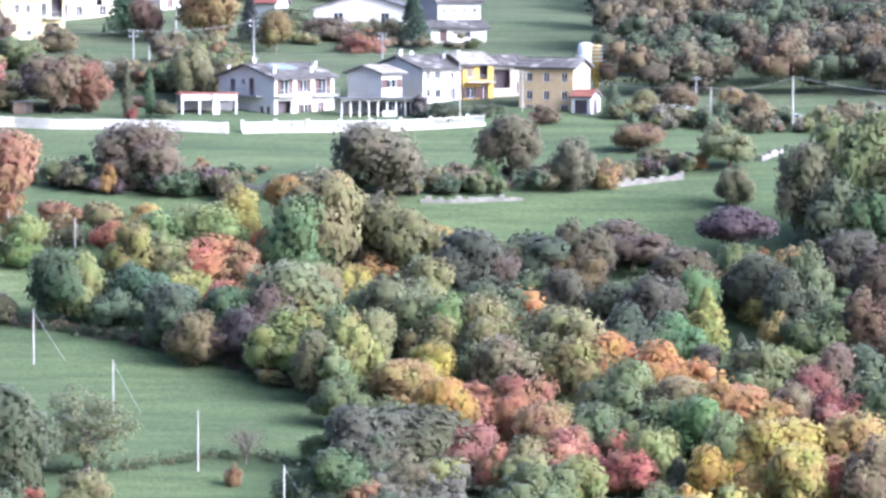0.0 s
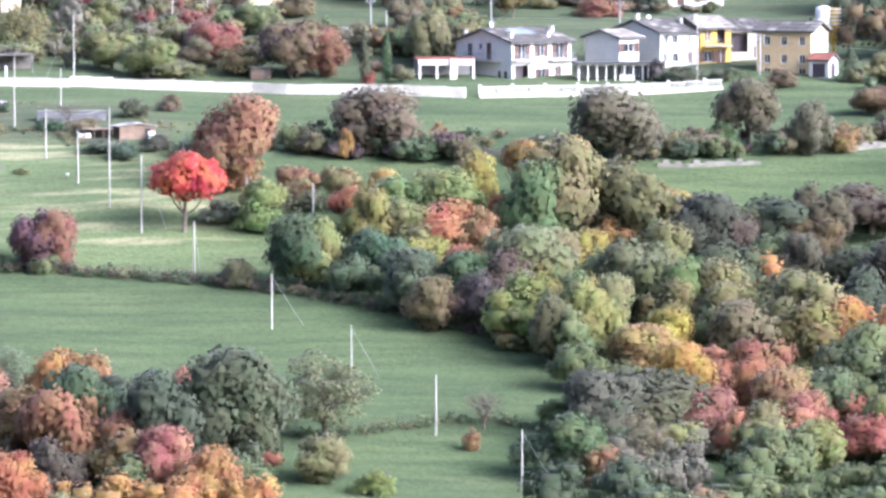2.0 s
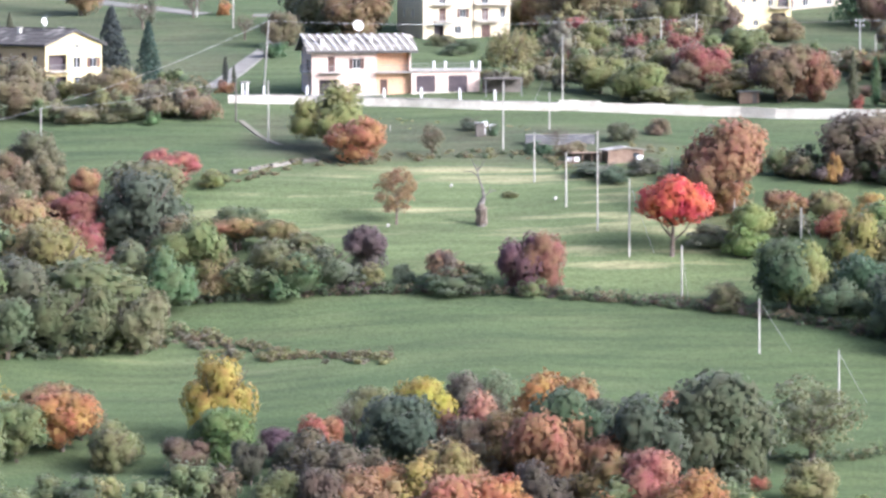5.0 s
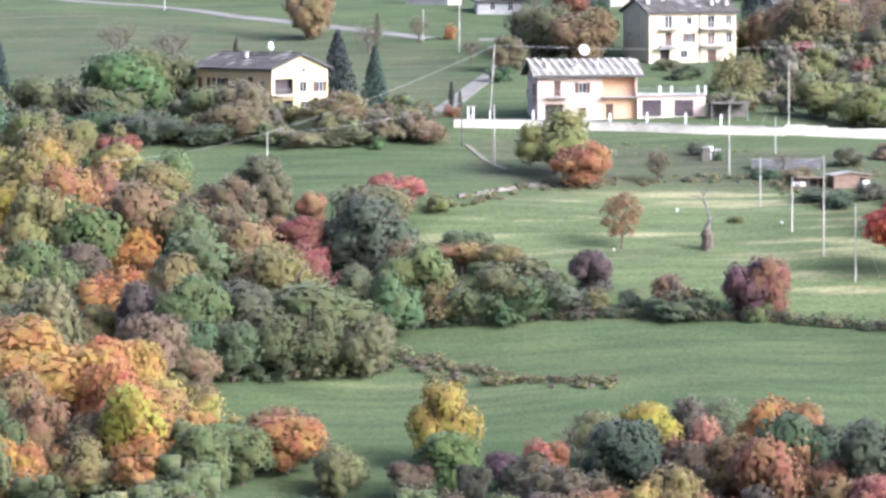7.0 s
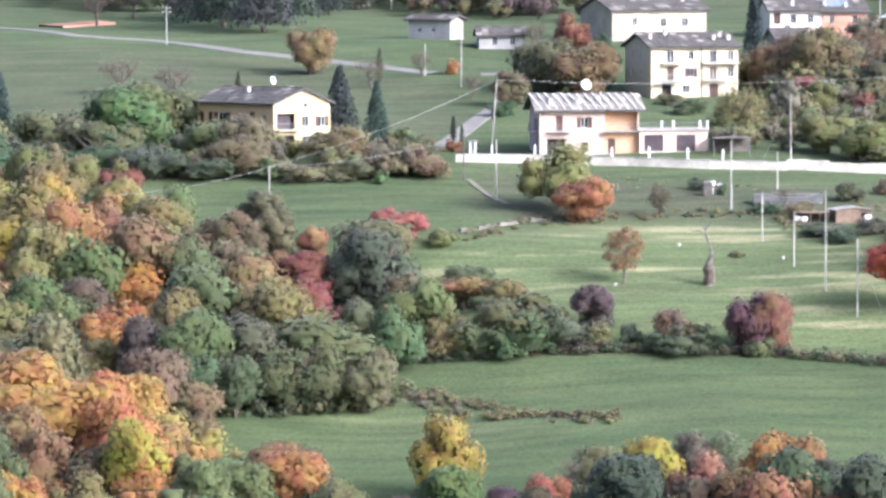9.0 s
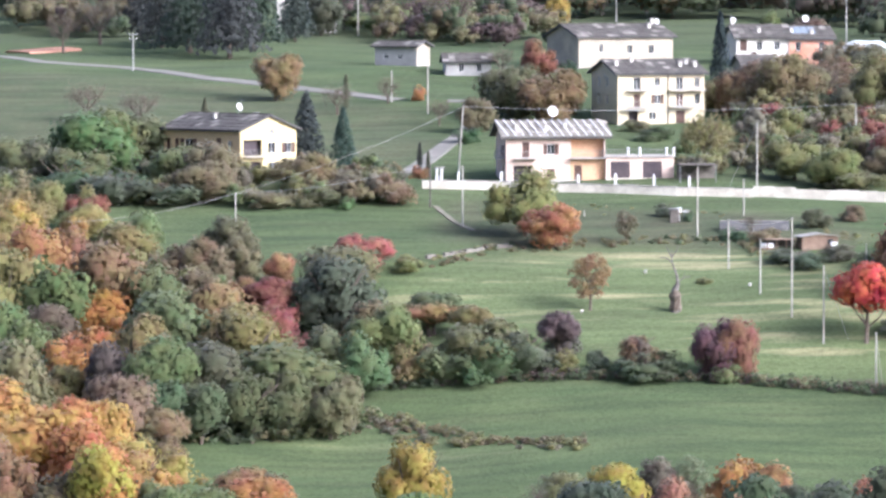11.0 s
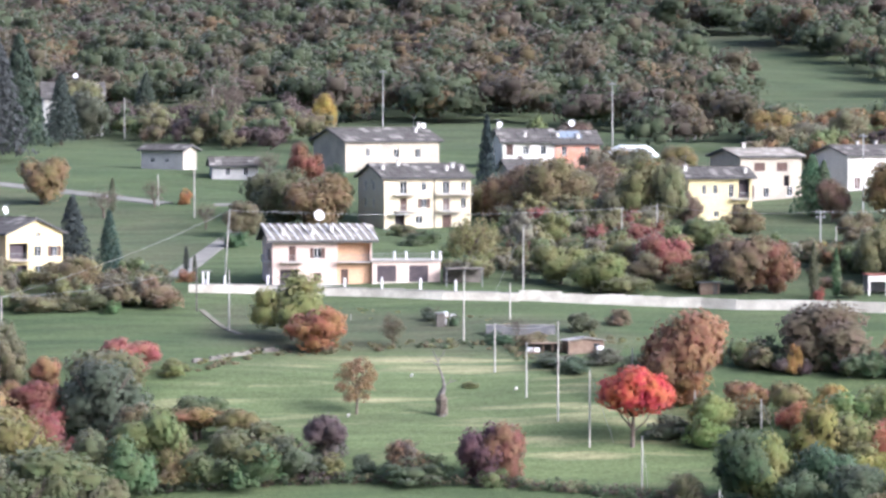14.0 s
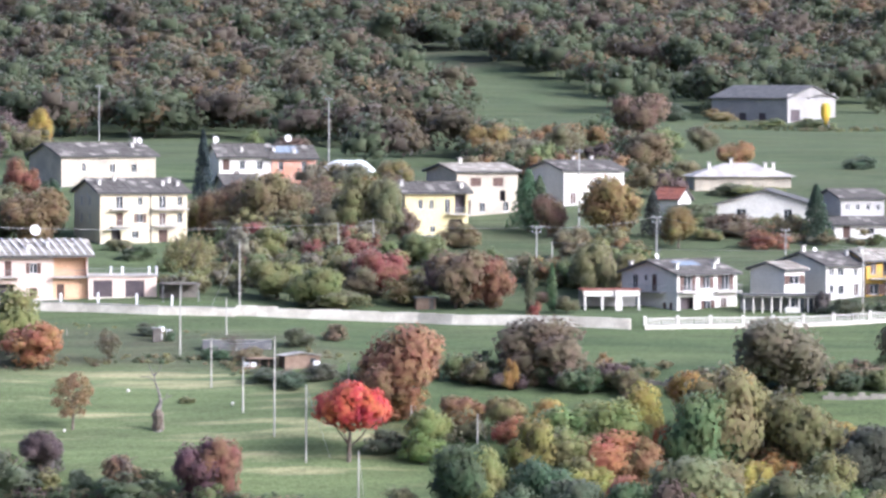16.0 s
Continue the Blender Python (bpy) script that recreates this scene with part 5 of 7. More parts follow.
plant("oak", "green", -120.0, 862.0, 11.9, 12.8)
plant("oak", "green", -121.2, 853.0, 8.1, 10.0)
plant("bush", "dark", -113.0, 846.5, 5.4, 9.9)
plant("bush", "brush", -107.1, 845.0, 4.5, 8.1)
plant("oak", "brush", -102.3, 845.5, 6.3, 9.0)
plant("sparse", "brown", -86.9, 846.0, 4.9, 6.3)
plant("oak", "brown", -29.9, 939.5, 8.0, 8.0)
plant("oak", "olive", -32.8, 946.5, 6.0, 6.0)
plant("bush", "dark", -13.8, 935.5, 5.0, 7.0)
plant("oak", "brown", -11.0, 928.0, 6.9, 7.9)
plant("oak", "brush", 3.0, 904.5, 5.8, 7.7)
plant("bush", "brown", -3.0, 902.0, 4.3, 8.6)
plant("bush", "olive", -16.7, 901.0, 3.8, 6.7)
plant("oak", "olive", -8.8, 886.5, 4.7, 6.6)
plant("bush", "green", -23.9, 883.5, 4.2, 7.5)
plant("bush", "brush", -31.4, 906.5, 3.4, 6.7)
plant("oak", "brown", 25.6, 915.5, 5.8, 5.8)
plant("oak", "rust", 58.0, 1046.5, 5.6, 6.7)
plant("oak", "brown", 54.8, 1102.5, 5.3, 7.0)
plant("bush", "dark", 53.4, 1188.5, 5.0, 7.6)
plant("oak", "olive", -1.5, 1008.0, 4.8, 6.4)
plant("oak", "brown", -9.0, 990.0, 6.3, 7.4)
plant("oak", "brown", -3.2, 967.0, 7.2, 7.2)
plant("sparse", "brown", -14.1, 961.0, 7.1, 9.2)
plant("bush", "dark", 24.5, 1058.0, 3.9, 6.7)
plant("bush", "olive", 36.1, 991.0, 4.2, 6.3)
plant("bush", "olive", 58.6, 990.0, 3.2, 9.5)
plant("bush", "dark", 54.1, 993.0, 3.0, 7.4)

plant("oak", "rust", -135.5, 824.0, 7.4, 7.6)
plant("oak", "olive", -128.2, 821.0, 9.6, 8.3)
plant("tall", "olive", -123.1, 832.0, 6.4, 6.3)
plant("tall", "olive", -116.6, 826.0, 6.7, 6.5)
plant("oak", "yellow", -130.0, 793.6, 12.4, 11.2)
plant("oak", "olive", -124.9, 790.5, 12.7, 10.5)
plant("oak", "yellow", -115.5, 810.0, 5.6, 5.0)
plant("oak", "rust", -117.5, 781.2, 13.7, 11.2)
plant("oak", "rust", -113.4, 791.5, 8.6, 7.6)
plant("tall", "brown", -90.8, 791.5, 7.6, 7.5)
plant("tall", "brown", -94.3, 789.0, 7.1, 6.8)
plant("oak", "pink", -85.8, 794.0, 5.3, 4.9)
plant("oak", "olive", -118.2, 770.5, 14.3, 11.0)
plant("oak", "green", -112.8, 770.4, 13.1, 11.4)
plant("oak", "rust", -105.1, 773.6, 14.0, 12.4)
plant("oak", "green", -99.6, 772.8, 12.0, 10.7)
plant("oak", "rust", -89.8, 785.5, 5.1, 4.7)
plant("oak", "brown", -94.3, 779.0, 8.4, 7.1)
plant("oak", "rust", -126.4, 762.3, 10.4, 9.3)
plant("oak", "olive", -122.2, 754.6, 11.1, 9.3)
plant("oak", "green", -118.5, 759.0, 11.2, 9.3)
plant("oak", "green", -113.4, 755.3, 9.1, 8.1)
plant("oak", "brown", -112.7, 765.7, 7.9, 8.1)
plant("oak", "olive", -99.1, 751.4, 11.6, 8.9)
plant("oak", "olive", -85.5, 753.1, 12.4, 11.0)
plant("oak", "crimson", -84.3, 770.6, 6.7, 6.1)
plant("oak", "green", -75.7, 757.9, 10.2, 8.4)
plant("oak", "brown", -71.5, 771.0, 7.4, 7.6)
plant("round", "olive", -66.9, 761.0, 5.1, 5.1)
plant("oak", "green", -71.0, 754.7, 9.4, 8.2)
plant("oak", "green", -80.0, 740.0, 9.7, 8.6)
plant("oak", "olive", -73.7, 741.0, 9.6, 8.1)
plant("tall", "dark", -83.3, 738.0, 10.4, 9.5)
plant("tall", "dark", -89.5, 736.0, 9.2, 9.5)
plant("round", "dark", -94.1, 733.0, 8.9, 8.3)
plant("oak", "brush", -97.9, 725.9, 11.6, 10.8)
plant("oak", "olive", -106.8, 743.0, 7.0, 7.0)
plant("oak", "brown", -119.7, 730.0, 11.4, 9.2)
plant("oak", "yellow", -99.6, 718.4, 10.2, 9.2)
plant("oak", "orange", -104.0, 714.3, 11.9, 10.7)
plant("oak", "orange", -93.7, 705.7, 8.1, 8.2)
plant("oak", "orange", -93.1, 685.6, 9.6, 9.8)
plant("oak", "brush", -99.9, 691.2, 9.5, 9.3)
plant("oak", "rust", -106.3, 692.9, 10.3, 8.2)
plant("oak", "orange", -110.0, 703.6, 11.0, 8.3)
plant("oak", "rust", -117.0, 713.7, 9.5, 9.1)
plant("oak", "dark", -115.2, 694.6, 8.2, 7.6)
plant("oak", "green", -111.4, 674.4, 10.3, 8.3)
plant("oak", "orange", -107.2, 682.5, 7.0, 7.2)
plant("oak", "olive", -101.1, 681.6, 8.3, 7.4)
plant("tall", "brown", -91.1, 720.5, 5.8, 5.6)
plant("oak", "green", -86.8, 683.0, 10.0, 8.2)
plant("oak", "brown", -76.6, 702.5, 6.6, 5.9)
plant("oak", "green", -58.5, 687.0, 7.9, 8.1)
plant("oak", "brown", -62.3, 686.0, 5.3, 5.8)
plant("oak", "hill_brown", -48.1, 679.5, 7.1, 6.2)
plant("oak", "hill_green", -54.6, 679.5, 6.2, 5.2)
plant("oak", "brown", -31.0, 704.0, 6.5, 6.8)
plant("sparse", "grey", -27.0, 703.5, 6.5, 5.6)
plant("oak", "pink", -29.5, 681.4, 10.3, 8.2)
plant("oak", "rust", -23.6, 678.1, 9.8, 8.6)
plant("oak", "hill_green", -15.9, 686.0, 7.3, 7.1)
plant("tall", "pink", -47.2, 690.0, 6.5, 6.2)
plant("tall", "hill_brown", -49.8, 680.0, 6.0, 5.8)
plant("oak", "hill_brown", -44.7, 667.5, 8.6, 8.2)
plant("oak", "hill_green", -37.1, 680.9, 10.3, 10.3)
plant("oak", "olive", -41.8, 698.5, 6.8, 6.8)
plant("oak", "hill_brown", -29.7, 677.1, 8.3, 7.3)
plant("oak", "rust", -31.9, 666.8, 9.1, 7.2)
plant("oak", "rust", -24.6, 676.7, 9.4, 8.2)
plant("sparse", "grey", -28.6, 699.0, 5.3, 5.9)
plant("oak", "rust", -12.1, 667.1, 9.6, 9.1)
plant("oak", "hill_green", -15.0, 689.5, 6.7, 6.2)
plant("oak", "hill_green", -6.4, 678.2, 9.2, 8.3)
plant("oak", "hill_green", 0.7, 670.9, 10.2, 8.1)
plant("oak", "pink", -30.5, 651.0, 8.6, 8.3)
plant("oak", "rust", -40.7, 654.5, 8.6, 8.7)
plant("oak", "hill_brown", -44.9, 651.9, 8.8, 6.9)
plant("oak", "green", -50.0, 654.1, 8.3, 8.1)
plant("oak", "orange", -25.6, 652.5, 8.6, 7.4)
plant("oak", "orange", -4.3, 654.1, 8.3, 7.8)
plant("oak", "pink", -8.2, 660.3, 9.1, 7.8)
plant("oak", "hill_brown", -20.8, 661.8, 7.7, 7.1)
plant("oak", "olive", 54.2, 748.9, 10.3, 8.1)
plant("oak", "hill_green", 59.8, 756.0, 11.2, 10.3)
plant("oak", "hill_green", 61.6, 741.9, 10.2, 9.3)
plant("oak", "hill_green", 71.0, 743.9, 10.2, 9.1)
plant("oak", "hill_brown", 75.1, 763.3, 10.6, 9.2)
plant("oak", "hill_brown", 81.5, 740.6, 11.0, 9.3)
plant("oak", "green", 87.3, 748.1, 9.6, 8.1)
plant("oak", "hill_green", 95.8, 753.1, 9.8, 8.9)
plant("oak", "hill_green", 99.5, 741.7, 10.8, 8.8)
plant("oak", "green", 101.1, 733.0, 8.4, 8.6)
plant("oak", "green", 91.0, 714.0, 9.9, 9.3)
plant("oak", "purple", 86.8, 726.5, 5.5, 5.3)
plant("oak", "brown", 93.6, 702.2, 9.4, 7.6)
plant("oak", "dark", 104.8, 714.2, 9.5, 8.6)
plant("oak", "brush", 98.8, 672.3, 10.4, 8.4)
plant("oak", "olive", 61.7, 717.9, 10.3, 10.3)
plant("oak", "olive", 59.6, 726.1, 9.6, 8.6)
plant("oak", "green", 51.7, 734.0, 10.0, 8.7)
plant("oak", "olive", 46.0, 744.4, 8.7, 8.8)
plant("oak", "yellow", 44.4, 753.8, 7.5, 6.7)
plant("oak", "olive", 39.8, 748.4, 8.8, 7.9)
plant("oak", "lime", 37.9, 739.0, 8.4, 7.9)
plant("oak", "lime", 34.5, 726.5, 9.9, 8.8)
plant("oak", "green", 38.2, 718.1, 9.8, 7.7)
plant("oak", "green", 40.3, 709.0, 6.2, 6.7)
plant("oak", "dark", 42.6, 688.2, 10.8, 10.2)
plant("sparse", "grey", 46.3, 677.5, 7.8, 6.7)
plant("oak", "dark", 38.5, 673.4, 8.8, 8.3)
plant("oak", "dark", 41.7, 684.1, 8.2, 7.9)
plant("oak", "gold", 52.3, 702.8, 9.1, 8.6)
plant("oak", "pink", 54.0, 690.4, 8.8, 8.4)
plant("oak", "rust", 63.6, 693.7, 9.5, 8.4)
plant("oak", "pink", 65.9, 690.1, 8.2, 7.3)
plant("oak", "lime", 61.5, 684.7, 8.1, 7.7)
plant("oak", "lime", 65.4, 677.7, 7.9, 7.7)
plant("oak", "green", 61.6, 670.7, 9.4, 7.7)
plant("oak", "green", 69.9, 696.8, 9.0, 8.3)
plant("oak", "green", 76.6, 696.2, 9.4, 8.4)
plant("oak", "lime", 75.7, 687.6, 9.6, 8.2)
plant("oak", "green", 81.8, 694.4, 10.2, 9.3)
plant("oak", "orange", 84.0, 701.2, 10.8, 8.7)
plant("oak", "yellow", 88.7, 685.1, 9.6, 8.6)
plant("oak", "yellow", 90.6, 674.1, 9.6, 8.3)
plant("oak", "lime", 85.6, 686.9, 10.3, 8.3)
plant("oak", "olive", 74.7, 710.3, 10.6, 8.7)
plant("oak", "lime", 69.9, 717.4, 10.2, 9.4)
plant("oak", "orange", 74.3, 720.1, 9.8, 8.7)
plant("oak", "olive", 52.8, 728.7, 9.2, 8.1)
plant("oak", "rust", 29.6, 760.4, 8.8, 8.1)
plant("oak", "lime", 26.9, 767.7, 10.8, 9.2)
plant("oak", "yellow", 19.0, 776.0, 7.2, 6.6)
plant("oak", "olive", 22.4, 761.8, 9.0, 8.9)
plant("oak", "lime", 17.3, 760.8, 10.6, 8.4)
plant("round", "pink", 14.5, 769.5, 7.1, 7.0)
plant("oak", "dark", 17.7, 748.9, 8.7, 8.3)
plant("oak", "dark", 21.0, 739.0, 8.4, 8.4)
plant("oak", "brown", 23.6, 731.9, 7.4, 7.2)
plant("oak", "purple", 29.8, 731.7, 8.1, 6.9)
plant("oak", "dark", 27.9, 736.3, 9.1, 8.4)
plant("oak", "brown", 101.3, 713.5, 9.9, 7.7)
plant("oak", "hill_brown", 113.0, 755.2, 10.7, 11.2)
plant("oak", "green", 83.9, 731.0, 8.4, 8.8)
plant("oak", "hill_green", 78.3, 731.1, 9.6, 8.2)
plant("oak", "green", 66.8, 737.2, 7.9, 7.7)
plant("oak", "green", 56.6, 724.8, 7.5, 7.8)
plant("oak", "hill_brown", 63.6, 757.9, 8.8, 7.7)


def thicket(name, label, poly, count, hs, colours, seed, leaves=70, size=0.35, squat=1.1, form="bush", lobes=9, clear=(), under=False):
    """Growth that nobody could count: hedges, brambles and far woods, as one mesh of leaf clumps; under: filling between planted trees, in their colours."""
    rng = np.random.default_rng(seed)
    xs, ys = np.array([p[0] for p in poly]), np.array([p[1] for p in poly])
    px, py = rng.uniform(xs.min(), xs.max(), count * 12), rng.uniform(ys.min(), ys.max(), count * 12)
    ok = inside(poly, px, py)
    if clear:
        ok &= ~inside(clear, px, py)
    px, py = px[ok][:count], py[ok][:count]
    known = np.array([(a, b, c) for a, b, c, d in PLANTED])
    V, N, Tn = [], [], []
    for x, y in zip(px, py):
        h = rng.uniform(*hs)
        tone = colours[rng.integers(len(colours))]
        if under:
            near = int(np.argmin(np.hypot(known[:, 0] - x, known[:, 1] - y)))
            h = min(h, max(3.0, 0.9 * known[near, 2]))
            if rng.uniform() < 0.8:
                tone = PLANTED[near][3]
        C, n, inner = crown_points(form, rng, lobes, max(4, leaves // lobes))
        wide = h * squat * rng.uniform(0.85, 1.2)
        C = C * np.array([wide, wide, h]) + np.array([x, y, float(ground_z(x, y)) - 0.2])
        v, n = leaf_sprays(C, n, size, rng)
        shells = [core_shell(*q, rng, 1) for q in inner]
        cv = np.concatenate([q[0] for q in shells]) * np.array([wide, wide, h]) + np.array([x, y, float(ground_z(x, y)) - 0.2])
        V += [v, cv]
        N += [n] + [q[1] for q in shells]
        Tn.append(np.tile(np.array(COLOURS[tone]) * rng.uniform(0.8, 1.2), (len(C) + len(cv) // 3, 1)))
    me = leaf_mesh(name, np.concatenate(V), np.concatenate(N), LEAF_FAR, np.concatenate(Tn))
    tagged(new(name, me), label, name.replace("_", " "), kind="stuff")


def hedge(name, label, pts, width, hs, colours, seed, step=0.55, size=0.42):
    """A ragged hedge along a line."""
    rng = np.random.default_rng(seed)
    V, N, Tn = [], [], []
    for (x0, y0), (x1, y1) in zip(pts, pts[1:]):
        n = max(2, int(math.hypot(x1 - x0, y1 - y0) / step))
        for k in range(n):
            x, y = x0 + (x1 - x0) * k / n + rng.normal(0, width / 3), y0 + (y1 - y0) * k / n + rng.normal(0, width / 3)
            h = rng.uniform(*hs)
            C, f, _ = crown_points("bush", rng, 5, 16)
            C = C * np.array([h * 1.3, h * 1.3, h]) + np.array([x, y, float(ground_z(x, y)) - 0.15])
            v, f = leaf_sprays(C, f, 0.13 * size / 0.42, rng)
            V.append(v)
            N.append(f)
            Tn.append(np.tile(np.array(COLOURS[colours[rng.integers(len(colours))]]) * rng.uniform(0.75, 1.2), (len(C), 1)))
    me = leaf_mesh(name, np.concatenate(V), np.concatenate(N), LEAF_FAR, np.concatenate(Tn))
    tagged(new(name, me), label, "hedge", kind="stuff")


MIXED = ["green", "olive", "olive", "green", "lime", "yellow", "brush", "green", "olive", "dark", "lime", "orange"]
thicket("wooded_slope", "mixed autumn trees and scrub on the western slope", [(-146, 808), (-118, 802), (-105, 790), (-93, 786), (-79, 773), (-69, 758), (-70, 748), (-82, 743), (-92, 742), (-99, 744), (-134, 740)], 150, (5.0, 9.0), MIXED + ["rust", "dark"], 11, 620, 0.23, 1.05, "oak", 16, under=True)
thicket("orange_copse", "orange and yellow autumn copse", [(-134, 738), (-98, 736), (-88, 712), (-84, 657), (-118, 652)], 90, (5.0, 9.0), ["orange", "yellow", "yellow", "olive", "olive", "brush", "orange"], 12, 620, 0.23, 1.05, "oak", 16, under=True)
thicket("valley_wood", "mixed autumn trees along the foot of the fields", [(-88, 684), (-61, 672), (-44, 676), (-36, 688), (3, 684), (3, 621), (-80, 618)], 120, (4.5, 8.0), MIXED + ["rust", "brown", "orange"], 13, 620, 0.23, 1.05, "oak", 16, under=True)
thicket("gully_wood", "ivy-hung mixed autumn trees filling the gully", [(6, 750), (18, 772), (29, 780), (41, 782), (56, 777), (66, 771), (88, 768), (120, 763), (98, 604), (27, 602), (34, 678), (42, 693), (42, 708), (32, 726), (19, 738)], 300, (4.5, 8.5), MIXED + ["green", "olive", "dark", "lime", "orange", "rust", "rust"], 14, 620, 0.23, 1.05, "oak", 16, under=True)
thicket("woodland", "mixed autumn woodland covering the hill behind the village", [(-187, 1152), (-146, 1168), (-113, 1170), (-77, 1132), (-41, 1131), (-16, 1112), (-6, 1052), (12, 1080), (30, 1112), (40, 1166), (50, 1222), (98, 1211), (160, 1300), (170, 1760), (-300, 1760)], 2500, (7.5, 12.5), ["hill_brown", "hill_green", "hill_purple", "hill_brown", "hill_green", "hill_green", "hill_rust"], 21, 180, 0.56, 1.25, "oak", 9, clear=[(-16, 1368), (4, 1376), (27, 1324), (41, 1268), (43, 1178), (39, 1102), (15, 1100), (9, 1234), (-3, 1312)])
thicket("eastern_wood", "mixed autumn wood behind the terrace", [(88, 873), (104, 878), (117, 866), (142, 876), (175, 1079), (112, 1073)], 240, (7, 10), ["hill_brown", "hill_green", "hill_rust", "brown", "hill_green", "hill_brown"], 22, 420, 0.27, 1.1, "oak", 12)
thicket("garden_shrubs", "loose garden shrubs and fruit trees behind the road wall", [(-35, 864), (-22, 870), (-6, 872), (15, 862), (16, 898), (-1, 905), (-13, 916), (-32, 932), (-36, 905)], 110, (1.5, 4.2), ["olive", "brush", "green", "brown", "grey", "olive"], 23, 200, 0.19, 1.1, "oak", 12)
thicket("village_shrubs", "brownish shrubs and small trees among the houses", [(-34, 940), (-14, 922), (-1, 936), (-1, 989), (-15, 1009), (-33, 952)], 75, (3.0, 6.0), ["brown", "brush", "olive", "rust", "grey"], 24, 240, 0.22, 1.1, "oak", 12)
thicket("villa_shrubs", "dense shrubs below the tan villa", [(-148, 846), (-117, 844), (-99, 842), (-80, 841), (-70, 844), (-71, 853), (-82, 856), (-101, 860), (-121, 876), (-152, 874)], 120, (2.4, 5.4), ["green", "dark", "olive", "green", "grey", "brush"], 25, 320, 0.22, 0.95, "oak", 12)
thicket("terrace_brambles", "brambles and small trees under the field terrace", [(35, 798), (47, 796), (61, 799), (76, 804), (95, 815), (95, 822), (77, 815), (61, 809), (47, 805), (36, 804)], 60, (1.2, 3.5), ["brown", "dark", "brush", "purple", "olive"], 26, 160, 0.15, 1.2, "oak", 10)
thicket("orchard_scrub", "low scrub behind the sheds", [(-1, 798), (14, 804), (29, 800), (35, 804), (36, 814), (22, 819), (7, 817), (-6, 818)], 60, (1.0, 3.0), ["brown", "dark", "brush", "olive", "rust"], 27, 160, 0.14, 1.2, "oak", 10)
thicket("meadow_edge_scrub", "low dry scrub at the edge of the meadow", [(-70, 798), (-63, 802), (-56, 810), (-46, 813), (-36, 817), (-28, 815), (-18, 801), (-18, 809), (-28, 822), (-36, 822), (-47, 821), (-57, 816), (-65, 807), (-70, 802)], 130, (0.5, 1.5), ["brush", "brown", "olive", "dark", "brush"], 28, 80, 0.10, 1.5, "bush", 8)
hedge("hedge", "dark bramble hedge along the foot of the meadow", [(-80, 758), (-70, 759), (-57, 760), (-39, 759), (-24, 758), (-6, 753), (8, 746), (22, 736), (32, 729)], 1.2, (1.3, 2.6), ["purple", "dark", "brown", "dark"], 31, 0.38)
hedge("hedge", "dark hedge at the lower edge of the field", [(5, 688), (11, 688), (18, 692), (24, 695), (30, 695), (36, 693)], 1.0, (1.2, 2.4), ["dark", "dark", "brush", "green"], 32)
hedge("field_bank", "dry grassy bank across the lower field", [(-70, 750), (-65, 746), (-59, 742), (-53, 736), (-47, 734), (-41, 731)], 1.6, (0.6, 1.6), ["brush", "brown", "olive", "grey", "brush"], 33, 0.3)
hedge("bramble_edge", "brown brambles along the rounded edge of the field", [(30, 732), (34, 726), (38, 724), (41, 720), (42, 713), (40, 708)], 1.2, (1.0, 2.2), ["brown", "brush", "purple", "olive"], 34)
hedge("wood_edge", "dark brambles and low boughs along the edge of the wood", [(-104, 739), (-96, 737), (-88, 737), (-80, 739), (-73, 743), (-69, 748)], 1.8, (2.2, 4.4), ["dark", "green", "dark", "brush"], 37, 0.7, 0.7)
hedge("clipped_hedge", "clipped green garden hedge beside the terrace", [(64, 856), (73, 856)], 0.5, (1.8, 2.3), ["green", "dark"], 35)
hedge("barn_hedge", "dark hedge in front of the barn", [(60, 1172), (76, 1170), (94, 1166)], 0.8, (0.8, 1.8), ["olive", "brush", "dark"], 36)

thicket("farm_hedge", "dark green shrubs and hedges round the farm halls", [(40, 932), (63, 933), (65, 952), (53, 948), (41, 951)], 36, (1.6, 3.2), ["dark", "green", "olive", "brown", "rust"], 41, 200, 0.2, 1.2, "oak", 12)
thicket("tree_belt", "brownish trees and shrubs behind the upper houses", [(11, 1104), (49, 1092), (45, 985), (23, 991), (11, 1028)], 75, (3.5, 7.0), ["brown", "dark", "rust", "green", "brush", "purple"], 44, 260, 0.30, 1.1, "oak", 12)
thicket("pasture_trees", "dark and brown trees at the foot of the hill pasture", [(11, 1110), (36, 1092), (35, 1071), (12, 1076)], 40, (4.5, 8.0), ["dark", "brown", "green", "rust", "dark"], 54, 260, 0.32, 1.1, "oak", 12)
thicket("house_garden", "garden shrubs behind the white house", [(18, 874), (32, 880), (40, 919), (34, 926), (18, 896)], 60, (1.8, 5.0), ["brown", "olive", "green", "brush", "rust"], 45, 240, 0.24, 1.1, "oak", 12)
thicket("hall_shrubs", "shrubs between the farm halls", [(39, 936), (74, 928), (76, 946), (43, 950)], 45, (1.4, 3.2), ["brown", "green", "grey", "brush"], 46, 180, 0.2, 1.2, "oak", 10)
thicket("upper_trees", "brown half-bare trees above the upper meadow", [(-107, 1115), (-74, 1118), (-62, 1040), (-82, 1062), (-100, 1075)], 60, (4.5, 8.5), ["brown", "brush", "dark", "purple", "green"], 47, 260, 0.32, 1.05, "oak", 12)
thicket("corner_trees", "brownish trees beside the upper lane", [(-170, 1100), (-145, 1078), (-148, 1124), (-170, 1130)], 30, (5.0, 9.0), ["brown", "brush", "dark", "purple"], 48, 260, 0.32, 1.05, "oak", 12)
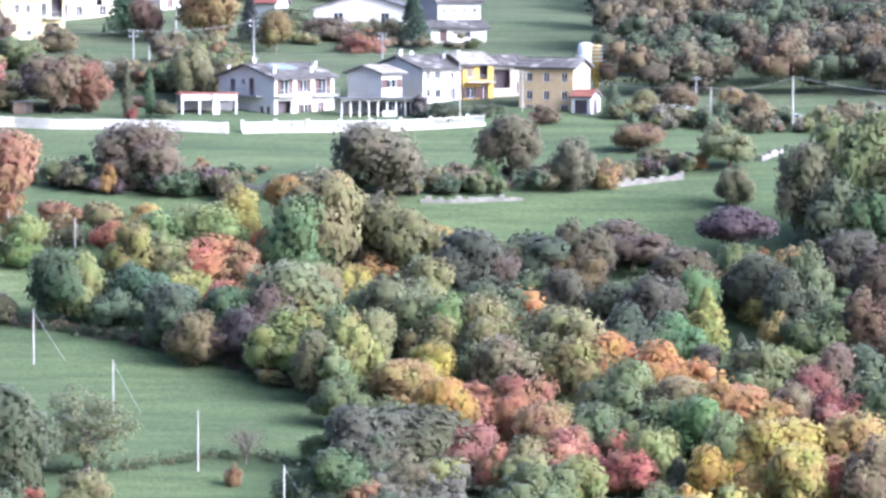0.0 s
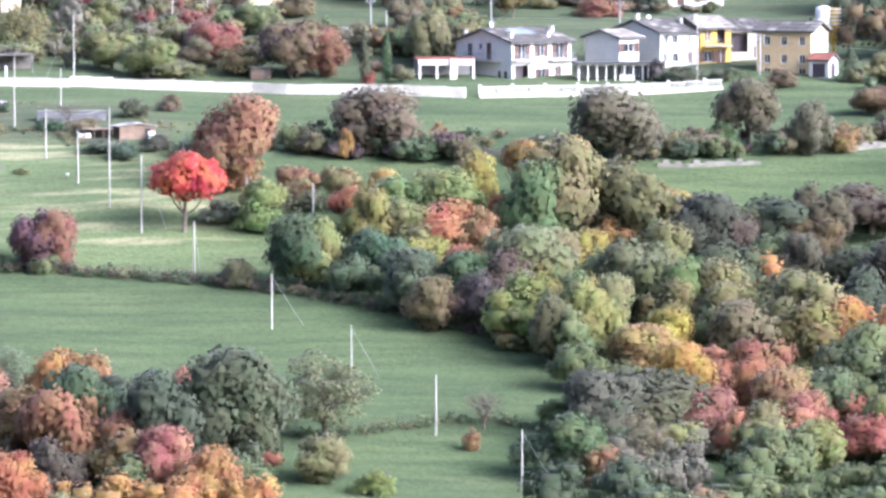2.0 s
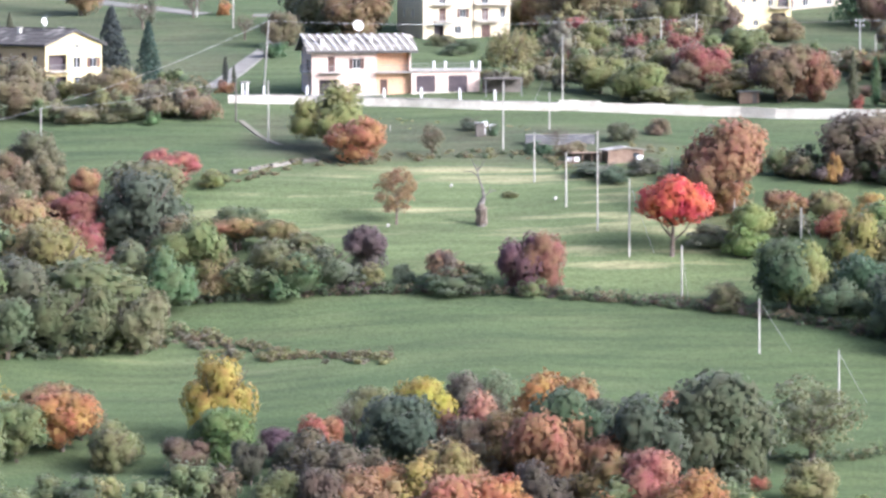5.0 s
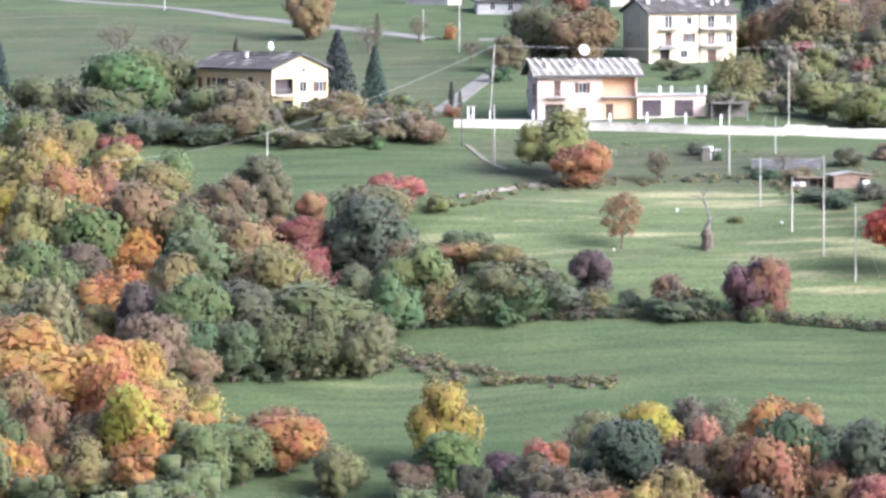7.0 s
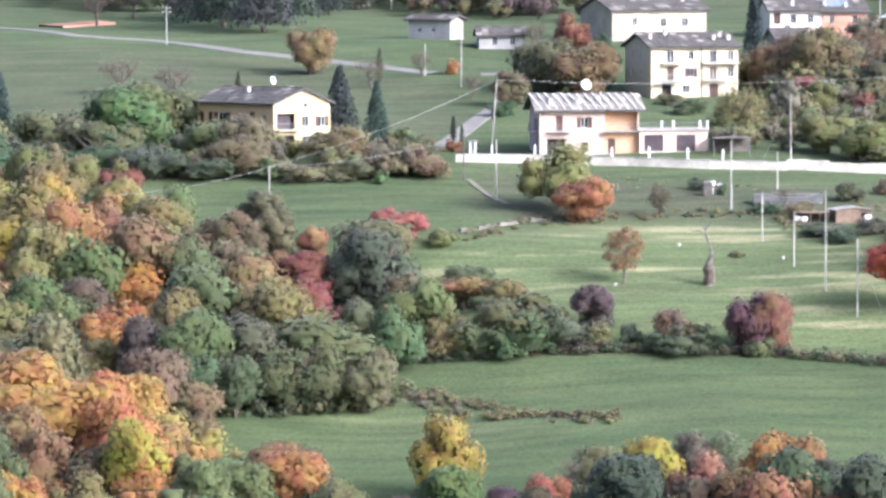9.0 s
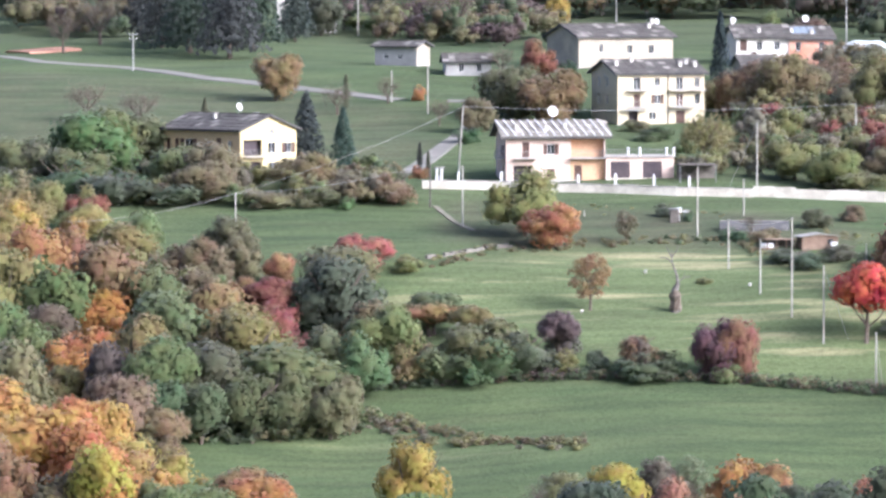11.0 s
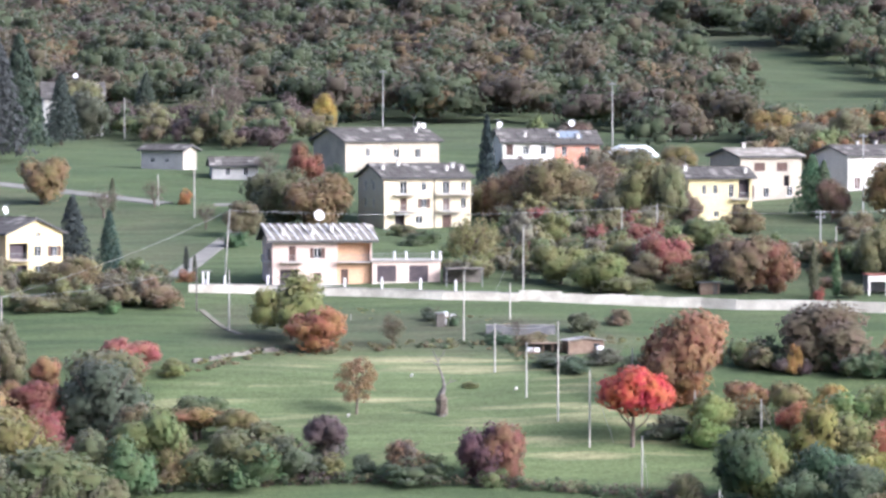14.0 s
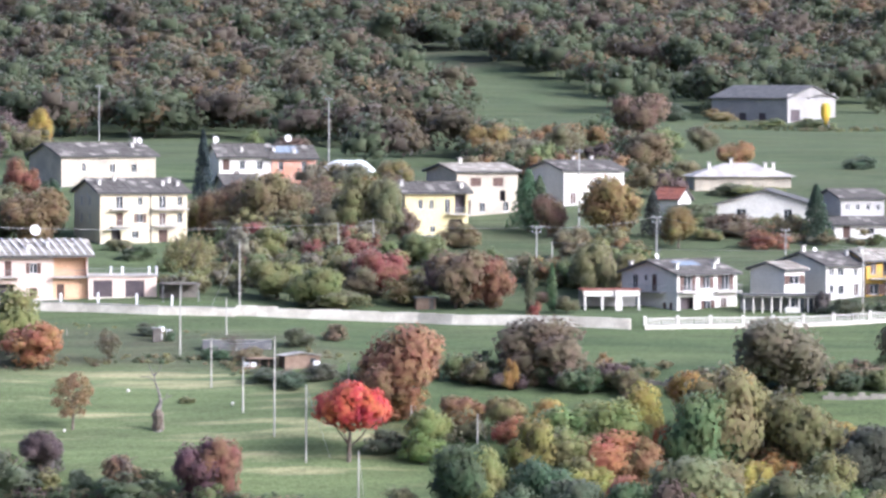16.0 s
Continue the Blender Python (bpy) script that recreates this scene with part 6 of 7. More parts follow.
thicket("orchard_trees", "half-bare fruit trees and shrubs among the gardens", [(-26, 950), (-3, 945), (-3, 876), (-26, 886)], 90, (2.5, 6.0), ["brown", "brush", "grey", "olive", "green", "crimson"], 49, 240, 0.25, 1.1, "oak", 12)
thicket("roadside_shrubs", "brown and olive shrubs along the road", [(86, 852), (127, 856), (125, 843), (90, 845)], 60, (1.6, 4.0), ["brown", "brush", "olive", "dark", "grey"], 50, 220, 0.22, 1.15, "oak", 12)
thicket("terrace_shrubs", "shrubs and small trees along the field terrace", [(6, 813), (26, 804), (47, 799), (47, 795), (26, 798), (6, 800)], 55, (2.0, 4.6), ["brown", "dark", "brush", "purple", "green"], 51, 240, 0.22, 1.15, "oak", 12)
thicket("bank_shrubs", "dark shrubs along the terrace wall", [(58, 803), (68, 801), (84, 809), (97, 815), (96, 810), (84, 806), (68, 799), (57, 798)], 45, (1.8, 4.2), ["brown", "dark", "brush", "green", "purple"], 52, 240, 0.22, 1.15, "oak", 12)
thicket("lane_shrubs", "garden shrubs between the villa and the lane", [(-94, 876), (-78, 868), (-74, 842), (-89, 842)], 50, (1.8, 5.0), ["green", "brush", "dark", "brown", "grey"], 53, 260, 0.23, 1.1, "oak", 12)
thicket("meadow_weeds", "rough weeds on the bank below the road wall", [(-59, 842), (-45, 838), (-29, 832), (-13, 820), (-5, 814), (-5, 821), (-13, 828), (-29, 840), (-45, 846), (-59, 848)], 60, (0.4, 1.0), ["olive", "brush", "green"], 42, 60, 0.10, 1.6, "bush", 8)

thicket("bank_scrub", "dry scrub and long grass on the field bank", [(-71, 748), (-66, 749), (-59, 742), (-53, 738), (-41, 732), (-41, 728), (-53, 734), (-59, 736), (-67, 740)], 70, (0.7, 1.7), ["brush", "brown", "olive", "grey"], 43, 90, 0.12, 1.6, "bush", 8)


# ---- road wall, terrace rail and lane ----
def strip(name, label, pts, width, material, lift=0.05):
    """A lane or track laid along the ground."""
    bm = bmesh.new()
    prev = None
    path = []
    for (x0, y0), (x1, y1) in zip(pts, pts[1:]):
        n = max(2, int(math.hypot(x1 - x0, y1 - y0) / 1.5))
        path += [(x0 + (x1 - x0) * k / n, y0 + (y1 - y0) * k / n) for k in range(n)]
    path.append(pts[-1])
    for i, (x, y) in enumerate(path):
        a, b = path[max(0, i - 1)], path[min(len(path) - 1, i + 1)]
        d = Vector((b[0] - a[0], b[1] - a[1], 0)).normalized()
        s = Vector((-d.y, d.x, 0)) * width / 2
        row = []
        for f in (-1.15, -1, 1, 1.15):
            p = Vector((x, y, 0)) + s * f
            row.append(bm.verts.new((p.x, p.y, float(ground_z(p.x, p.y)) + (lift + 0.12 if abs(f) == 1 else -0.3))))
        if prev:
            for k in range(3):
                bm.faces.new((prev[k], row[k], row[k + 1], prev[k + 1]))
        prev = row
    ob = new(name, mesh_of(name, bm, material))
    return tagged(ob, label, "road", kind="structure")


def along(pts, step):
    out = []
    for (x0, y0), (x1, y1) in zip(pts, pts[1:]):
        n = max(1, round(math.hypot(x1 - x0, y1 - y0) / step))
        out += [(x0 + (x1 - x0) * k / n, y0 + (y1 - y0) * k / n, x0 + (x1 - x0) * (k + 1) / n, y0 + (y1 - y0) * (k + 1) / n) for k in range(n)]
    return out


def along_pts(pts, step):
    return [(x0, y0) for x0, y0, x1, y1 in along(pts, step)]


def run_wall(name, label, pts, height, thick, material, cap=None, jitter=0.06, seed=1, step=3.0):
    """A garden wall in short lengths, each with its coping."""
    r = random.Random(seed)
    w = tagged(new(name), label, "wall", kind="structure")
    for x0, y0, x1, y1 in along(pts, step):
        length = math.hypot(x1 - x0, y1 - y0)
        a = math.degrees(math.atan2(y1 - y0, x1 - x0))
        z = float(min(ground_z(x0, y0), ground_z(x1, y1)))
        h = height + r.uniform(-jitter, jitter)
        part("wall_length", boxes((0, -thick / 2, -0.8, length + 0.01, thick / 2, h, 0.02)), material, w).matrix_local = pose(x0, y0, z, 0, 0, a)
        if cap:
            part("coping", boxes((0.02, -thick / 2 - 0.07, h + 0.002, length - 0.02, thick / 2 + 0.07, h + 0.11, 0.02)), cap, w).matrix_local = pose(x0, y0, z, 0, 0, a)
    return w


WALL_WEST = [(-72, 858), (-65, 858), (-60, 858), (-52, 856), (-46, 855), (-35, 852), (-24, 851)]
WALL_MID = [(-24, 852), (-9, 850), (2, 848), (7, 846), (17, 844)]
WALL_EAST = [(17, 844), (24, 842), (32, 840)]
WALL_TERRACE = [(34, 840), (48, 843), (61, 846), (69, 848)]
run_wall("road_wall_1", "long pale plastered wall along the road", WALL_WEST, 1.2, 0.4, WALL_STONE, LIMESTONE, 0.04, 1)
run_wall("road_wall_2", "long pale plastered wall along the road", WALL_MID, 1.45, 0.4, WALL_STONE, None, 0.10, 2)
run_wall("road_wall_3", "long pale plastered wall along the road", WALL_EAST, 1.5, 0.4, WALL_STONE, None, 0.10, 3)
run_wall("terrace_wall", "low pale terrace wall below the white balustrade", WALL_TERRACE, 0.55, 0.35, WALL_STONE, LIMESTONE, 0.02, 4)
bm = bmesh.new()
lathe(bm, [(0.10, 0), (0.10, 0.08), (0.05, 0.14), (0.10, 0.35), (0.05, 0.62), (0.09, 0.72), (0.09, 0.78)], 8)
BALUSTER = mesh_of("baluster", bm, WHITE)
rail = tagged(new("balustrade"), "white turned balustrade on the terrace wall", "balustrade")
for i, (x0, y0, x1, y1) in enumerate(along(WALL_TERRACE, 2.4)):
    z = float(min(ground_z(x0, y0), ground_z(x1, y1))) + 0.65
    a = math.degrees(math.atan2(y1 - y0, x1 - x0))
    length = math.hypot(x1 - x0, y1 - y0)
    part("handrail", boxes((0, -0.11, 0.78, length, 0.11, 0.92, 0.02)), WHITE, rail).matrix_local = pose(x0, y0, z, 0, 0, a)
    if i % 2 == 0:
        part("pier", boxes((-0.18, -0.18, -0.2, 0.18, 0.18, 1.1, 0.03), (-0.24, -0.24, 1.1, 0.24, 0.24, 1.2, 0.03)), WHITE, rail).matrix_local = pose(x0, y0, z, 0, 0, a)
    for k in range(7):
        share("baluster", BALUSTER, rail, pose(x0, y0, z, 0, 0, a) @ pose((k + 0.7) * length / 7.4, 0, 0))


def gate_pier(x, y, h):
    p = thing("gate_pier", x, y, 12, "white plastered pier with a moulded cap", "pier", "piers on the road wall")
    part("shaft", boxes((-0.15, -0.15, 0, 0.15, 0.15, h, 0.02)), DISH, p)
    bm = bmesh.new()
    lathe(bm, [(0.22, 0), (0.22, 0.08), (0.13, 0.14), (0.17, 0.26), (0.06, 0.36)], 10)
    part("cap", bm, DISH, p).matrix_local = pose(0, 0, h)


gate_pier(-66.8, 858.7, 2.1)
gate_pier(-69.3, 859.5, 2.5)
gate_pier(-70.0, 859.5, 2.5)
gate_pier(-60.6, 858.7, 2.2)
gate_pier(-49.3, 856.4, 2.1)
gate_pier(-43.9, 855.4, 2.3)
gate_pier(-38.3, 854.3, 2.3)
gate_pier(-33.2, 853.0, 2.3)
gateway = thing("gateway", -69.6, 859.5, 10, "small pale tiled roof over the garden gate", "gateway")
part("roof", boxes((-0.75, -0.35, 2.75, 0.75, 0.35, 2.95, 0.06)), LIMESTONE, gateway)
part("gate", boxes((-0.3, -0.03, 0.1, 0.3, 0.03, 1.7)), METAL, gateway)
strip("lane", "narrow lane climbing the meadow beside the farmhouse", [(-76, 876), (-74, 890), (-71, 913), (-69, 940), (-69, 950), (-72, 954), (-76, 954)], 2.8, ASPHALT, 0.0)
strip("upper_lane", "narrow lane crossing the upper meadow", [(-170, 1038), (-151, 1014), (-136, 1008), (-119, 987), (-106, 978), (-94, 968), (-84, 956)], 3.2, ASPHALT, 0.0)
strip("track", "stony track dropping from the lane to the fields", [(-69, 844), (-67, 838), (-65, 832), (-62, 826)], 0.8, GRAVEL, 0.0)
strip("earth_bank", "bare reddish earth yard beside the upper lane", [(-159, 1042), (-154, 1052), (-151, 1055)], 5.0, TERRACOTTA, 0.25)
run_wall("rubble_wall", "low tumbledown dry stone wall at the field edge", [(-67, 805), (-62, 809), (-59, 812), (-56, 814)], 0.4, 0.6, RUBBLE, None, 0.25, 6, 0.6)
run_wall("rubble_wall_2", "dry stone terrace wall between the fields", [(83, 805), (88, 807), (93, 809)], 0.9, 0.6, RUBBLE, None, 0.3, 7, 0.8)
run_wall("rubble_wall_3", "broken dry stone terrace wall in the grass", [(56, 796), (60, 796), (65, 797), (70, 798)], 0.6, 0.6, RUBBLE, None, 0.3, 8, 0.8)
run_wall("rubble_wall_4", "dry stone terrace wall under the scrub", [(33, 803), (39, 801), (45, 800)], 0.6, 0.6, RUBBLE, None, 0.3, 9, 0.8)
run_wall("rubble_wall_5", "dry stone terrace wall at the meadow top", [(105, 820), (109, 827)], 0.8, 0.6, RUBBLE, None, 0.3, 10, 0.8)
run_wall("garden_wall", "pale garden retaining wall under the yellow house", [(13, 906), (20, 904)], 1.2, 0.4, WALL_STONE, LIMESTONE, 0.05, 11)


# ---- poles and wires ----
def pole(x, y, h, style="wood", lean=0.0, r=0.11):
    text = {"wood": "weathered grey wooden utility pole standing in the grass", "dark": "dark wooden utility pole", "concrete": "tall concrete electricity pole with insulators", "lamp": "tall slim lighting mast with floodlights"}[style]
    p = thing("lamp_mast" if style == "lamp" else "utility_pole", x, y, 0, text, "pole", "poles on the hillside")
    bm = bmesh.new()
    rod(bm, (0, 0, -0.5), (lean, 0, h), r * 1.2, r * 0.8, 9)
    part("shaft", bm, {"wood": POLE_WOOD, "dark": POLE_DARK, "concrete": CONCRETE_POLE, "lamp": CONCRETE_POLE}[style], p)
    if style == "concrete":
        for z in (0.35, 1.1):
            part("crossarm", boxes((-0.7, -0.06, -0.06, 0.7, 0.06, 0.06)), METAL, p).matrix_local = pose(lean, 0, h - z)
            for sx in (-0.6, 0.6):
                bm = bmesh.new()
                lathe(bm, [(0.05, 0), (0.09, 0.05), (0.05, 0.1), (0.09, 0.15), (0.04, 0.24)], 8)
                part("insulator", bm, DISH, p).matrix_local = pose(lean + sx, 0, h - z + 0.06)
    elif style == "lamp":
        part("crossarm", boxes((-0.6, -0.05, -0.05, 0.6, 0.05, 0.05)), METAL, p).matrix_local = pose(lean, 0, h - 0.2)
        for sx in (-0.5, 0, 0.5):
            part("floodlight", boxes((-0.18, -0.2, -0.22, 0.18, 0.1, 0.02, 0.03)), METAL, p).matrix_local = pose(lean + sx, 0, h - 0.3)
    else:
        bm = bmesh.new()
        rod(bm, (lean - 0.12, -0.1, h - 0.25), (lean + 0.12, -0.1, h - 0.25), 0.03)
        part("bracket", bm, METAL, p)
    return Vector((x + lean, y, float(ground_z(x, y)) + h - 0.1))


def wire(a, b, sag=0.8, r=0.022):
    bm = bmesh.new()
    rings = []
    for k in range(15):
        c = a.lerp(b, k / 14) - Vector((0, 0, sag * 4 * (k / 14) * (1 - k / 14)))
        rings.append([bm.verts.new(c + Vector((0, r * math.cos(q), r * math.sin(q)))) for q in (0.5, 2.1, 3.7, 5.2)])
    for lo, hi in zip(rings, rings[1:]):
        for k in range(4):
            bm.faces.new((lo[k], lo[(k + 1) % 4], hi[(k + 1) % 4], hi[k]))
    ob = new("overhead_wire", mesh_of("overhead_wire", bm, WIRE))
    tagged(ob, "thin grey overhead wire hung between poles", "wire", "overhead wires")


def stay(top, dx, dy, drop=0.2):
    """A guy wire from a pole to the ground."""
    x, y = top.x + dx, top.y + dy
    bm = bmesh.new()
    rod(bm, top - Vector((0, 0, drop)), (x, y, float(ground_z(x, y)) - 0.1), 0.02, 0.02, 5)
    tagged(new("guy_wire", mesh_of("guy_wire", bm, WIRE)), "thin guy wire staying a wooden pole", "wire", "guy wires")


top_a1 = pole(-30.8, 820.5, 9.7, "wood")
top_b1 = pole(-25.9, 801.5, 6.7, "wood")
top_b2 = pole(-21.3, 789.5, 7.3, "wood")
top_b3 = pole(-16.9, 779.0, 13.1, "wood")
top_b4 = pole(-12.6, 770.0, 10.0, "wood")
top_c1 = pole(-7.3, 789.5, 6.0, "wood")
top_b5 = pole(-5.7, 755.0, 7.2, "wood")
top_b6 = pole(4.0, 732.5, 6.8, "wood")
top_b7 = pole(13.4, 712.5, 6.6, "wood")
top_b8 = pole(22.8, 690.0, 7.1, "wood")
top_b9 = pole(31.9, 670.5, 6.9, "wood")
top_a2 = pole(-24.9, 836.0, 5.2, "wood")
top_c2 = pole(1.0, 782.0, 3.9, "wood")
top_c3 = pole(9.6, 772.5, 5.6, "wood")
top_d1 = pole(-23.5, 852.5, 10.5, "wood")
top_e1 = pole(-10.0, 905.0, 6.6, "wood")
top_e2 = pole(-4.7, 913.5, 5.8, "wood")
top_e3 = pole(20.0, 900.5, 6.7, "concrete")
top_e4 = pole(22.3, 897.5, 4.6, "wood")
top_f1 = pole(-13.1, 1034.0, 13.5, "lamp")
top_f2 = pole(27.8, 948.0, 12.6, "lamp")
top_e5 = pole(38.8, 915.5, 6.6, "concrete")
top_e6 = pole(58.7, 916.5, 4.1, "concrete")
top_f3 = pole(-57.9, 1131.0, 10.7, "lamp")
top_g1 = pole(-94.5, 818.0, 7.1, "wood")
top_g2 = pole(-67.6, 868.0, 10.9, "wood", lean=0.8)
top_g3 = pole(-63.9, 829.0, 8.6, "wood")
top_g4 = pole(-69.6, 843.0, 6.3, "dark")
top_h1 = pole(-132.7, 998.5, 6.5, "concrete")
top_h2 = pole(-170.6, 1248.0, 7.8, "concrete")
top_h3 = pole(-87.5, 1095.0, 8.9, "wood")
top_h4 = pole(-103.1, 1088.5, 7.7, "wood")
top_h5 = pole(-84.9, 953.5, 5.1, "wood")
top_h6 = pole(-78.0, 940.5, 10.5, "wood")
top_k1 = pole(65.7, 852.5, 9.9, "wood")
top_k2 = pole(75.2, 858.0, 5.9, "concrete")
top_k3 = pole(101.4, 848.0, 5.7, "wood")
top_k4 = pole(113.1, 847.0, 7.7, "wood")
top_k5 = pole(102.8, 878.0, 2.9, "lamp")
wire(top_e1, top_e2)
wire(top_e2, top_e3)
wire(top_e3, top_e5)
wire(top_e5, top_k1)
wire(top_g1, top_g2)
wire(top_g2, top_e1)
wire(top_b1, top_b3)
wire(top_k1, top_k2)
wire(top_k2, top_k3)
wire(top_k3, top_k4)
wire(top_e4, top_k1)
wire(top_g1, top_g1 + Vector((-22, -12, -3.5)))
wire(top_k4, top_k4 + Vector((30, 0, -3)))
wire(top_g1, top_g4)
stay(top_b4, 3.2, 1.0)
stay(top_b6, 4.0, 1.0)
stay(top_b7, 3.4, 1.0)
stay(top_b9, 4.0, 1.0)
stay(top_d1, -4.5, 1.0)
stay(top_c3, 2.0, 1.0)
stay(top_c2, 2.0, 1.0)
stay(top_b5, 0.8, 1.0)

# ---- the dead tree ----
dead = thing("dead_tree", -32.3, 783.0, 0, "dead broken tree trunk with two bare limbs", "tree", dz=-0.1)
bm = bmesh.new()
for p, q, r0, r1 in (((0, 0, -0.3), (0.1, 0, 1.2), 0.75, 0.55), ((0.1, 0, 1.2), (-0.1, 0, 2.6), 0.55, 0.5), ((-0.1, 0, 2.6), (0.35, 0, 3.9), 0.5, 0.28), ((0.35, 0, 3.9), (0.1, 0, 5.2), 0.22, 0.15), ((0.1, 0, 5.2), (-0.45, 0, 6.6), 0.15, 0.09), ((-0.45, 0, 6.6), (-0.5, 0.2, 8.2), 0.09, 0.03)):
    rod(bm, p, q, r0, r1, 9)
part("trunk", bm, DEADWOOD, dead)
for pts in (((0.35, 0, 3.9), (1.1, 0, 4.5), (1.25, 0, 5.4)), ((1.1, 0, 4.5), (1.7, 0.1, 4.7), (2.0, 0.2, 4.6)), ((-0.45, 0, 6.6), (-1.3, 0.1, 7.2), (-2.4, 0, 7.1)), ((-0.5, 0.1, 7.3), (0.1, 0, 8.0), (0.4, 0.2, 8.8)), ((-0.5, 0.1, 7.2), (-1.0, 0, 8.2), (-1.3, 0.2, 8.9))):
    bm = bmesh.new()
    rod(bm, pts[0], pts[1], 0.09, 0.06, 6), rod(bm, pts[1], pts[2], 0.06, 0.02, 6)
    part("limb", bm, DEADWOOD, dead)
bm = bmesh.new()
lathe(bm, [(0.62, 0.0), (0.8, 0.5), (0.72, 1.4), (0.78, 2.2), (0.5, 2.9), (0.2, 3.3)], 11)
for v in bm.verts:
    v.co += Vector((random.uniform(-0.12, 0.12), random.uniform(-0.12, 0.12), random.uniform(-0.1, 0.1)))
part("bark_mantle", bm, BARK, dead, "thick ivy-covered bark")

# ---- sheds and yard things below the wall ----
hut = thing("wooden_hut", -16.2, 812.0, 18, "small weathered wooden hut with a pale sheet roof", "shed")
for k in range(22):
    part("board", boxes((0.01, 0, 0, 0.22, 0.04, 1.9 + 0.25 * (1 - abs(k - 10.5) / 10.5))), TIMBER, hut).matrix_local = pose(k * 0.23, 0, 0)
part("body", boxes((0.05, 0.06, -0.6, 5.0, 3.0, 1.85)), TIMBER, hut)
part("roof", boxes((-0.4, -0.4, 0, 2.9, 3.4, 0.08)), LIMESTONE, hut).matrix_local = pose(0, 0, 1.9, 0, -8)
part("roof", boxes((-0.4, -0.4, 0, 2.9, 3.4, 0.08)), LIMESTONE, hut).matrix_local = pose(2.45, 0, 2.27, 0, 8)
part("window", boxes((3.6, -0.05, 0.9, 4.4, -0.01, 1.5)), PANE, hut)
shed = thing("greenhouse", -27.8, 824.0, 4, "long low plastic-covered shed with a white top rail", "shed")
bm = bmesh.new()
rows = []
for k in range(9):
    x = k * 1.2
    rows.append([bm.verts.new((x, 1.4 - 1.4 * math.cos(math.pi * j / 8), 1.5 * math.sin(math.pi * j / 8) + random.uniform(-0.04, 0.04))) for j in range(9)])
for r0, r1 in zip(rows, rows[1:]):
    for j in range(8):
        bm.faces.new((r0[j], r1[j], r1[j + 1], r0[j + 1]))
bm.faces.new(rows[0]), bm.faces.new(rows[-1][::-1])
part("cover", bm, ROOF_BED, shed)
part("top_rail", boxes((0, 1.36, 1.5, 9.6, 1.46, 1.56)), LIMESTONE, shed)
for k in range(5):
    part("hoop", boxes((k * 2.3, -0.06, 0, k * 2.3 + 0.08, 0.0, 0.5)), LIMESTONE, shed)
lean = thing("open_shelter", -21.0, 812.5, 10, "dark open shelter with a flat reddish roof", "shed")
part("roof", boxes((-0.3, -0.3, 1.4, 4.2, 2.4, 1.5)), TIMBER, lean)
part("back_wall", boxes((0, 2.0, -0.4, 4.0, 2.1, 1.4)), POLE_DARK, lean)
for k in range(4):
    part("post", boxes((k * 1.28, 0, -0.4, k * 1.28 + 0.12, 0.12, 1.4)), TIMBER, lean)
for (bx, by), (bw, bh) in (((-11.9, 812.5), (0.9, 1.1)), ((-34.1, 832.5), (0.8, 1.0)), ((-34.1, 839.0), (0.75, 0.8)), ((-32.9, 835.5), (0.8, 1.0)), ((-21.0, 813.5), (1.6, 0.7))):
    b = thing("white_container", bx, by, 8, "white plastic liquid container standing in the grass", "container", "white containers")
    part("tank", boxes((-bw / 2, -bw / 2, 0.1, bw / 2, bw / 2, bh, 0.06)), DISH, b)
    part("pallet", boxes((-bw / 2, -bw / 2, -0.15, bw / 2, bw / 2, 0.09)), TIMBER, b)
hive = thing("hive_stand", -34.1, 831.5, 8, "dark weathered hutch beside the white containers", "hutch")
part("body", boxes((-0.9, 0.2, 0, 0.3, 1.2, 1.9, 0.03)), POLE_DARK, hive)
part("roof", boxes((-1.0, 0.1, 1.9, 0.4, 1.3, 2.0)), METAL, hive)
st = thing("marker_stone", -37.0, 799.5, 0, "small white marker stone in the meadow", "stone", "white stones")
bm = bmesh.new()
bmesh.ops.create_icosphere(bm, subdivisions=2, radius=0.22)
for v in bm.verts:
    v.co += Vector((random.uniform(-0.04, 0.04), random.uniform(-0.04, 0.04), random.uniform(-0.04, 0.04)))
part("stone", bm, WHITE, st).matrix_local = pose(0, 0, 0.22)
copy_thing(st, pose(*(-44.6, 783.0), float(ground_z(*(-44.6, 783.0)))))
copy_thing(st, pose(*(-22.8, 793.0), float(ground_z(*(-22.8, 793.0)))))

# ---- outbuildings by the white house ----
car = thing("carport", 25.8, 856.0, 6, "low white carport with a terrace on its roof", "carport")
part("fascia", boxes((0, -0.1, 2.0, 8.2, 0.2, 2.9, 0.02)), WHITE, car)
part("terrace", boxes((-0.2, -0.2, 2.902, 8.4, 5, 3.05)), RED_TILE, car)
part("back_wall", boxes((0, 4.6, -1, 8.2, 4.9, 2.9)), GREY, car)
for k in (0.1, 2.6, 5.2, 7.9):
    part("pillar", boxes((k, 0, -0.6, k + 0.3, 0.3, 2.0)), WHITE, car)
part("planter_wall", boxes((4.6, -0.4, 0, 5.6, -0.12, 2.9)), WHITE, car)
per = thing("veranda", 48.8, 855.5, 4, "white glazed veranda with arches and a dark roof", "veranda")
part("roof", boxes((-0.4, -0.6, 2.55, 12.6, 4.2, 2.75)), ROOF_BED, per)
for k in range(10):
    part("post", boxes((k * 1.32, 0, -0.6, k * 1.32 + 0.22, 0.22, 2.3)), WHITE, per)
part("beam", boxes((-0.05, -0.03, 2.25, 12.1, 0.25, 2.55)), WHITE, per)
part("parapet", boxes((6.0, -0.05, -0.6, 8.2, 0.1, 0.9)), WHITE, per)
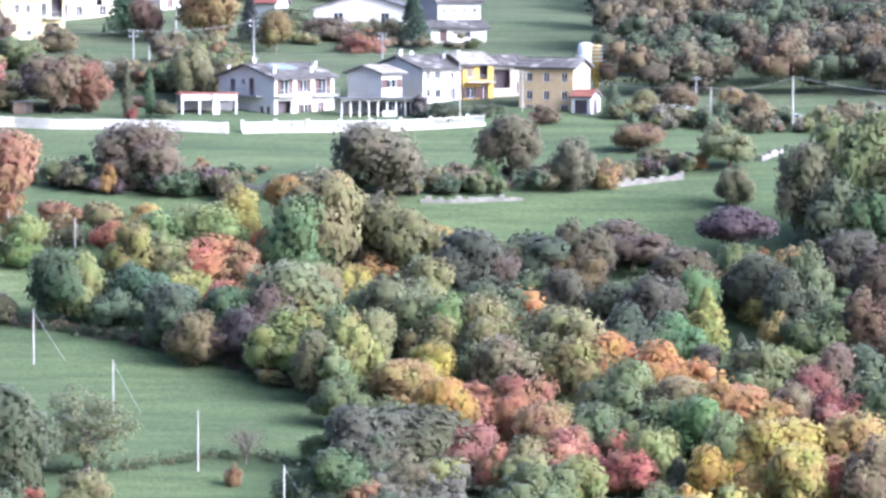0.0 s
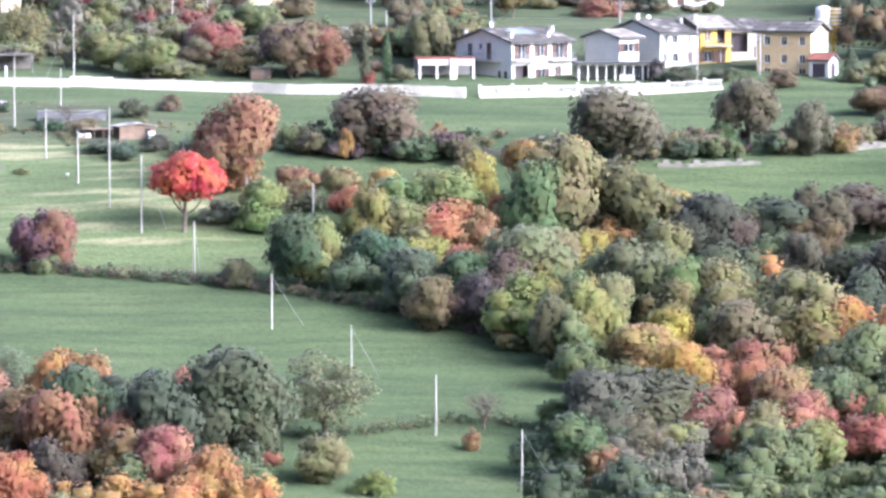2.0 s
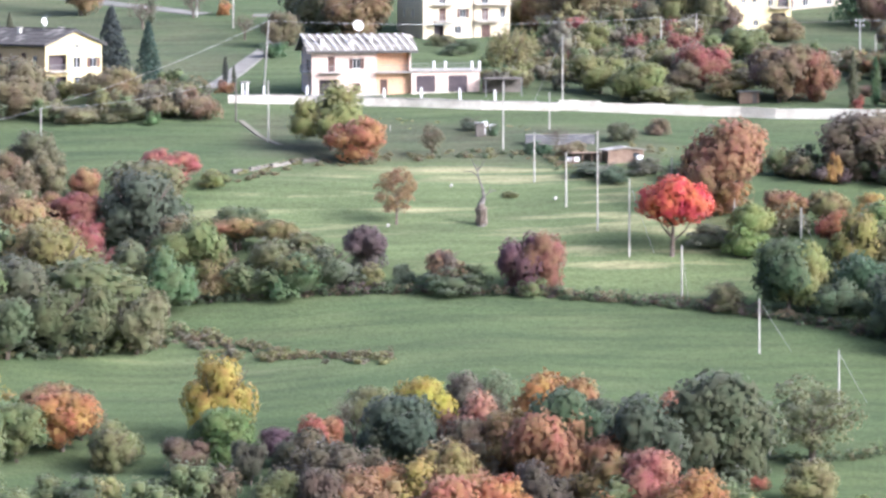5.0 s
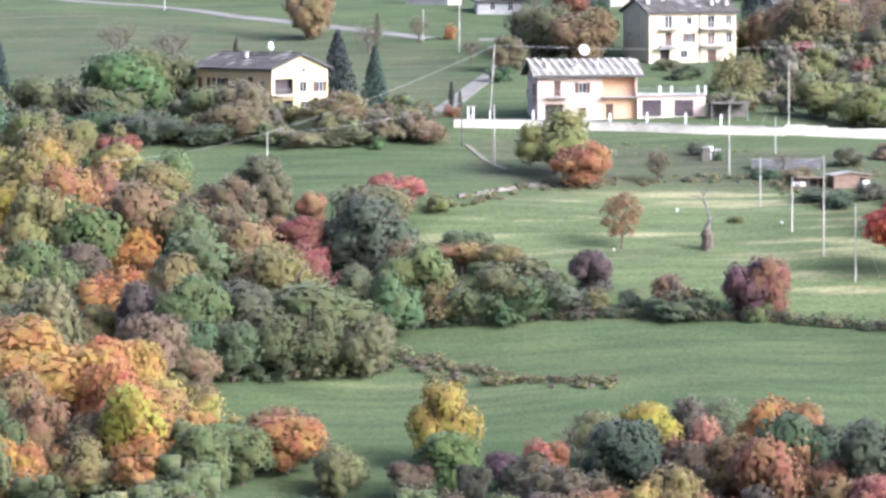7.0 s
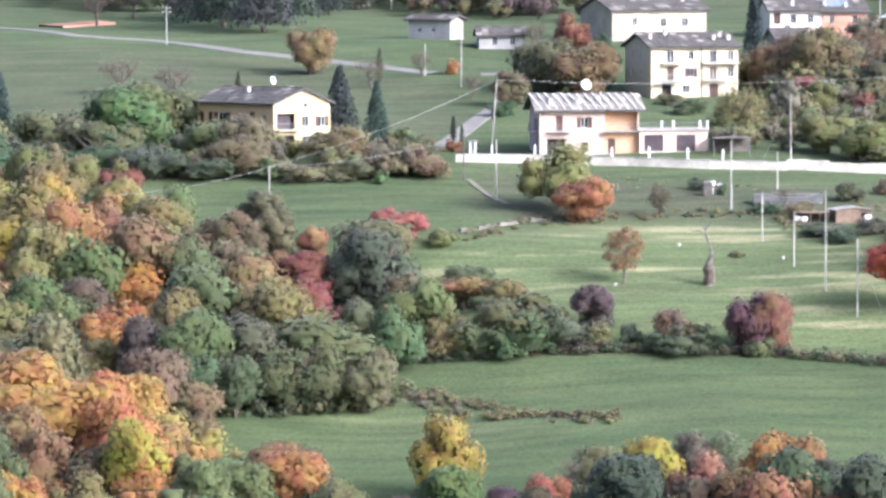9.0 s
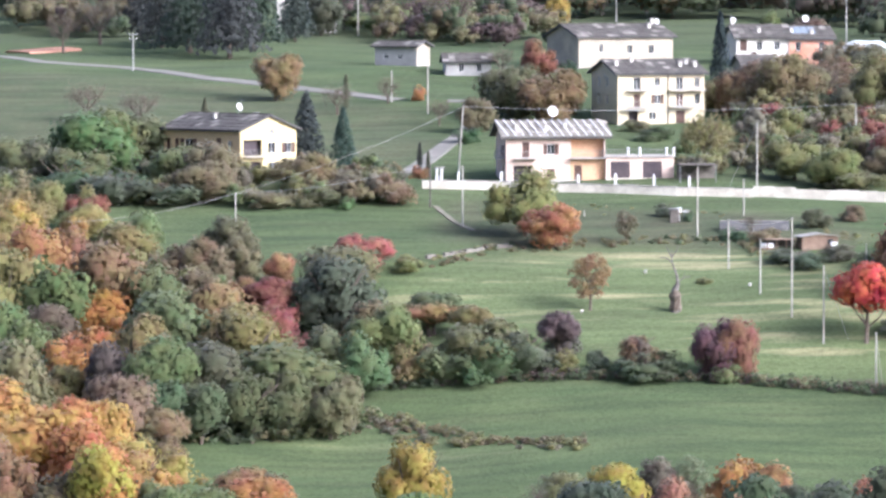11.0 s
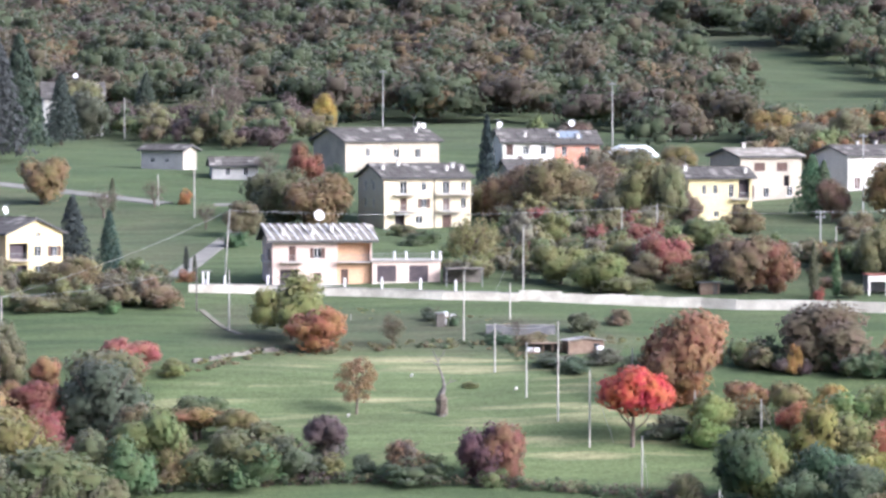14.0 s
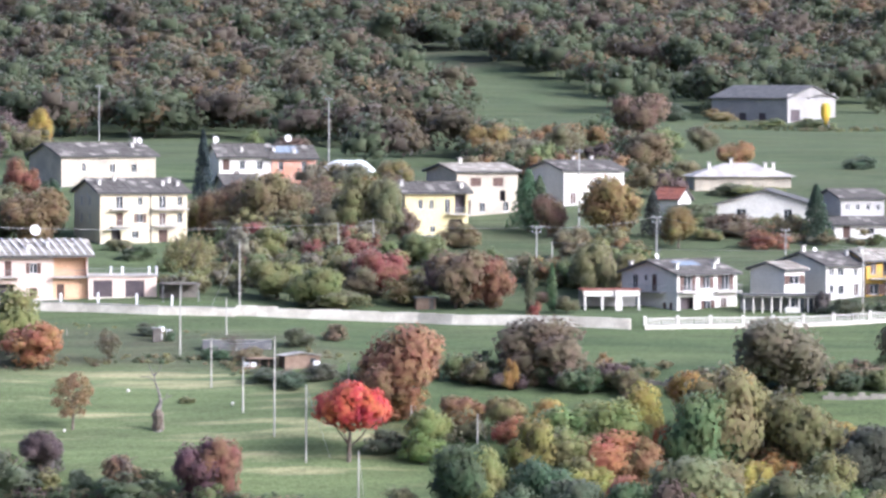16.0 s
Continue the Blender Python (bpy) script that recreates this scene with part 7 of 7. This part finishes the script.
part("rear_wall", boxes((0, 3.6, -0.6, 12.1, 3.9, 2.5)), GREY, per)
for k in range(4):
    part("pane", boxes((6.3 + k * 1.32, 0.1, 0.0, 7.4 + k * 1.32, 0.13, 2.2)), PANE, per)
silo = thing("feed_silo", 86.5, 880.0, 0, "white and yellow feed silo behind the old house", "silo", dz=-1.6)
bm = bmesh.new()
lathe(bm, [(0.3, 3.5), (1.0, 5.2), (1.15, 5.4), (1.15, 8.6), (1.0, 9.0), (0.3, 9.2)], 16)
part("hopper", bm, DISH, silo)
bm = bmesh.new()
lathe(bm, [(0.2, 2.5), (0.75, 4.4), (0.8, 7.6), (0.8, 8.9)], 12, (1.6, -0.3, 0))
part("yellow_hopper", bm, YELLOW_PAINT, silo)
bm = bmesh.new()
for k in range(5):
    lathe(bm, [(0.9, 6.4 + k * 0.55), (1.0, 6.5 + k * 0.55), (0.9, 6.6 + k * 0.55)], 12, (1.75, -0.3, 0))
part("coil", bm, DISH, silo)
for sx, sy in ((-0.8, -0.8), (0.8, -0.8), (-0.8, 0.8), (0.8, 0.8)):
    part("leg", boxes((sx - 0.08, sy - 0.08, -1, sx + 0.08, sy + 0.08, 5.3)), METAL, silo)
yt = thing("yellow_silo", 83.4, 1180.0, 0, "yellow feed silo in front of the barn", "silo")
bm = bmesh.new()
lathe(bm, [(0.25, 0.8), (0.9, 2.2), (1.0, 2.6), (1.0, 4.2), (0.7, 4.8), (0.2, 5.0)], 14)
part("hopper", bm, YELLOW_PAINT, yt)
for sx, sy in ((-0.6, -0.6), (0.6, -0.6), (-0.6, 0.6), (0.6, 0.6)):
    part("leg", boxes((sx - 0.07, sy - 0.07, -0.5, sx + 0.07, sy + 0.07, 2.3)), METAL, yt)
mound = thing("covered_heap", -10.4, 1040.0, 0, "heap covered with a white plastic sheet", "tarpaulin")
bm = bmesh.new()
rings = []
for k in range(7):
    q = k / 6
    rings.append([bm.verts.new(((5.2 * (1 - q) + 0.4) * math.cos(a) * (1 + 0.1 * math.sin(3 * a)) + 1.2 * q, 3.0 * (1 - q) * math.sin(a), 3.0 * (0.6 + 0.4 * math.cos(1.5 * q)) * math.sin(q * math.pi / 2) + random.uniform(-0.12, 0.12))) for a in [2 * math.pi * j / 22 for j in range(22)]])
for lo, hi in zip(rings, rings[1:]):
    for j in range(22):
        bm.faces.new((lo[j], lo[(j + 1) % 22], hi[(j + 1) % 22], hi[j]))
bm.faces.new(rings[-1])
part("sheet", bm, SHEET, mound)
gs = thing("garden_shed", 1.8, 860.0, 10, "small brown timber garden shed with a sheet roof", "shed")
part("body", boxes((0, 0, -0.5, 2.9, 2, 1.7)), TIMBER, gs)
part("roof", boxes((-0.3, -0.4, 1.72, 3.3, 2.4, 1.84)), METAL, gs)
part("door", boxes((1.9, -0.05, 0, 2.6, -0.004, 1.6)), POLE_DARK, gs)


def parked_car(x, y, yaw, paint, label):
    """A small parked car."""
    c = thing("car", x, y, yaw, label, "car")
    bm = bmesh.new()
    prof = [(-2.0, 0.35), (-2.0, 0.8), (-1.75, 0.95), (-1.3, 1.0), (-0.7, 1.42), (0.8, 1.45), (1.5, 1.0), (2.0, 0.9), (2.05, 0.4)]
    sides = [[bm.verts.new((px, s * (0.82 if pz < 1.1 else 0.66), pz)) for px, pz in prof] for s in (-1, 1)]
    bm.faces.new(sides[0]), bm.faces.new(sides[1][::-1])
    for k in range(len(prof)):
        j = (k + 1) % len(prof)
        bm.faces.new((sides[0][j], sides[0][k], sides[1][k], sides[1][j]))
    bmesh.ops.bevel(bm, geom=bm.edges[:], offset=0.04, segments=1, affect="EDGES")
    part("body", bm, paint, c)
    part("side_window", boxes((-0.75, -0.80, 1.02, 0.85, -0.745, 1.32)), PANE, c)
    for wx in (-1.25, 1.3):
        for wy in (-0.83, 0.83):
            bm = bmesh.new()
            rod(bm, (wx, wy - 0.1, 0.32), (wx, wy + 0.1, 0.32), 0.32, 0.32, 14)
            part("tyre", bm, POLE_DARK, c)


parked_car(94.1, 857.0, 10, DISH, "pale parked car beside the road")
parked_car(98.0, 858.0, 8, METAL, "grey parked car beside the road")
parked_car(108.3, 852.0, 5, DISH, "white parked car beside the road")
parked_car(113.7, 852.0, 5, METAL, "grey parked car beside the road")


# ---- fence and canopy near the farmhouse ----
for px, py in along_pts([(-57, 840), (-45, 838)], 2.6):
    f = thing("fence_post", px, py, 0, "short weathered wooden fence post in the grass", "post", "fence posts")
    bm = bmesh.new()
    rod(bm, (0, 0, -0.3), (random.uniform(-0.05, 0.05), 0, 0.95), 0.06, 0.05, 7)
    part("stake", bm, POLE_WOOD, f)
for px, py in along_pts([(95, 846), (110, 844)], 4.0):
    f = thing("fence_post", px, py, 0, "short weathered wooden fence post in the grass", "post", "fence posts")
    bm = bmesh.new()
    rod(bm, (0, 0, -0.3), (random.uniform(-0.05, 0.05), 0, 1.0), 0.06, 0.05, 7)
    part("stake", bm, POLE_WOOD, f)
cn = thing("canopy", -35.0, 862.0, 8, "dark flat canopy on thin posts beside the garage", "canopy")
part("roof", boxes((0, 0, 2.5, 5.6, 4.5, 2.68)), POLE_DARK, cn)
part("rear_wall", boxes((0, 4.2, -0.5, 5.6, 4.4, 2.5)), POLE_DARK, cn)
for k in (0.1, 2.7, 5.3):
    part("post", boxes((k, 0.1, -0.5, k + 0.12, 0.22, 2.5)), METAL, cn)
